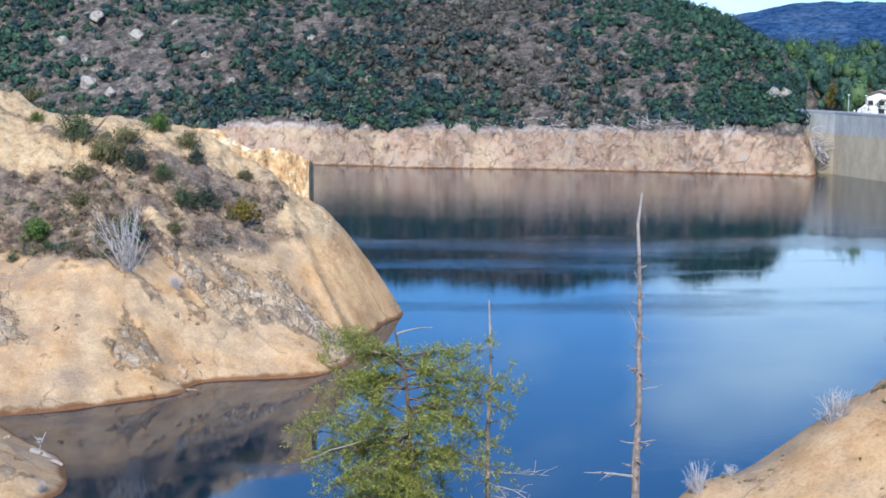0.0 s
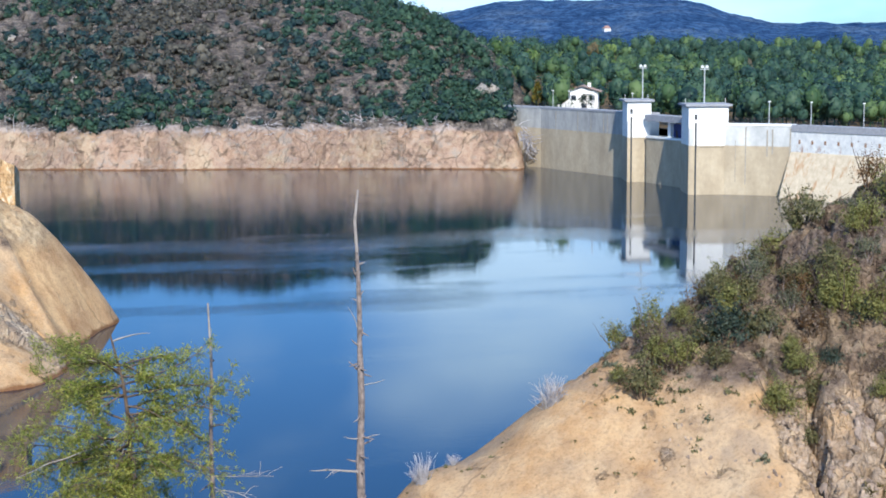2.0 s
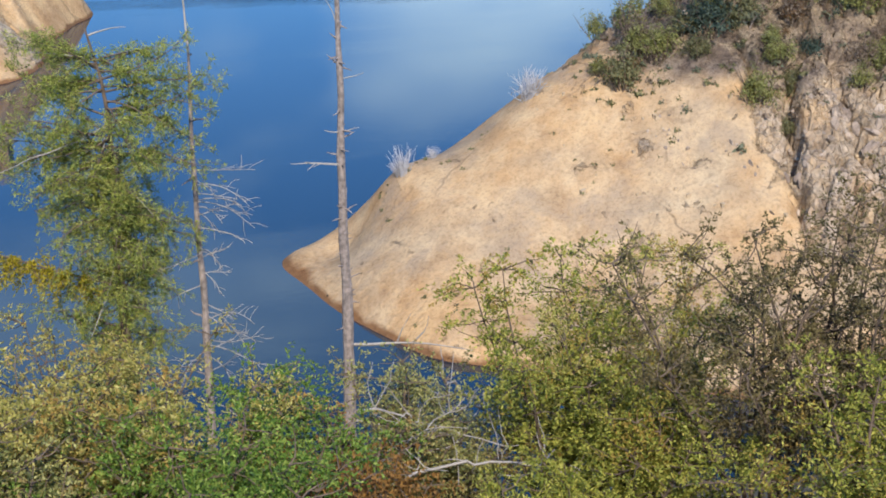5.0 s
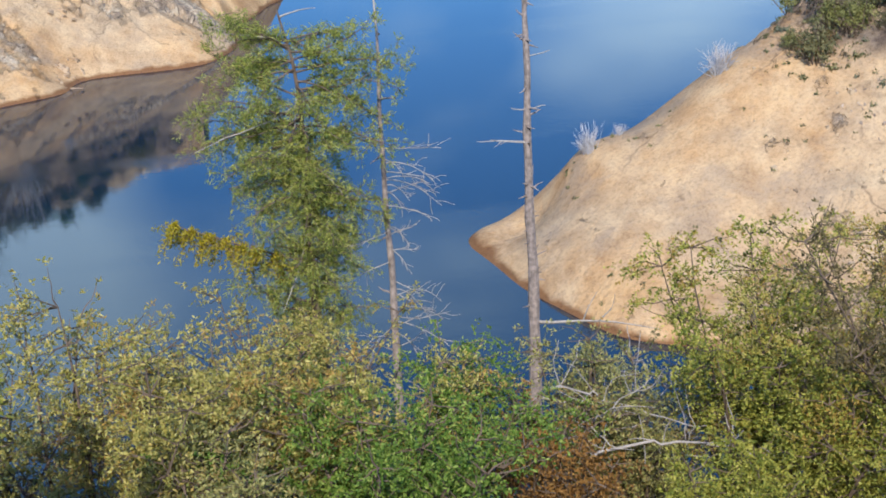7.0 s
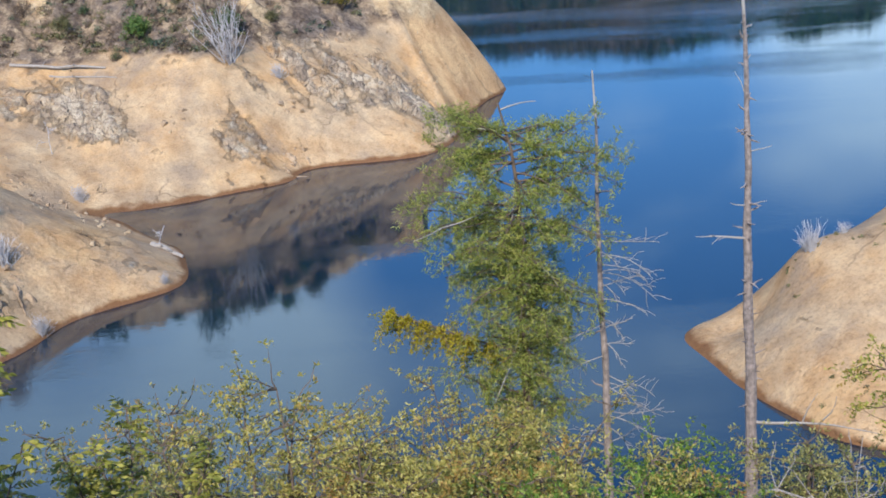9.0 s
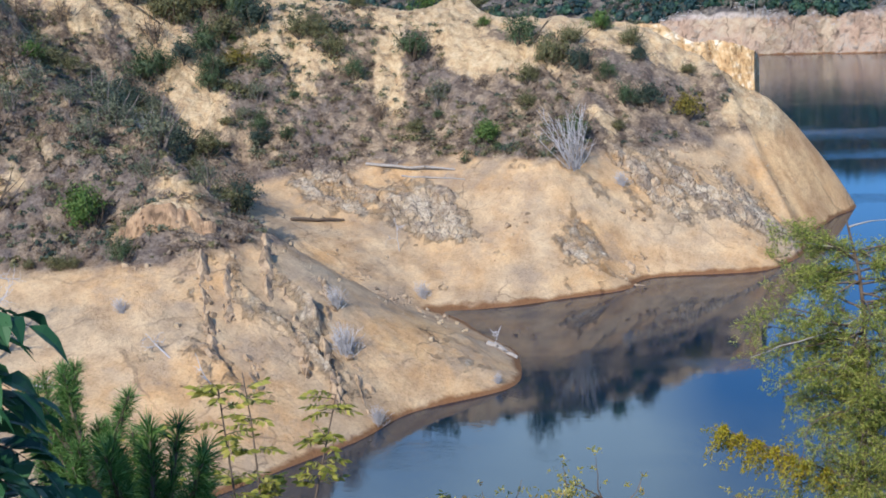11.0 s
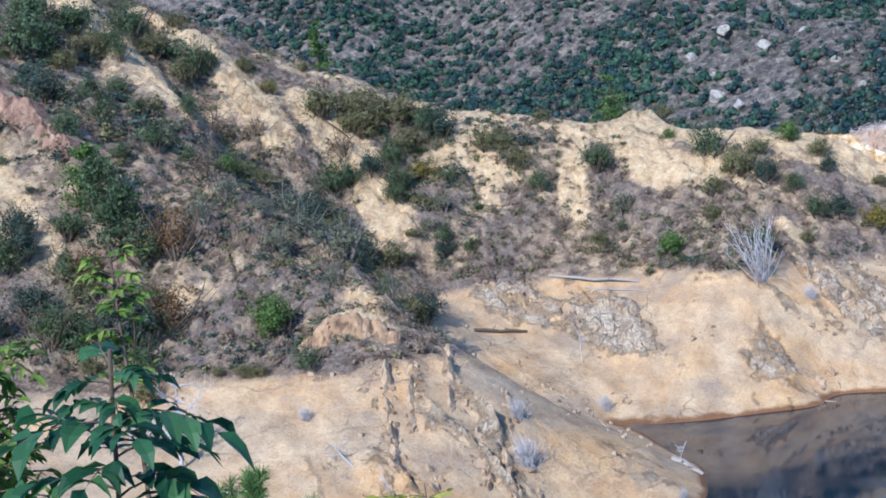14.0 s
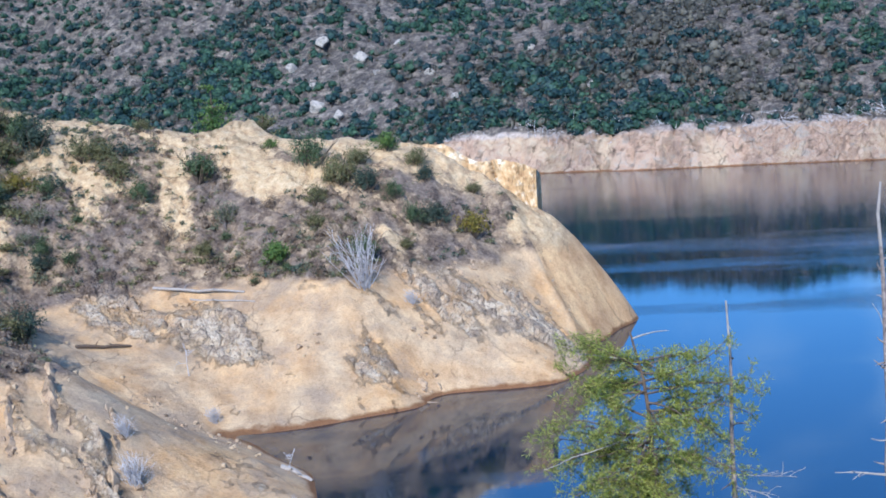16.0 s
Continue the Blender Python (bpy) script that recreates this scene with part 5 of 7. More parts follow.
plant("dark", left_height, [(-64.6, 143.1, 6.0), (-25.0, 149.4, 2.9), (-30.5, 145.3, 4.0), (-23.7, 144.8, 4.5), (-63.6, 84.9, 6.6), (-68.4, 134.3, 4.0), (-88.7, 109.6, 5.4), (-77.3, 90.6, 4.1),
                            (-89.3, 101.3, 4.7), (-66.5, 114, 4.6), (-63, 118, 4.0), (-59.5, 112.5, 3.4)])
plant("olive", left_height, [(-58.9, 142.5, 4.1), (-55.0, 141.2, 4.0), (-33.4, 145.8, 5.1), (-34.4, 138.8, 2.8), (-34.9, 141.9, 3.4), (-31.8, 148.6, 3.5), (-26.3, 151.3, 3.5), (-20.6, 151.5, 2.4),
                             (-55.3, 149.9, 2.5), (-45.1, 136.0, 2.8), (-25.8, 139.8, 2.2), (-72.0, 139.1, 6.5), (-75.5, 138.0, 6.0), (-56.1, 84.5, 1.2), (-53.2, 85.3, 1.6), (-57.2, 143.2, 3.6),
                             (-54.6, 111.5, 5.0), (-59.0, 108.6, 4.6), (-74.0, 122.0, 3.3), (-88.8, 136.8, 4.4), (-99.8, 116.2, 3.0), (-81.9, 146.0, 2.0), (-59.6, 80.9, 3.1), (-69.8, 85.3, 2.5)])
plant("olive", left_height, [(-54.4, 85.0, 1.9), (-65.2, 82.2, 2.4), (-61.5, 82.8, 2.0), (-86, 140, 3.2), (-94, 140, 4.0)])
plant("olive", left_height, [(-73.0, 141.5, 7.4), (-69.0, 142.5, 6.4), (-66.5, 139.5, 5.0), (-96.0, 126.0, 6.0), (-70.5, 112.5, 4.5)])
plant("green", left_height, [(-67.0, 136.5, 4.4), (-65.5, 134.0, 3.6), (-99.0, 128.5, 6.5), (-101.5, 124.0, 6.0), (-61.0, 82.5, 3.4), (-67.0, 84.0, 4.6)])
plant("grey", left_height, [(-60.0, 105.5, 4.6), (-63.5, 109.0, 5.0), (-57.5, 96.5, 4.0), (-52.0, 94.2, 3.2), (-49.0, 97.5, 3.6)])
plant("green", left_height, [(-78.1, 88.6, 4.6), (-69.4, 83.2, 3.8), (-75.7, 94.3, 3.6), (-101.9, 125.2, 5.4), (-69.9, 132.7, 3.6)])
plant("dark", left_height, [(-73.5, 86.6, 4.2), (-74.7, 82.8, 4.8), (-79.0, 92.1, 4.6), (-58.6, 102.8, 3.4), (-96.7, 121.0, 5.0), (-71.8, 111.8, 3.4)])
plant("brown", left_height, [(-72.1, 91.6, 4.4)])
plant("olive", left_height, [(-69.9, 95.5, 4.2), (-92.9, 133.5, 4.6), (-89.1, 132.6, 3.8)])
plant("grey", left_height, [(-64.7, 97.4, 3.6), (-60.6, 99.4, 3.4), (-88.9, 121.1, 4.4)])
plant("yellow", left_height, [(-20.2, 146.2, 5.1), (-63.9, 137.2, 4.0), (-82.1, 138.1, 3.1)])
plant("brown", left_height, [(-62.3, 87.6, 5.2), (-65.0, 93.5, 5.0)])
plant("dark", left_height, [(-64.1, 121.8, 5.0), (-70.2, 124.5, 5.0), (-54.5, 115.0, 5.2), (-65.6, 86.0, 4.6), (-58.8, 129.1, 3.0)])
plant("olive", left_height, [(-66.9, 121.7, 4.6), (-62.1, 124.6, 4.4), (-64.9, 89.3, 4.2), (-70.4, 89.1, 4.4), (-52.1, 101.0, 3.4)])
plant("purple", left_height, [(-70.3, 106.6, 4.5), (-67.7, 93.8, 4.2), (-56.5, 119.0, 4.2)])
plant("purple", left_height, [(-32.5, 130.9, 2.6), (-83.1, 127.9, 5.2), (-39.5, 141.5, 2.6), (-49, 137.5, 3.0), (-79.5, 131, 4.0)])
plant("grey", left_height, [(-43.7, 139.9, 4.5), (-60.5, 133.7, 4.0), (-60.9, 131.2, 2.8), (-52.9, 98.4, 5.0), (-57.5, 100.5, 4.4), (-66, 103, 4.2), (-68, 126, 4.4)])
plant("bare", left_height, [(-28.3, 130.9, 5.0), (-62.5, 112.5, 3.0)])
plant("twigs", left_height, [(-34.3, 85.8, 3.2), (-36.2, 89.7, 2.2), (-47.6, 81.3, 1.8), (-37.9, 113.2, 2.2), (-31.0, 82.0, 2.0), (-24.2, 131.8, 2.6), (-25.6, 90.5, 1.2)])
plant("olive", right_height, [(25.3, 73.8, 3.2), (32.3, 74.3, 3.6), (33.7, 70.6, 2.4), (32.6, 68.8, 1.9), (29.3, 73.2, 2.2), (37.0, 79.5, 3.6), (32.2, 76.5, 3.0), (41, 74.5, 3.2), (35.2, 76.5, 3.0)])
plant("moss", right_height, [(27.7, 74.4, 3.2), (31.4, 69.7, 2.6), (38.1, 72.4, 2.8), (24.5, 75.2, 1.7), (36.3, 73.3, 3.0), (32.8, 70.5, 2.4), (39.5, 77, 3.2)])
plant("moss", right_height, [(28.9, 77.4, 1.8), (36.3, 73.0, 3.2), (38.4, 70.2, 2.0), (42.5, 72.0, 2.4)])
plant("dark", right_height, [(30.4, 74.3, 3.8), (37.6, 73.0, 2.6), (35.0, 71.5, 2.2), (41.0, 70.3, 2.6)])
plant("purple", right_height, [(34.6, 73.2, 2.8), (39.8, 72.0, 2.8), (37.2, 69.6, 2.4)])
plant("olive", right_height, [(30.8, 77.2, 2.8), (34.0, 79.5, 3.4), (43.5, 76.0, 3.4), (29.2, 75.4, 2.4), (36.8, 75.4, 3.0), (44.5, 71.0, 2.6)])
plant("grey", right_height, [(33.2, 77.8, 3.0), (40.2, 79.2, 3.2), (38.6, 74.6, 2.4), (34.2, 75.0, 2.4)])
plant("moss", right_height, [(26.6, 75.8, 2.2), (35.6, 80.6, 3.2), (42.0, 78.8, 3.4)])
plant("twigs", right_height, [(20.9, 76.6, 3.0), (13.4, 76.0, 1.6), (15.4, 76.4, 1.2)])
plant("bare", right_height, [(13.6, 75.6, 1.7)])


def wild_growth():
    """More bushes of all kinds, thickest in the hollows of the left hillside."""
    rng = np.random.default_rng(77)
    kinds = ("green", "olive", "dark", "grey", "purple", "olive", "green", "bright")
    spots = {k: [] for k in kinds}
    made = 0
    while made < 30:
        x, y = -56 - 52 * rng.uniform(0, 1) ** 0.8, rng.uniform(84, 142)
        z = float(left_height(np.array([x]), np.array([y]))[0])
        if z < 10.5 or rng.uniform(-0.4, 0.5) > float(fbm(np.array([x]), np.array([y]), 18, 2, 401)[0]) + 0.25 * (x < -64):
            continue
        if rng.uniform() < 0.8 * float(left_bare(np.array([x]), np.array([y]))[0]):
            continue
        spots[kinds[rng.integers(0, len(kinds))]].append((x, y, 1.2 + 3.6 * rng.uniform() ** 1.6))
        made += 1
    for k, v in spots.items():
        plant(k, left_height, v)


wild_growth()


def knoll_growth():
    """Mixed half-dry bushes that cover the rocky knoll."""
    rng = np.random.default_rng(79)
    kinds = ("moss", "olive", "brown", "purple", "grey", "moss", "olive", "purple", "moss", "brown")
    spots = {k: [] for k in kinds}
    made = 0
    while made < 62:
        x, y = rng.uniform(24, 50), rng.uniform(66.5, 83)
        z = float(right_height(np.array([x]), np.array([y]))[0])
        if z < 9.6 + 0.06 * abs(x - 30) or rng.uniform(-0.6, 0.5) > float(fbm(np.array([x]), np.array([y]), 6, 2, 403)[0]):
            continue
        spots[kinds[rng.integers(0, len(kinds))]].append((x, y, 0.9 + 2.2 * rng.uniform() ** 1.6))
        made += 1
    for k, v in spots.items():
        plant(k, right_height, v)


knoll_growth()
for _v in PATTERNS.values():
    for _ob in _v:
        hide_original(_ob)


def left_scrub():
    """Low dry tufts between the bushes of the left bank."""
    rng = np.random.default_rng(15)
    n = 21000
    x, y = rng.uniform(-112, -14, n), rng.uniform(80, 166, n)
    z = left_height(x, y)
    dens = 1.3 * fbm(x, y, 20, 4, 301)
    keep = (z > 9.9) & (rng.uniform(-0.5, 0.7, n) < dens + 0.18 - 0.75 * left_bare(x, y))
    x, y, z, dens = x[keep], y[keep], z[keep], dens[keep]
    size = rng.uniform(0.5, 1.7, len(x))
    tone = rng.uniform(0, 1, len(x)) + 0.5 * fbm(x, y, 9, 2, 311)
    p = np.c_[x, y, z - 0.04]
    for lo, hi, m, lab in ((-9, 0.30, LEAF_PURPLE, "low purplish brown heath tufts on the slope"), (0.30, 0.48, LEAF_GREY, "low dry grey grass tufts on the slope"),
                           (0.48, 0.78, LEAF_OLIVE, "low olive green tufts on the slope"), (0.78, 9, LEAF_DARK, "low dark green tufts on the slope")):
        w = (tone > lo) & (tone <= hi)
        scrub("scrub", p[w], size[w], m, lab, 0.14, 42, rng, 0.75)


def right_scrub():
    rng = np.random.default_rng(16)
    n = 2600
    x, y = rng.uniform(23, 60, n), rng.uniform(62, 90, n)
    z = right_height(x, y)
    keep = (z > 9.8 + rng.normal(size=n) * 0.8) & (rng.uniform(-0.6, 0.6, n) < fbm(x, y, 6, 3, 321) + 0.1)
    p = np.c_[x, y, z - 0.04][keep]
    k = rng.integers(0, 3, len(p))
    for i, (m, lab) in enumerate(((LEAF_PURPLE, "purplish dry tufts on the rocky knoll"), (LEAF_OLIVE, "olive tufts on the rocky knoll"), (LEAF_GREY, "grey dry grass tufts on the rocky knoll"))):
        scrub("scrub", p[k == i], rng.uniform(0.35, 1.0, (k == i).sum()), m, lab, 0.2, 28, rng, 0.7)


def hill_thicket():
    """Shrubs that grow into one another in the hollows of the left hillside."""
    rng = np.random.default_rng(19)
    n = 1500
    x, y = -54 - 54 * rng.uniform(0, 1, n) ** 0.85, rng.uniform(84, 146, n)
    z = left_height(x, y)
    keep = (z > 10.8) & (rng.uniform(-0.2, 0.75, n) < fbm(x, y, 16, 3, 401) + 0.12 * (x < -64) - 0.7 * left_bare(x, y))
    x, y, z = x[keep], y[keep], z[keep]
    size = 1.2 + 3.2 * rng.uniform(0, 1, len(x)) ** 1.6
    tone = rng.uniform(0, 1, len(x)) + 0.7 * fbm(x, y, 14, 2, 413)
    p = np.c_[x, y, z - 0.08]
    for lo, hi, m, lab in ((-9, 0.3, LEAF_OLIVE, "olive shrubs grown together on the eroded hillside"), (0.3, 0.55, LEAF_DARK, "dark green shrubs grown together on the eroded hillside"),
                           (0.55, 0.75, LEAF_GREY, "grey-green dry shrubs grown together on the eroded hillside"), (0.75, 9, LEAF_GREEN, "green shrubs grown together on the eroded hillside")):
        w = (tone > lo) & (tone <= hi)
        scrub("thicket", p[w], size[w], m, lab, 0.075, 210, rng, 1.0, 0.05)


left_scrub()
right_scrub()
hill_thicket()


def slope_litter():
    """Sparse tufts and pale stones on the bare right slope."""
    rng = np.random.default_rng(18)
    x, y = rng.uniform(12, 28, 120), rng.uniform(63, 76.5, 120)
    keep = fbm(x, y, 5, 2, 331) > 0.12
    p = np.c_[x, y, right_height(x, y) - 0.02][keep]
    scrub("weeds", p, rng.uniform(0.2, 0.55, len(p)), LEAF_OLIVE, "sparse low weeds on the bare slope", 0.3, 12, rng, 0.6)
    s = Shape()
    for h, x0, x1, y0, y1, n in ((right_height, 20, 36, 62, 76, 70), (left_height, -60, -8, 76, 150, 420)):
        x, y = rng.uniform(x0, x1, n), rng.uniform(y0, y1, n)
        z = h(x, y)
        for i in range(n):
            if 0.4 < z[i] < 10.5:
                r = 0.06 + 0.22 * rng.uniform() ** 3
                v = unit(rng, 8) * r
                order = np.array([(-1, -1, -1), (1, -1, -1), (1, 1, -1), (-1, 1, -1), (-1, -1, 1), (1, -1, 1), (1, 1, 1), (-1, 1, 1)]) * r * 0.6
                s.add(order * rng.uniform(0.6, 1.2, (8, 3)) + (x[i], y[i], z[i] + r * 0.2), [(3, 2, 1, 0), (4, 5, 6, 7), (0, 1, 5, 4), (1, 2, 6, 5), (2, 3, 7, 6), (3, 0, 4, 7)])
    tagged(new("stones", s.mesh("stones", STONE)), "loose pale stones scattered on the bare banks", "stones", kind="stuff")


STONE = plain("pale_stone", srgb(166, 146, 120), 0.95, 0.25, 2.0)
slope_litter()


def pine_tree(x, y, height, wide, high, seed, material, label):
    """A bushy young pine with tiers of branches."""
    rng = np.random.default_rng(seed)
    z = float(height(np.array([x]), np.array([y]))[0])
    ob = thing("tree", label, "tree", "trees on the bank", (x, y, z - 0.3))
    t = Shape()
    trunk = wander((0, 0, -0.3), (0.03, 0, 1), high, 8, rng, 0.03)
    t.tube(trunk, np.linspace(high * 0.02, 0.03, 9), 6)
    part("trunk", t, BARK, ob)
    c = Shape()
    for i in range(46):
        h = rng.uniform(0.14, 0.97)
        a = rng.uniform(0, 6.28)
        ln = wide / 2 * (1 - 0.75 * h ** 1.6) * rng.uniform(0.6, 1.1)
        p0 = trunk[0] + (trunk[-1] - trunk[0]) * h
        br = wander(p0, (math.cos(a), math.sin(a), 0.25), ln, 5, rng, 0.12)
        b = Shape()
        b.tube(br, np.linspace(0.05, 0.012, 6), 4)
        part("limb", b, BARK, ob)
        k = rng.integers(1, 6, 46)
        q = br[k] + rng.normal(size=(46, 3)) * (ln * 0.13, ln * 0.13, ln * 0.09)
        c.leaves(q, unit(rng, 46) + (0, 0, 0.5), rng.uniform(0.25, 0.5, 46), rng.uniform(0.12, 0.22, 46), rng)
    part("crown", c, material, ob)


pine_tree(-72.5, 95.0, left_height, 7.6, 7.0, 3, LEAF_GREEN, "large bushy green pine on the eroded slope")
pine_tree(-70.3, 94.0, left_height, 6.4, 5.6, 13, LEAF_GREEN, "bushy green pine beside a larger one")
pine_tree(-75.0, 97.0, left_height, 6.0, 6.2, 14, LEAF_BRIGHT, "light green bushy pine on the eroded slope")
pine_tree(-52, 164, left_height, 8.5, 11.0, 4, LEAF_BRIGHT, "light green tree rising behind the ridge")
pine_tree(-47.5, 166, left_height, 8.0, 9.0, 6, LEAF_OLIVE, "olive green tree rising behind the ridge")
pine_tree(-86.5, 158, left_height, 4.0, 9.5, 5, LEAF_BRIGHT, "slender light green tree behind the ridge")
pine_tree(-31.5, 163, left_height, 6.0, 5.4, 7, LEAF_GREEN, "green tree behind the ridge")
pine_tree(-27.5, 163, left_height, 5.0, 5.0, 8, LEAF_GREY, "grey-green thin tree behind the ridge")
pine_tree(-19.5, 163.5, left_height, 2.8, 4.2, 9, LEAF_DARK, "dark young pine behind the white outcrop")
pine_tree(-15.5, 163, left_height, 2.8, 3.6, 10, LEAF_DARK, "dark young pine behind the white outcrop")


def dead_tree(x, y, height, high, seed, lean, label, name="dead_tree", material=BLEACHED, limbs=12, radius=0.028):
    """A leafless bleached tree."""
    rng = np.random.default_rng(seed)
    z = float(height(np.array([x]), np.array([y]))[0])
    ob = thing(name, label, "dead tree", "dead trees on the bank", (x, y, z - 0.2))
    t = Shape()
    trunk = wander((0, 0, 0), lean, high, 7, rng, 0.10)
    t.tube(trunk, np.linspace(high * radius, 0.02, 8), 6)
    part("trunk", t, material, ob)
    for i in range(limbs):
        k = rng.integers(2, 7)
        a = rng.uniform(0, 6.28)
        br = wander(trunk[k], (math.cos(a), math.sin(a), rng.uniform(-0.1, 0.7)), high * rng.uniform(0.2, 0.42), 5, rng, 0.22)
        s = Shape()
        s.tube(br, np.linspace(high * radius * 0.4, 0.015, 6), 4)
        for j in (2, 2, 3, 3, 4, 4, 5):
            s.tube(wander(br[j], unit(rng, 1)[0] * 0.8 + (br[5] - br[0]) / np.linalg.norm(br[5] - br[0]) + (0, 0, 0.15), high * rng.uniform(0.08, 0.2), 4, rng, 0.25), (0.022, 0.019, 0.016, 0.012, 0.008), 3)
        part("limb", s, material, ob)


dead_tree(-53.2, 74.8, left_height, 6.2, 1, (0.02, 0, 1), "standing bleached dead tree on bare ochre ground", limbs=18, radius=0.024)
dead_tree(-56.2, 76.0, left_height, 6.5, 2, (-0.95, 0.35, 0.32), "leaning bleached dead tree with many branches", limbs=24, radius=0.02)
dead_tree(-51.0, 73.2, left_height, 4.0, 3, (0.9, -0.1, 0.25), "fallen grey dead branches on bare ground", limbs=8)
dead_tree(-42.8, 78.3, left_height, 2.4, 4, (-0.6, 0.2, 0.5), "small forked dead branch on the bank", limbs=4)
dead_tree(-41.7, 118.9, left_height, 3.0, 5, (0, 0, 1), "thin white dead stick standing in the gully", limbs=4, radius=0.015)
dead_tree(-39.3, 77.0, left_height, 2.8, 8, (-0.25, 0.1, 1), "thin bleached dead sapling on the shore", limbs=2, radius=0.012)


def log(x0, y0, x1, y1, height, radius, material, label, seed):
    """A log that lies along the ground."""
    rng = np.random.default_rng(seed)
    xs, ys = np.linspace(x0, x1, 7), np.linspace(y0, y1, 7)
    zs = np.full(7, 0.0) + np.interp(np.arange(7), (0, 6), height(np.array([x0, x1]), np.array([y0, y1])))
    zs = np.maximum(zs, height(xs, ys)) + radius * 0.5
    ob = thing("log", label, "driftwood", "driftwood")
    s = Shape()
    s.tube(np.c_[xs, ys, zs + rng.normal(size=7) * radius * 0.3], np.linspace(radius, radius * 0.6, 7), 7)
    part("stem", s, material, ob)
    for k in (2, 4):
        b = Shape()
        b.tube(wander((xs[k], ys[k], zs[k]), (rng.normal(), rng.normal(), 0.8), 0.7, 3, rng, 0.2), (radius * 0.4, radius * 0.3, radius * 0.2, 0.01), 5)
        part("branch_stub", b, material, ob)


log(-51.4, 118.3, -47.8, 121.9, left_height, 0.18, BARK, "dark drowned log lying across the gully", 1)
log(-48.9, 131.6, -39.8, 130.9, left_height, 0.16, DEAD_WOOD, "long pale driftwood log along the old waterline", 2)
log(-45.0, 130.6, -38.5, 129.6, left_height, 0.10, DEAD_WOOD, "thin pale driftwood pole along the old waterline", 3)
log(-28.3, 98.2, -26.0, 97.6, left_height, 0.22, DEAD_WOOD, "weathered driftwood stump at the tip of the spur", 4)
dead_tree(-27.9, 98.4, left_height, 1.8, 6, (0.05, 0, 1), "short upright bleached root on the spur tip", limbs=3, radius=0.03)


# pale outcrop at the end of the ridge
def rock_material(name, a, b, c):
    n = Nodes(name)
    f = n.noise(0.8, 8, 0.65)
    crack = n.ramp(n.noise(1.1, 8, 0.7, n.scaled(n.pos, 1.4, 1.4, 0.5), 1.2), (0.40, 0.5), (0.50, 1.0))
    colour = n.mix(1.0, n.ramp(f, (0.3, a), (0.52, b), (0.72, c)), crack, 'MULTIPLY')
    return n.done(colour, 0.92, n.bump(f, 0.8, 0.3), specular=0.2)


WHITE_ROCK = rock_material("white_rock", srgb(146, 110, 76), srgb(188, 156, 114), srgb(228, 218, 198))
SPUR_ROCK = rock_material("spur_rock", srgb(122, 104, 88), srgb(166, 142, 116), srgb(196, 172, 142))
KNOLL_ROCK = rock_material("knoll_rock", srgb(110, 96, 88), srgb(156, 138, 122), srgb(194, 176, 158))
OCHRE_ROCK = rock_material("ochre_rock", srgb(108, 86, 68), srgb(154, 124, 96), srgb(188, 158, 124))
HILL_ROCK = rock_material("hill_rock", srgb(128, 122, 116), srgb(160, 152, 142), srgb(188, 178, 164))


def boulder(rng, size, squash=(1, 1, 1), rough=0.28):
    """An angular block: a fine ball cut by random planes."""
    bm = bmesh.new()
    bmesh.ops.create_icosphere(bm, subdivisions=3, radius=1.0)
    planes = [(unit(rng, 1)[0], rng.uniform(0.45, 0.8)) for _ in range(11)]
    for v in bm.verts:
        p = np.array(v.co)
        for nrm, d in planes:
            over = p @ nrm - d
            if over > 0:
                p = p - nrm * over
        p = p * (1 + rough * 0.25 * noise.noise(Vector(p * 3.1)))
        v.co = Vector(p * size * np.array(squash))
    verts = [tuple(v.co) for v in bm.verts]
    faces = [tuple(v.index for v in f.verts) for f in bm.faces]
    bm.free()
    return np.array(verts), faces


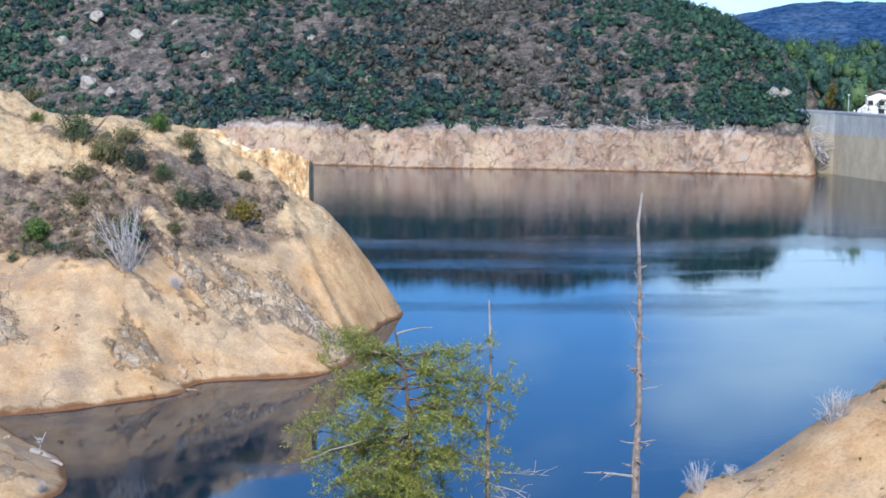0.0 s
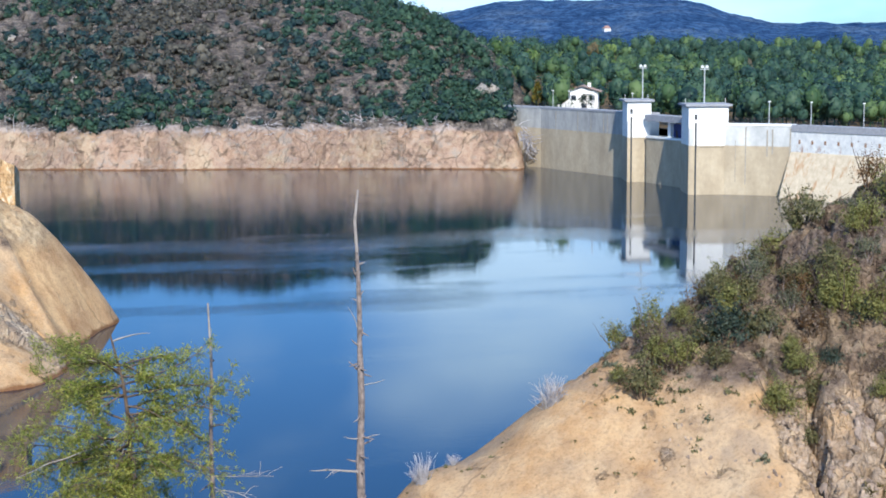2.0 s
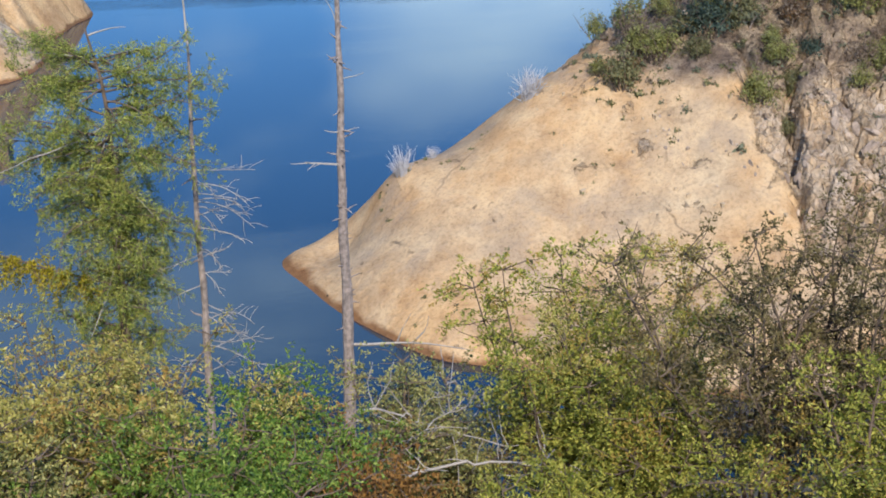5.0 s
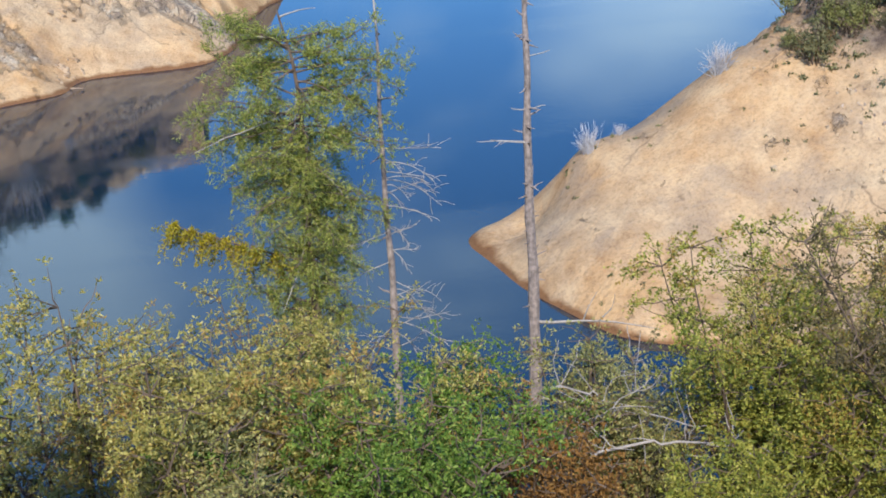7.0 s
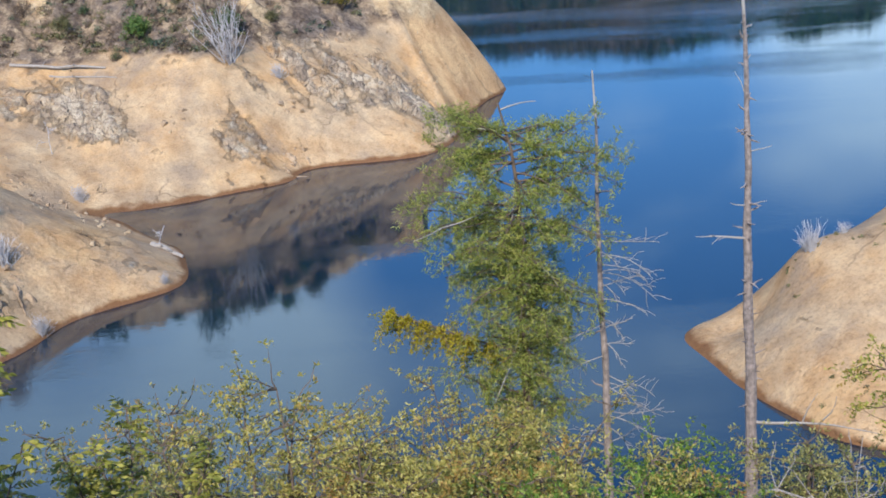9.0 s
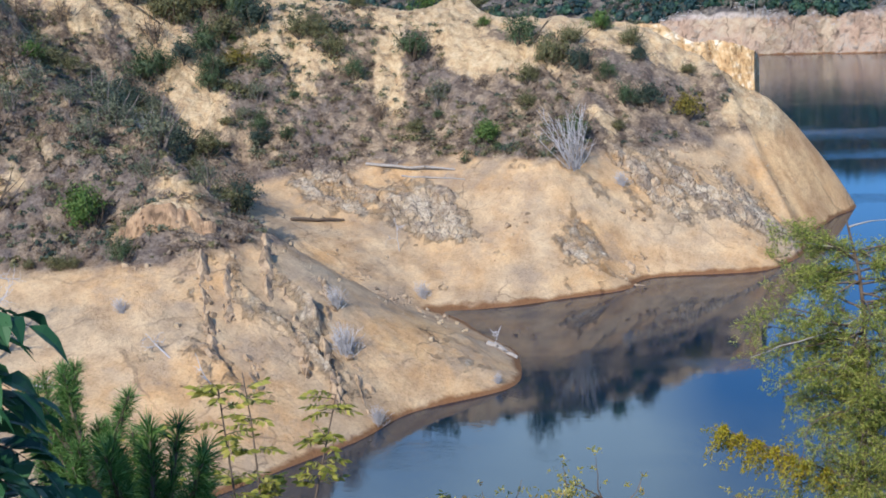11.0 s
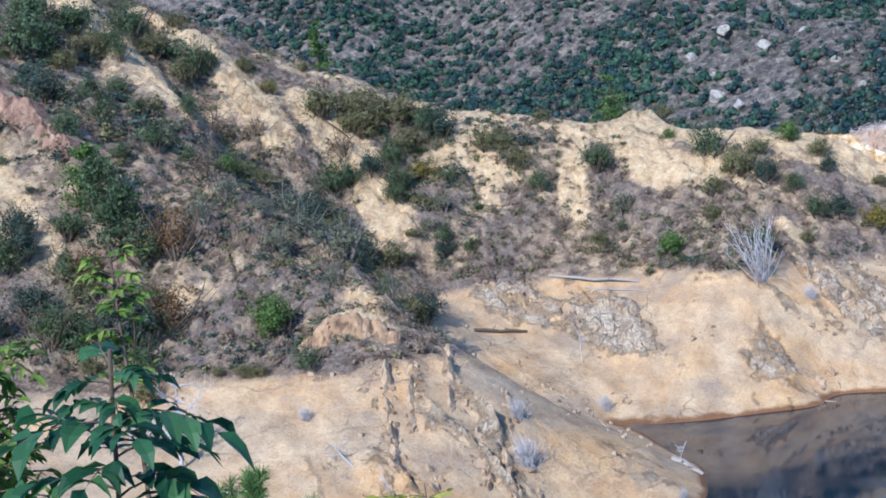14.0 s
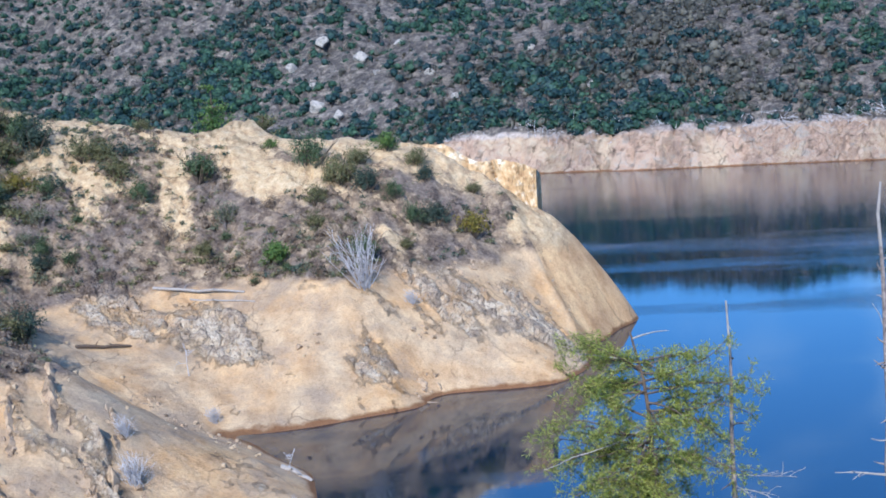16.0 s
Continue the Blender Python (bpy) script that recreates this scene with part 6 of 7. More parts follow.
def craggy_face(label, line, top, foot, deep, material, seed, columns=96, drop=0.8, bold=0.8):
    """A broken rock face along a line in plan: one slab with a jointed front, a ragged rim and a back."""
    n, m = columns, 36
    p = np.array(line, float)
    ln = np.r_[0, np.cumsum(np.hypot(*np.diff(p, axis=0).T))]
    u, v = np.meshgrid(np.linspace(0, 1, n), np.linspace(0, 1, m))
    x, y = np.interp(u * ln[-1], ln, p[:, 0]), np.interp(u * ln[-1], ln, p[:, 1])
    d = (p[-1] - p[0]) / np.hypot(*(p[-1] - p[0]))
    nx, ny = d[1], -d[0]
    w = u * ln[-1]
    low = left_height(x + nx, y + ny) - foot
    rim = top(u, x, y) + 0.9 * fbm(w, u * 0, 3.2, 4, seed)
    z = low + (rim - low) * v
    out = 0.7 * ridged(w + 0.35 * z, z * 0.25, 2.6, 3, seed + 2) + 0.8 * fbm(w + 0.4 * z, z * 0.3, 3.5, 3, seed + 8) + 0.5 * np.round(3 * value_noise(w / 1.1 + 0.25 * z, z / 4.0, seed + 4)) / 3 + 0.45 * facets(w + 0.3 * z, z * 0.32, 2.3, seed + 5) + 0.18 * fbm(w, z * 0.6, 0.9, 3, seed + 6)
    f = 0.5 * bold / 0.8 + out * bold - 1.1 * bold / 0.8 * v ** 2
    xf, yf, xb, yb = x + nx * f, y + ny * f, x - nx * deep, y - ny * deep
    s = Shape()
    idx = np.arange(n * m).reshape(m, n)
    s.add(np.stack([xf, yf, z], -1).reshape(-1, 3), np.stack([idx[:-1, :-1], idx[:-1, 1:], idx[1:, 1:], idx[1:, :-1]], -1).reshape(-1, 4).tolist())
    s.add(np.concatenate([np.stack([xf[-1], yf[-1], z[-1]], -1), np.stack([xb[-1], yb[-1], z[-1] - drop], -1)]), [(i, i + 1, n + i + 1, n + i) for i in range(n - 1)])
    for k in (0, -1):
        s.add(np.concatenate([np.stack([xf[:, k], yf[:, k], z[:, k]], -1), np.stack([xb[:, k], yb[:, k], z[:, k] - drop * v[:, k]], -1)]), [(i, m + i, m + i + 1, i + 1) for i in range(m - 1)])
    return tagged(new("cliff_outcrop", s.mesh("cliff_outcrop", material)), label, "rock")


craggy_face("pale cream and white broken rock face on the ridge end", [(-27.0, 157.4), (-14.2, 156.4)], lambda u, x, y: 20.6 - 3.9 * u, 1.2, 2.4, WHITE_ROCK, 61)
RED_ROCK = rock_material("red_rock", srgb(92, 70, 60), srgb(140, 110, 92), srgb(176, 148, 126))
craggy_face("dark reddish brown broken crag on the upper slope", [(-94.5, 106.5), (-88, 103.8), (-83.3, 102.2), (-79, 100.0)], lambda u, x, y: left_height(x, y) + 1.6 - 1.0 * u, 1.6, 2.0, RED_ROCK, 71)
craggy_face("orange brown undercut bank above the old waterline", [(-52.0, 88.4), (-48.5, 89.6), (-45.2, 91.0)], lambda u, x, y: left_height(x - 0.5, y + 1.2) + 0.5 - 0.6 * np.abs(2 * u - 1.2), 0.8, 1.6, OCHRE_ROCK, 81, 64)


def angular_block(rng):
    """A broken block of unit size with flat faces and blunt edges."""
    bm = bmesh.new()
    bmesh.ops.create_icosphere(bm, subdivisions=2, radius=1.0)
    planes = [(q, rng.uniform(0.34, 0.62)) for q in unit(rng, 9)]
    for v in bm.verts:
        p = np.array(v.co)
        for nrm, d in planes:
            over = p @ nrm - d
            if over > 0:
                p = p - nrm * over * 0.97
        v.co = Vector(p)
    verts, faces = np.array([tuple(v.co) for v in bm.verts]), [tuple(v.index for v in f.verts) for f in bm.faces]
    bm.free()
    return verts, faces


def block_meshes(material, seed, count=10):
    rng = np.random.default_rng(seed)
    out = []
    for _ in range(count):
        s = Shape()
        s.add(*angular_block(rng))
        out.append(s.mesh("block", material))
    return out


def rock_rib(line, per_metre, size, height, meshes, seed, label, spread=0.24, tall=1.5):
    """Jointed blocks that stand out of the bank along a rib; each block is a part."""
    rng = np.random.default_rng(seed)
    ob = thing("rock_outcrop", label, "rock", "rock outcrops")
    p = np.array(line, float)
    ln = np.r_[0, np.cumsum(np.hypot(*np.diff(p, axis=0).T))]
    for _ in range(max(4, int(per_metre * ln[-1]))):
        w = rng.uniform(0, ln[-1])
        x, y = np.interp(w, ln, p[:, 0]) + rng.normal() * spread, np.interp(w, ln, p[:, 1]) + rng.normal() * spread
        k = size * rng.uniform(0.45, 1.25)
        z = float(height(np.array([x]), np.array([y]))[0])
        b = new("block", meshes[rng.integers(0, len(meshes))])
        b.parent = ob
        b.matrix_basis = pose(x, y, z - 0.22 * k, rng.uniform(-25, 25), rng.uniform(-25, 25), 35 + rng.uniform(-40, 40)) @ Matrix.Diagonal((k * rng.uniform(0.5, 0.8), k * rng.uniform(0.8, 1.5), k * rng.uniform(0.7, tall), 1))


for _i, (_line, _top) in enumerate((
        ([(-40.0, 78.4), (-41.8, 81.9), (-43.0, 84.5), (-44.4, 87.1)], 0.75), ([(-41.0, 83.0), (-41.8, 85.1), (-42.6, 87.5)], 0.5), ([(-39.6, 86.2), (-40.9, 89.4), (-42.6, 93.4)], 0.6),
        ([(-35.2, 81.6), (-36.5, 83.9), (-38.0, 86.4)], 0.9), ([(-36.0, 88.0), (-36.8, 89.8), (-38.0, 92.0)], 0.7), ([(-32.9, 80.9), (-34.3, 83.0), (-35.4, 85.2)], 0.75), ([(-37.2, 78.4), (-38.2, 80.4), (-39.2, 82.2)], 0.6), ([(-31.4, 82.2), (-33.0, 84.4)], 0.5))):
    craggy_face("jagged grey brown rib of rock on the bare spur", _line, lambda u, x, y, k=_top: left_height(x, y) + 0.75 * k * (0.5 + 1.2 * fbm(x, y, 1.3, 3, 77)), 0.6, 0.7, SPUR_ROCK, 90 + 10 * _i, 72, 1.3, 0.35)
SPUR_BLOCKS = block_meshes(SPUR_ROCK, 3)
RIB_LABEL = "grey brown rib of jointed blocks on the bare spur"
for _i, (_line, _n, _k) in enumerate((
        ([(-44.4, 87.1), (-43.0, 84.5), (-41.8, 81.9), (-40.2, 78.7)], 5.0, 0.62), ([(-42.5, 87.3), (-41.8, 85.1), (-41.1, 83.2)], 4.0, 0.5), ([(-42.6, 93.4), (-40.9, 89.4), (-39.8, 86.8)], 4.0, 0.6),
        ([(-37.8, 86.0), (-36.5, 83.9), (-35.2, 81.8)], 5.0, 0.58), ([(-37.9, 91.8), (-36.8, 89.8), (-36.1, 88.2)], 4.0, 0.62), ([(-38.9, 81.5), (-38.2, 80.4), (-37.2, 78.6)], 5.0, 0.6),
        ([(-35.5, 83.0), (-34.3, 83.1), (-33.2, 81.2)], 5.0, 0.75), ([(-49.8, 86.6), (-48.6, 84.9)], 5.0, 0.55), ([(-39.5, 88.2), (-38.7, 85.6)], 4.0, 0.5), ([(-34.6, 87.0), (-33.0, 84.2), (-31.6, 82.4)], 3.0, 0.5))):
    rock_rib(_line, _n * 0.7, _k * 0.7, left_height, SPUR_BLOCKS, 40 + _i, RIB_LABEL)
for _i, (_line, _n, _k) in enumerate((
        ([(-22.9, 121.0), (-22.2, 124.5), (-22.5, 129.5)], 2.4, 0.5), ([(-21.5, 138.5), (-20.0, 143.0)], 2.0, 0.6), ([(-18.5, 140.5), (-14.5, 141.5)], 2.0, 0.6), ([(-14.5, 130.5), (-11.8, 133.6)], 2.0, 0.45),
        ([(-31.5, 121.4), (-32.5, 125.0)], 1.6, 0.5), ([(-54.5, 127.0), (-50.5, 128.0), (-46.5, 127.2)], 2.4, 0.55), ([(-57.5, 121.5), (-54.0, 119.0)], 2.4, 0.6), ([(-45.5, 113.0), (-39.5, 111.0), (-34.0, 107.5)], 2.6, 0.4))):
    rock_rib(_line, _n, _k, left_height, SPUR_BLOCKS, 60 + _i, "tan jointed rock breaking through the bare bank", 0.7, 0.8)
KNOLL_BLOCKS = block_meshes(KNOLL_ROCK, 5)
for _i, (_line, _n, _k) in enumerate((
        ([(31.8, 64.8), (32.6, 67.4), (33.2, 69.4)], 4.0, 0.42), ([(33.4, 64.4), (34.4, 66.8), (35.0, 68.6)], 5.0, 0.5), ([(35.6, 64.2), (36.6, 67.0)], 4.0, 0.5), ([(37.8, 64.0), (38.8, 67.0), (39.6, 69.0)], 4.0, 0.55),
        ([(25.8, 72.0), (26.8, 70.2), (28.2, 68.0)], 2.6, 0.22), ([(29.5, 68.5), (30.4, 66.0)], 3.0, 0.26), ([(28.4, 76.2), (29.6, 75.6)], 4.0, 0.5))):
    rock_rib(_line, _n * 1.3, _k * 0.68, right_height, KNOLL_BLOCKS, 80 + _i, "grey pink jointed blocks on the steep face of the knoll", 0.5, 1.6)


def far_rocks():
    for i, (x, y, s) in enumerate(((-20, 402, 4.0), (83, 371, 6.0), (86, 374, 5.0), (60, 366, 2.6), (-104, 433, 6.0), (-95, 458, 6.5), (-108, 446, 4.0), (-88, 448, 3.5), (-118, 462, 5.0), (-84, 470, 4.0), (-96, 425, 5.0), (-70, 440, 4.0), (-60, 420, 3.0), (30, 420, 3.0), (-110, 470, 6.0), (-40, 450, 3.5))):
        rng = np.random.default_rng(70 + i)
        z = float(far_height(np.array([x]), np.array([y]))[0])
        sh = Shape()
        v, f = boulder(rng, s, (0.9, 0.8, 0.75))
        sh.add(v * 0.55 + (x, y, z + s * 0.12), f)
        tagged(new("boulder", sh.mesh("boulder", HILL_ROCK)), "pale grey boulder among scrub on the hill", "rock", "boulders on the hill")


far_rocks()


def far_deadwood():
    """Grey sticks and drowned branches along the old waterline of the far cliff."""
    rng = np.random.default_rng(31)
    s = Shape()
    for i in range(900):
        x = rng.uniform(-60, 88)
        if fbm(np.array([x]), np.array([0.0]), 16, 3, 411)[0] < rng.uniform(-0.5, 0.5):
            continue
        y = float(np.interp(x, far_line_x, far_line_y)) + rng.normal(11.5, 1.5)
        z = float(far_height(np.array([x]), np.array([y]))[0])
        s.tube(wander((x, y, z + 0.1), (rng.normal(), -0.3, rng.normal() * 0.25 + 0.1), rng.uniform(1.0, 3.4), 3, rng, 0.25), (0.10, 0.08, 0.06, 0.03), 3)
    tagged(new("driftwood", s.mesh("driftwood", BLEACHED)), "grey drowned branches strewn along the cliff top", "driftwood", kind="stuff")
    heap = Shape()
    for i in range(120):
        f = rng.uniform()
        x, y = 86.5 + 5.5 * f + rng.normal() * 0.6, 344.5 + 5.0 * f + rng.normal() * 0.6
        z = 9.5 - 9.0 * f + rng.normal() * 0.7
        heap.tube(wander((x, y, max(z, 0.1)), (0.6 + 0.5 * rng.normal(), 0.3 * rng.normal(), -0.7 + 0.5 * rng.normal()), rng.uniform(1.5, 4.0), 3, rng, 0.2), (0.12, 0.10, 0.07, 0.03), 3)
    tagged(new("brushwood_heap", heap.mesh("brushwood_heap", BLEACHED)), "heap of grey dead branches against the dam corner", "driftwood", kind="stuff")


far_deadwood()
for _i, (_x, _y, _h) in enumerate(((-34.5, 384, 5.0), (-32.5, 382.6, 3.6), (-31.0, 382.0, 4.2), (-29.0, 381.0, 3.0), (-36.5, 384.6, 4.0), (66.0, 357.5, 3.2), (68.2, 357.0, 3.0))):
    dead_tree(_x, _y, far_height, _h, 60 + _i, (0.05, 0, 1), "thin bleached dead tree above the far cliff", limbs=6, radius=0.022)

# ---- the near slope: larch, dead trunks and shrubs ----
def ground_near(x, y):
    return float(near_height(np.array([x]), np.array([y]))[0])


NEEDLE = leaf_material("larch_needles", srgb(88, 106, 44), srgb(148, 154, 70), srgb(200, 192, 104))
NEEDLE_YELLOW = leaf_material("larch_needles_yellow", srgb(120, 116, 28), srgb(168, 152, 42), srgb(196, 172, 62))
SHRUB_YELLOW = leaf_material("shrub_leaf_yellow", srgb(116, 118, 56), srgb(174, 164, 86), srgb(214, 198, 122), rust=srgb(176, 130, 70))
SHRUB_GREEN = leaf_material("shrub_leaf_green", srgb(94, 106, 44), srgb(150, 154, 66), srgb(200, 192, 96), rust=srgb(158, 120, 62))
SHRUB_OLIVE = leaf_material("shrub_leaf_olive", srgb(104, 110, 46), srgb(156, 152, 68), srgb(200, 186, 96))
SHRUB_FRESH = leaf_material("shrub_leaf_fresh", srgb(66, 94, 36), srgb(112, 140, 56), srgb(160, 172, 84))
SHRUB_DULL = leaf_material("shrub_leaf_dull", srgb(104, 110, 64), srgb(154, 152, 90), srgb(196, 186, 120), rust=srgb(154, 118, 76))
SHRUB_BROWN = leaf_material("shrub_leaf_brown", srgb(82, 72, 46), srgb(116, 103, 66), srgb(148, 133, 90))
SHRUB_RUST = leaf_material("shrub_leaf_rust", srgb(104, 74, 40), srgb(146, 104, 54), srgb(178, 138, 78))
SHRUB_DEEP = leaf_material("shrub_leaf_deep", srgb(28, 62, 44), srgb(48, 92, 58), srgb(84, 124, 78), 0.4)
PINE_NEEDLE = leaf_material("pine_needles", srgb(50, 84, 36), srgb(86, 122, 58), srgb(132, 158, 92))


def larch(x, y, top, seed):
    """A thin larch with irregular branches, drooping needle sprays and some dead wood."""
    rng = np.random.default_rng(seed)
    z0 = ground_near(x, y) - 0.3
    ob = thing("larch_tree", "thin larch with yellowing green needles and dead branches", "tree", "", (x, y, z0))
    high = top - z0
    t = Shape()
    hs = np.linspace(0, high, 14)
    trunk = np.c_[0.05 * np.sin(hs * 0.9) - 0.17 * np.clip(hs - high + 1.3, 0, None) ** 1.5, 0.05 * np.cos(hs * 1.3), hs]
    t.tube(trunk, np.linspace(0.12, 0.012, 14), 8)
    part("trunk", t, BARK, ob, "dark grey bark")
    crown, yellow = Shape(), Shape()
    for i in range(116):
        below = rng.uniform(0.35, 1.75) if i < 42 else rng.uniform(1.5, 4.8)
        h = high - below
        ln = rng.uniform(0.75, 1.55) * min(1.0, 0.42 + 0.7 * below) if i < 42 else rng.uniform(0.45, 1.35)
        a = rng.uniform(-0.8, 0.8) + (math.pi if rng.uniform() < 0.5 else 0.0) if i < 32 else rng.uniform(0, 6.28)
        p0 = (np.interp(h, hs, trunk[:, 0]), np.interp(h, hs, trunk[:, 1]), h)
        br = wander(p0, (math.cos(a), math.sin(a), rng.uniform(-0.05, 0.45)), ln, 7, rng, 0.16, 0.05)
        b = Shape()
        b.tube(br, np.linspace(0.015, 0.004, 8), 4)
        hang = 0.24 if below > 1.2 else 0.07
        for j in range(2, 8):
            for _ in range(3):
                tw = wander(br[j], unit(rng, 1)[0] * (1, 1, 0.6) + (0, 0, 0.1), rng.uniform(0.12, 0.30) * (1.5 if below > 1.4 else 1.0), 4, rng, 0.25, hang)
                b.tube(tw, (0.004, 0.0035, 0.003, 0.0025, 0.002), 3)
                for q in tw[1:]:
                    k = 10
                    crown.leaves(q + rng.normal(size=(k, 3)) * 0.020, unit(rng, k) * 0.8 + (tw[-1] - tw[0]) * 2.5, rng.uniform(0.05, 0.085, k), rng.uniform(0.008, 0.013, k), rng)
        part("branch", b, BARK, ob)
    part("foliage", crown, NEEDLE, ob, "yellowish green larch needles")
    # one long yellow spray
    br = wander((-0.05, 0, high - 3.5), (-1.0, -0.15, 0.32), 1.9, 8, rng, 0.06)
    b = Shape()
    b.tube(br, np.linspace(0.02, 0.006, 9), 5)
    for j in range(2, 9):
        for _ in range(13):
            tw = wander(br[j], (rng.normal() * 0.5 - 0.4, rng.normal() * 0.6, -0.5 + rng.normal() * 0.4), rng.uniform(0.2, 0.5), 5, rng, 0.15, 0.05)
            b.tube(tw, np.linspace(0.005, 0.002, 6), 3)
            for q in tw:
                k = 8
                yellow.leaves(q + rng.normal(size=(k, 3)) * 0.022, unit(rng, k) + (-0.2, 0, -0.3), rng.uniform(0.05, 0.085, k), rng.uniform(0.012, 0.024, k), rng)
    part("branch", b, BARK, ob)
    part("foliage", yellow, NEEDLE_YELLOW, ob, "bright yellow larch needles")
    # bleached dead branches
    for h, dx, dy, dz, ln in ((high - 0.42, -1, -0.2, 0.22, 0.85), (high - 0.10, 1, 0, 0.32, 0.5), (high - 1.25, -1, -0.4, -0.32, 1.6), (high - 1.1, -0.6, -0.2, -0.9, 1.4), (high - 2.0, 0.6, -0.5, -0.6, 1.0), (high - 3.0, -0.3, -0.6, -0.8, 1.2)):
        s = Shape()
        s.tube(wander((np.interp(h, hs, trunk[:, 0]), 0, h), (dx, dy, dz), ln, 7, rng, 0.10), np.linspace(0.014, 0.004, 8), 4)
        part("dead_branch", s, DEAD_WOOD, ob, "bleached bare branch")
    return ob


larch(-0.44, 19.0, 24.45, 5)


def snag(x, y, top, radius, seed, label, stubs, crook=0.0, peel=BARK_GREY):
    """A tall dead trunk with broken stubs."""
    rng = np.random.default_rng(seed)
    z0 = ground_near(x, y) - 0.4
    ob = thing("dead_snag_tree", label, "dead tree", "dead trunks on the slope", (x, y, z0))
    high = top - z0
    hs = np.linspace(0, high, 26)
    bend = 0.012 * np.sin(hs * 1.7) + 0.008 * np.sin(hs * 4.1)
    bend = bend + crook * np.exp(-((hs - high + 0.55) / 0.18) ** 2)
    path = np.c_[bend, 0.03 * np.cos(hs), hs]
    rr = radius * (1 - 0.88 * (hs / high) ** 1.15) * (1 + 0.10 * np.sin(hs * 9))
    t = Shape()
    t.tube(path, rr, 9)
    part("trunk", t, peel, ob, "weathered flaking grey brown trunk")
    tip = Shape()
    tip.tube(path[-3:], rr[-3:] * 1.06, 7)
    part("tip", tip, DEAD_WOOD, ob, "bleached bare tip")
    for i in range(stubs):
        f = rng.uniform(0.25, 0.93)
        h = f * high
        a = rng.uniform(0, 6.28)
        ln = rng.uniform(0.10, 0.28)
        s = Shape()
        s.tube(wander((np.interp(h, hs, bend), 0, h), (math.cos(a), math.sin(a), rng.uniform(-0.1, 0.6)), ln, 3, rng, 0.25), (0.018, 0.015, 0.011, 0.004), 5)
        part("branch_stub", s, peel, ob)
    return ob, path


def arm(ob, start, direction, length, radius, seed, droop=0.0, forks=3):
    rng = np.random.default_rng(seed)
    s = Shape()
    p = wander(start, direction, length, 8, rng, 0.08, droop)
    s.tube(p, np.linspace(radius, 0.004, 9), 5)
    for j in range(forks):
        q = p[3 + j]
        s.tube(wander(q, np.array(direction) + rng.normal(size=3) * 0.5, length * 0.3, 4, rng, 0.15, droop), np.linspace(radius * 0.5, 0.003, 5), 4)
    part("dead_branch", s, DEAD_WOOD, ob, "bleached bare branch")


big, _p = snag(2.82, 20.8, 26.05, 0.125, 7, "tall dead trunk with broken branch stubs", 60, crook=-0.05)
_g = ground_near(2.82, 20.8) - 0.4
arm(big, (-0.02, 0, 21.9 - _g), (-1, -0.2, 0.15), 0.75, 0.02, 1, 0.03)
arm(big, (0.05, 0, 19.0 - _g), (1, -0.3, 0.12), 1.9, 0.03, 2, 0.06, 2)
arm(big, (0.05, 0, 17.7 - _g), (1, -0.5, 0.05), 2.2, 0.028, 3, 0.06, 2)
arm(big, (0.05, 0, 17.3 - _g), (0.8, -0.5, -0.3), 1.4, 0.024, 4, 0.05, 1)
arm(big, (0.03, 0, 23.9 - _g), (-0.3, 0, 0.9), 0.5, 0.010, 5, -0.02, 0)
arm(big, (0.03, 0, 23.2 - _g), (1, -0.2, 0.2), 0.35, 0.010, 6, -0.02, 0)
arm(big, (0.03, 0, 22.4 - _g), (1, -0.2, 0.3), 0.25, 0.012, 7, -0.02, 0)
arm(big, (-0.03, 0, 22.4 - _g), (-1, -0.2, 0.2), 0.25, 0.012, 8, -0.02, 0)
thin, _p = snag(0.62, 19.5, 24.72, 0.085, 9, "thin dead trunk beside the larch", 12, crook=0.03)
_g = ground_near(0.62, 19.5) - 0.4
_r = random.Random(4)
for _i in range(30):
    _h = _r.uniform(18.8, 22.5)
    arm(thin, (0.02, 0, _h - _g), (_r.choice((1, 1, 1, -0.5)), _r.uniform(-0.7, 0.5), _r.uniform(-0.5, 0.8)), _r.uniform(0.25, 0.95) * (1.3 if _i % 7 == 0 else 1.0), 0.008, 20 + _i, _r.uniform(-0.05, 0.25), 5)


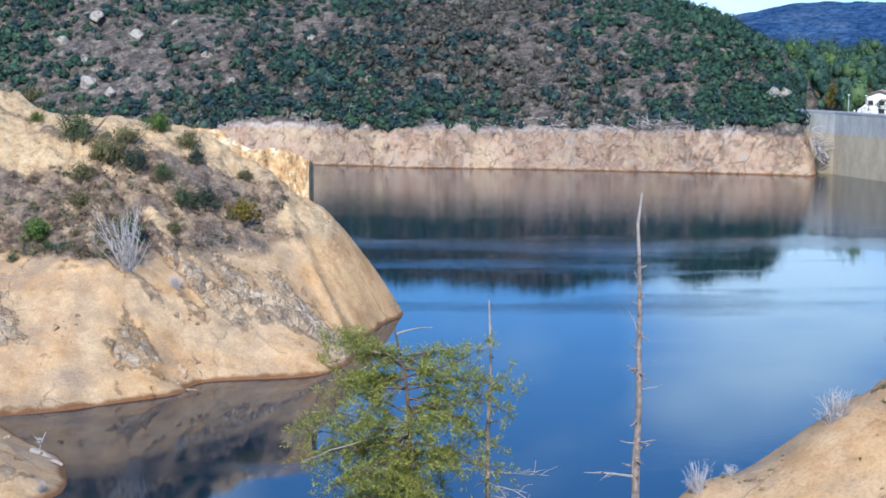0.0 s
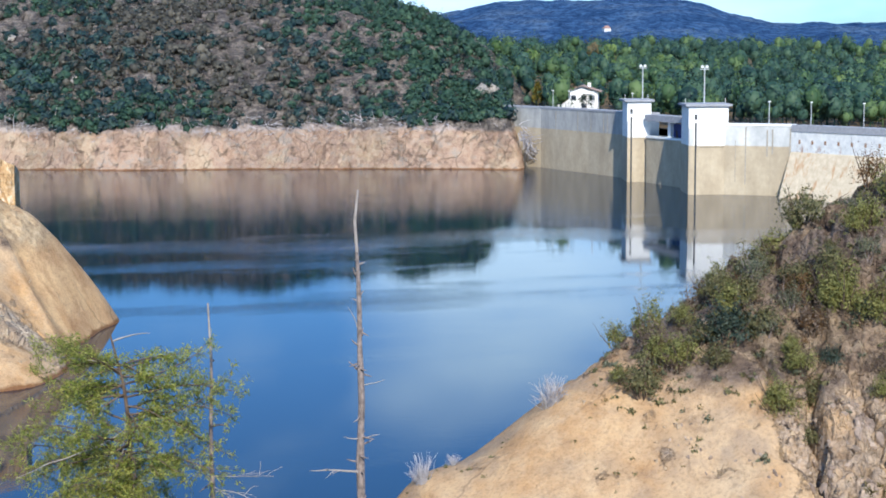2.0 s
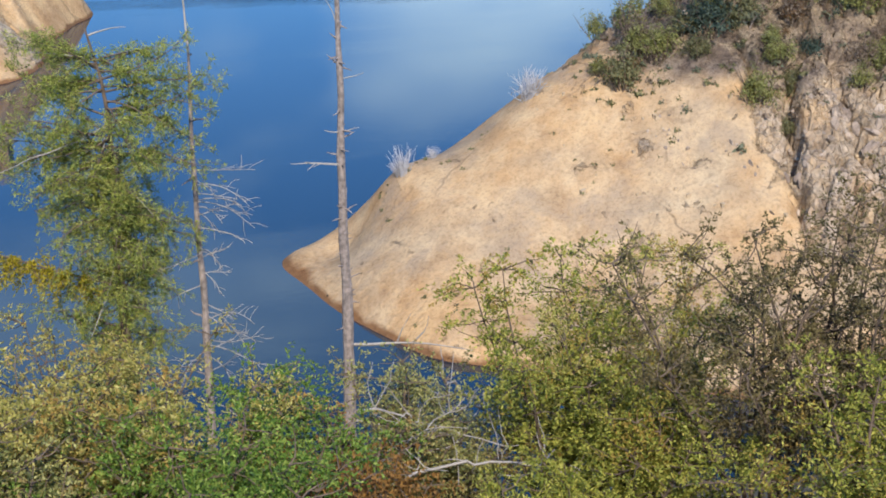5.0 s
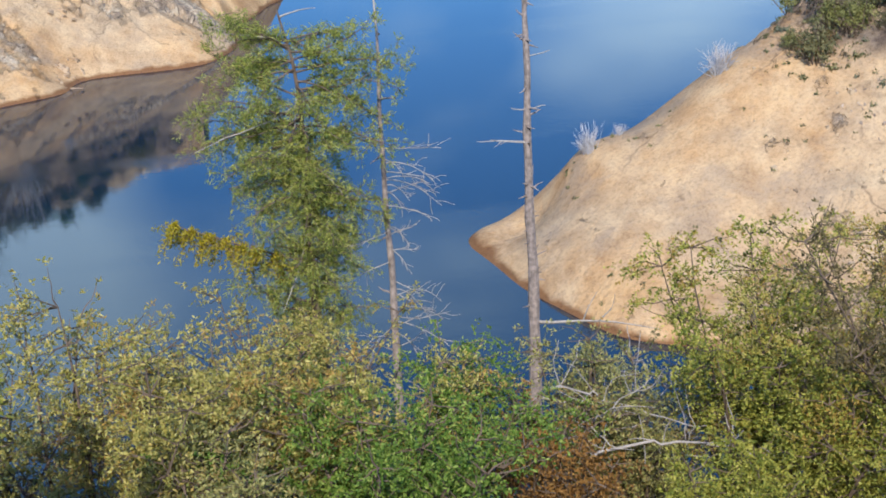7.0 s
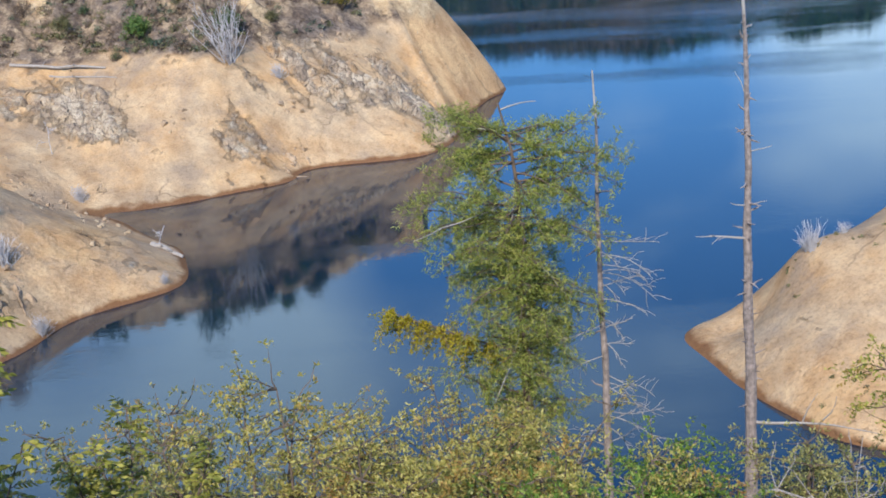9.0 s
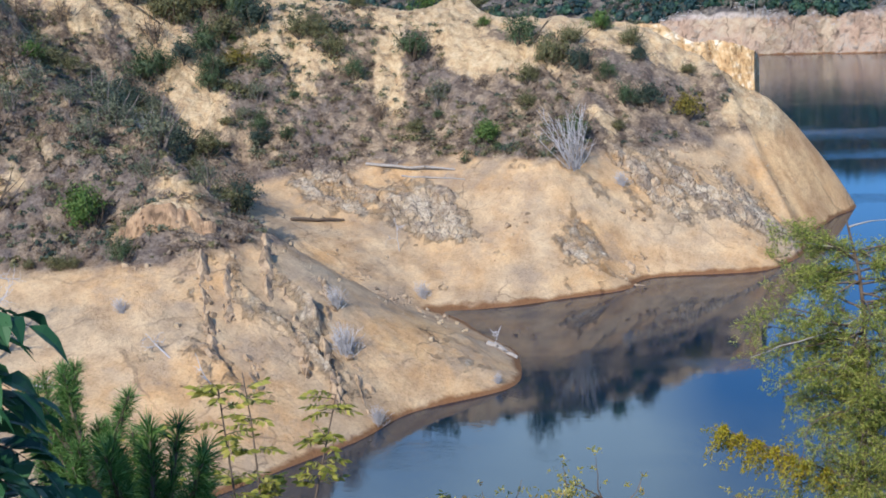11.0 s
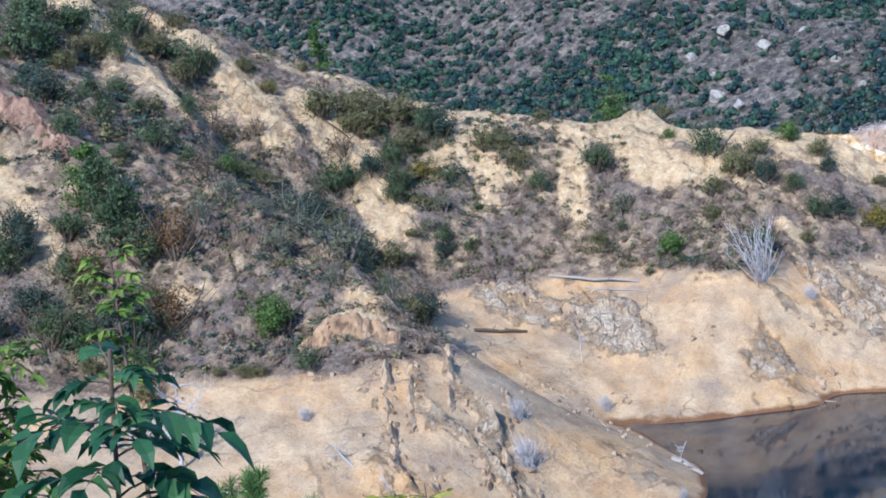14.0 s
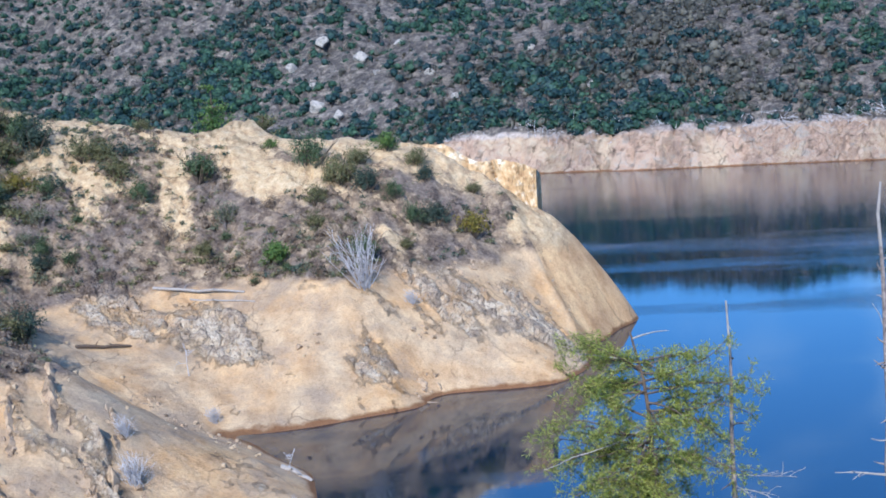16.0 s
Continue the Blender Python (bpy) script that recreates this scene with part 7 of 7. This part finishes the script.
def shrub(x, y, wide, high, leaf, seed, label, leaves=4200, size=0.058, bark=BARK, category="shrub", thin=1.0):
    """A many-stemmed shrub with twigs that carry single leaves."""
    rng = np.random.default_rng(seed)
    z0 = ground_near(x, y) - 0.15
    ob = thing("shrub", label, category, "shrubs on the near slope", (x, y, z0))
    wood, sites, dirs = Shape(), [], []
    for i in range(int(9 * thin) + 3):
        a, lean = rng.uniform(0, 6.28), rng.uniform(0.05, 0.75) * wide / high
        st = wander((0.1 * math.cos(a), 0.1 * math.sin(a), 0), (math.cos(a) * lean, math.sin(a) * lean, 1), high * rng.uniform(0.7, 1.03), 8, rng, 0.10)
        wood.tube(st, np.linspace(0.035, 0.006, 9), 5)
        for j in range(3, 9):
            for _ in range(4):
                b = rng.uniform(0, 6.28)
                tw = wander(st[j], (math.cos(b), math.sin(b), rng.uniform(-0.1, 0.8)), rng.uniform(0.25, 0.6) * wide * 0.42, 5, rng, 0.22)
                wood.tube(tw, np.linspace(0.010, 0.003, 6), 3)
                sites += list(tw[1:]) + list((tw[1:-1] + tw[2:]) / 2)
                dirs += [tw[-1] - tw[0]] * (len(tw) * 2 - 3)
    part("stem", wood, bark, ob)
    sites, dirs = np.array(sites), np.array(dirs)
    sprays = leaves // 9
    k = rng.integers(0, len(sites), sprays)
    out = dirs[k] / (np.linalg.norm(dirs[k], axis=1, keepdims=True) + 1e-9) * 0.7 + unit(rng, sprays) * 0.7 + (0, 0, 0.25)
    out /= np.linalg.norm(out, axis=1, keepdims=True)
    root = sites[k] + rng.normal(size=(sprays, 3)) * 0.05
    s = Shape()
    for j in range(9):
        c = root + out * (0.02 + 0.019 * j)
        c[:, 2] -= 0.0016 * j * j
        d = out * 0.5 + unit(rng, sprays) * 0.9
        s.leaves(c, d, size * rng.uniform(0.6, 1.15, sprays), size * rng.uniform(0.28, 0.46, sprays), rng)
    part("foliage", s, leaf, ob)
    return ob


# the hedge of shrubs below the viewpoint
for _i, (_x, _y, _w, _h, _m, _lab, _n) in enumerate((
        (-3.9, 13.2, 2.6, 3.0, SHRUB_DULL, "pale dull green shrub on the near slope", 5200),
        (-2.6, 12.8, 2.4, 3.0, SHRUB_YELLOW, "yellowing leafy shrub on the near slope", 5600),
        (-1.4, 13.4, 2.4, 2.9, SHRUB_YELLOW, "yellowing leafy shrub on the near slope", 5600),
        (-0.2, 13.8, 2.2, 2.7, SHRUB_YELLOW, "yellowish green shrub on the near slope", 5600),
        (0.9, 14.3, 2.2, 2.8, SHRUB_FRESH, "fresh green leafy shrub on the near slope", 6200),
        (0.2, 12.0, 2.2, 2.0, SHRUB_FRESH, "fresh green leafy shrub on the near slope", 5200),
        (-1.6, 11.6, 2.2, 1.7, SHRUB_DULL, "dull olive shrub on the near slope", 4600),
        (1.9, 13.6, 1.4, 1.7, SHRUB_RUST, "rusty brown dry shrub on the near slope", 3000),
        (-2.0, 16.8, 2.6, 3.5, SHRUB_YELLOW, "tall yellowing shrub beside the larch", 4200),
        (-1.0, 17.6, 2.0, 4.0, SHRUB_YELLOW, "tall yellowing shrub beside the larch", 3600),
        (2.7, 15.2, 1.6, 2.8, SHRUB_DULL, "half-bare dull shrub beside the dead trunk", 3200),
        (3.4, 15.5, 2.0, 2.5, SHRUB_DULL, "green and rust leafy shrub on the near slope", 5000),
        (4.4, 14.7, 2.6, 3.6, SHRUB_GREEN, "yellow-green leafy shrub on the near slope", 6200),
        (5.8, 15.4, 2.6, 3.7, SHRUB_YELLOW, "yellow-green leafy shrub on the near slope", 6200),
        (4.9, 13.6, 2.2, 2.1, SHRUB_GREEN, "green leafy shrub on the near slope", 5200),
        (6.4, 13.5, 2.4, 3.7, SHRUB_BROWN, "half-bare brownish shrub on the near slope", 4200),
        (7.5, 13.3, 2.4, 3.8, SHRUB_BROWN, "half-bare brownish shrub on the near slope", 4200),
        (3.6, 12.6, 1.8, 0.9, SHRUB_GREEN, "low green shrub on the near slope", 4200),
        (6.6, 11.6, 2.2, 2.0, SHRUB_GREEN, "green leafy shrub on the near slope", 4200),
        (8.6, 13.7, 2.4, 3.9, SHRUB_BROWN, "half-bare brownish shrub on the near slope", 4000),
        (-4.9, 11.6, 2.0, 1.8, SHRUB_GREEN, "yellow-green leafy shrub on the near slope", 4200))):
    shrub(_x, _y, _w, _h, _m, 100 + _i, _lab, int(_n * (2.0 if _x < 3 else 2.5) * (2.0 if _m not in (SHRUB_DULL, SHRUB_BROWN) else 1.6)))


def deadfall(points, radius, seed, label):
    rng = np.random.default_rng(seed)
    ob = thing("dead_branch", label, "dead branch", "dead branches on the slope")
    s = Shape()
    q = np.array(points, float)
    k = np.linspace(0, len(q) - 1, 14)
    p = np.stack([np.interp(k, np.arange(len(q)), q[:, i]) for i in range(3)], 1) + rng.normal(size=(14, 3)) * 0.035
    s.tube(p, np.linspace(radius, radius * 0.35, len(p)), 6)
    part("stem", s, DEAD_WOOD, ob)
    for i in range(16):
        b = Shape()
        b.tube(wander(p[rng.integers(1, len(p))], unit(rng, 1)[0] * (1, 1, 0.6), rng.uniform(0.3, 0.8), 5, rng, 0.2), np.linspace(radius * 0.4, 0.004, 6), 4)
        part("twig", b, DEAD_WOOD, ob)


deadfall([(2.4, 14.0, 20.35), (3.1, 14.0, 20.45), (3.7, 13.9, 20.40), (4.3, 13.8, 20.2), (4.9, 13.7, 19.9)], 0.019, 3, "long bleached fallen branch lying over the shrubs")
deadfall([(2.1, 14.6, 20.9), (2.7, 14.6, 20.75), (3.3, 14.5, 20.5), (3.9, 14.4, 20.3)], 0.014, 5, "thin bleached branch tangled in the shrubs")
deadfall([(2.2, 14.4, 20.2), (2.7, 14.3, 20.65), (3.2, 14.3, 21.0)], 0.012, 6, "thin bleached branch tangled in the shrubs")
deadfall([(3.4, 17.0, 20.2), (4.0, 17.0, 19.6), (4.6, 16.9, 19.2)], 0.03, 4, "bleached forked branch among the shrubs")


def leafy_sapling(x, y, top, wide, leaf, seed, label, leaflets, size, shoots=6, pairs=5):
    """A sapling with feathered leaves: pairs of leaflets on drooping stalks."""
    rng = np.random.default_rng(seed)
    z0 = ground_near(x, y) - 0.1
    high = top - z0
    ob = thing("sapling", label, "sapling", "saplings near the viewpoint", (x, y, z0))
    wood, fol = Shape(), Shape()
    for i in range(shoots):
        a = rng.uniform(0, 6.28)
        lean = 0.0 if i == 0 else rng.uniform(0.1, 0.45) * wide / high
        st = wander((0, 0, 0), (math.cos(a) * lean, math.sin(a) * lean, 1), high * (1.0 if i == 0 else rng.uniform(0.6, 0.97)), 9, rng, 0.05)
        wood.tube(st, np.linspace(0.016, 0.004, 10), 5)
        for j in range(7):
            for _ in range(leaflets):
                b = rng.uniform(0, 6.28)
                ln = size * rng.uniform(1.7, 2.6)
                f = 9 * rng.uniform(0.45, 1.0) ** 0.8
                rach = wander([np.interp(f, np.arange(10), st[:, k]) for k in range(3)], (math.cos(b), math.sin(b), 0.45), ln, pairs, rng, 0.08, 0.10)
                wood.tube(rach, np.linspace(0.0035, 0.0015, pairs + 1), 3)
                for k in range(1, pairs + 1):
                    d = rach[k] - rach[k - 1]
                    d = d / np.linalg.norm(d)
                    side = np.cross(d, (0, 0, 1.0))
                    cs = [rach[k], rach[k]] if k < pairs else [rach[k]]
                    ds = [d * 0.6 + side - (0, 0, 0.25), d * 0.6 - side - (0, 0, 0.25)] if k < pairs else [d]
                    fol.leaves(cs, ds, size * rng.uniform(0.8, 1.2, len(cs)), size * 0.42, rng, 0.15)
    part("stem", wood, BARK, ob)
    part("foliage", fol, leaf, ob)


def ash_sapling(x, y, top, leaf, seed, label, stalks, size, low):
    """A sapling with feathered leaves: pairs of broad leaflets on arching stalks."""
    rng = np.random.default_rng(seed)
    z0 = ground_near(x, y) - 0.1
    high = top - z0
    ob = thing("sapling", label, "sapling", "saplings near the viewpoint", (x, y, z0))
    st = wander((0, 0, 0), (0.02, 0.0, 1), high, 12, rng, 0.03)
    wood, fol = Shape(), Shape()
    wood.tube(st, np.linspace(0.014, 0.005, 13), 7)
    part("stem", wood, BARK, ob)
    for i in range(stalks):
        f = low + (0.985 - low) * (i + 0.5) / stalks
        p0 = np.array([np.interp(f * 12, np.arange(13), st[:, k]) for k in range(3)])
        a = 2.4 * i + rng.uniform(-0.5, 0.5)
        ln = size * rng.uniform(1.7, 2.5) * (1.0 if f < 0.93 else 0.55)
        tw = wander(p0, (math.cos(a), math.sin(a), rng.uniform(0.45, 0.8)), ln, 6, rng, 0.05, 0.16)
        stalk = Shape()
        stalk.tube(tw, np.linspace(0.0035, 0.0012, 7), 4)
        part("leaf_stalk", stalk, BARK, ob)
        for k in (2, 3, 4, 5, 6):
            d = tw[k] - tw[k - 1]
            d = d / np.linalg.norm(d)
            side = np.cross(d, (0, 0, 1.0))
            side /= np.linalg.norm(side) + 1e-9
            pair = [d * 0.7 + side * 0.9, d * 0.7 - side * 0.9] if k < 6 else [d]
            fol.broad_leaves([tw[k]] * len(pair), [q + rng.normal(size=3) * 0.10 - np.array((0, 0, 0.22)) for q in pair], size * (1.0 if f < 0.93 else 0.6) * rng.uniform(0.8, 1.1, len(pair)), 0.52, rng, 0.25)
    part("foliage", fol, leaf, ob)


def broad_sapling(x, y, top, spread, leaf, seed, label, sprigs, size, low=0.25):
    """A sapling close by: upright shoots with sprigs of broad pointed leaves."""
    rng = np.random.default_rng(seed)
    z0 = ground_near(x, y) - 0.1
    high = top - z0
    ob = thing("sapling", label, "sapling", "saplings near the viewpoint", (x, y, z0))
    wood, fol = Shape(), Shape()
    st = wander((0, 0, 0), (0.02, 0.0, 1), high, 12, rng, 0.03)
    wood.tube(st, np.linspace(0.014, 0.004, 13), 6)
    for i in range(sprigs):
        f = rng.uniform(low, 1.0)
        p0 = np.array([np.interp(f * 12, np.arange(13), st[:, k]) for k in range(3)])
        a = rng.uniform(0, 6.28)
        ln = spread * rng.uniform(0.35, 1.0) * (1.15 - 0.75 * f)
        tw = wander(p0, (math.cos(a), math.sin(a), rng.uniform(0.2, 0.7)), ln, 5, rng, 0.10, 0.09)
        wood.tube(tw, np.linspace(0.004, 0.0015, 6), 4)
        d = tw[-1] - tw[-2]
        d /= np.linalg.norm(d)
        side = np.cross(d, (0, 0, 1.0))
        for k in (2, 3, 4, 5):
            pair = [d * 0.55 + side * 0.9, d * 0.55 - side * 0.9] if k < 5 else [d]
            fol.broad_leaves([tw[k]] * len(pair), [q + rng.normal(size=3) * 0.15 - np.array((0, 0, 0.15)) for q in pair], size * rng.uniform(0.75, 1.15, len(pair)), 0.44, rng)
    part("stem", wood, BARK, ob)
    part("foliage", fol, leaf, ob)


ash_sapling(-2.30, 2.89, 27.50, SHRUB_DEEP, 3, "dark green ash sapling with broad glossy leaflets", 36, 0.105, 0.66)
ash_sapling(-2.16, 3.02, 27.02, SHRUB_DEEP, 5, "small dark green ash sapling with glossy leaflets", 18, 0.10, 0.74)
ash_sapling(-2.52, 2.72, 27.20, SHRUB_DEEP, 8, "dark green ash sapling with broad glossy leaflets", 26, 0.10, 0.70)
broad_sapling(-2.56, 2.84, 27.46, 0.36, SHRUB_FRESH, 7, "light green leafy sapling close to the viewpoint", 110, 0.05, 0.70)
broad_sapling(-2.70, 2.90, 27.42, 0.40, SHRUB_FRESH, 9, "light green leafy sapling close to the viewpoint", 120, 0.05, 0.70)
broad_sapling(-2.44, 3.16, 27.66, 0.20, SHRUB_FRESH, 11, "slender light green shoot close to the viewpoint", 34, 0.045, 0.84)
leafy_sapling(-3.58, 7.2, 25.85, 1.5, SHRUB_OLIVE, 5, "slender sapling with yellowish green feathered leaves", 6, 0.066, 9, 6)
leafy_sapling(-2.80, 8.6, 24.50, 1.4, SHRUB_OLIVE, 6, "yellowish green leafy sapling", 9, 0.06, 11, 5)


def young_pine(x, y, top, seed):
    """The upright shoots of a young pine with long needles."""
    rng = np.random.default_rng(seed)
    z0 = ground_near(x, y) - 0.1
    high = top - z0
    ob = thing("young_pine", "young pine with long dark green needles", "pine", "young pines near the viewpoint", (x, y, z0))
    t, nd = Shape(), Shape()
    shoots = [((0, 0, 0), (0, 0, 1), high)]
    for i in range(17):
        a = 6.28 * i / 17 + rng.uniform(-0.2, 0.2)
        h = high * rng.uniform(0.35, 0.82)
        shoots.append(((0, 0, h), (math.cos(a) * 0.6, math.sin(a) * 0.6, 1.1), min((high - h) * 1.1, 0.5)))
    for s0, d, ln in shoots:
        p = wander(s0, d, ln, 8, rng, 0.04, -0.05)
        t.tube(p, np.linspace(0.02, 0.006, 9), 5)
        n = 760 if ln < 1 else 1500
        f = rng.uniform(0.25 if ln < 1 else 0.5, 1.0, n) * 8
        k = np.minimum(f.astype(int), 7)
        c = p[k] + (p[k + 1] - p[k]) * (f - k)[:, None]
        ax = (p[-1] - p[0]) / np.linalg.norm(p[-1] - p[0])
        nd.leaves(c, unit(rng, n) * 1.0 + ax * 0.75, rng.uniform(0.05, 0.082, n), 0.0042, rng, 0.1)
    part("stem", t, BARK, ob)
    part("needles", nd, PINE_NEEDLE, ob)


young_pine(-3.20, 5.10, 26.42, 3)
young_pine(-3.02, 5.25, 26.16, 4)
young_pine(-3.45, 5.30, 26.36, 5)
young_pine(-2.06, 3.55, 26.72, 6)
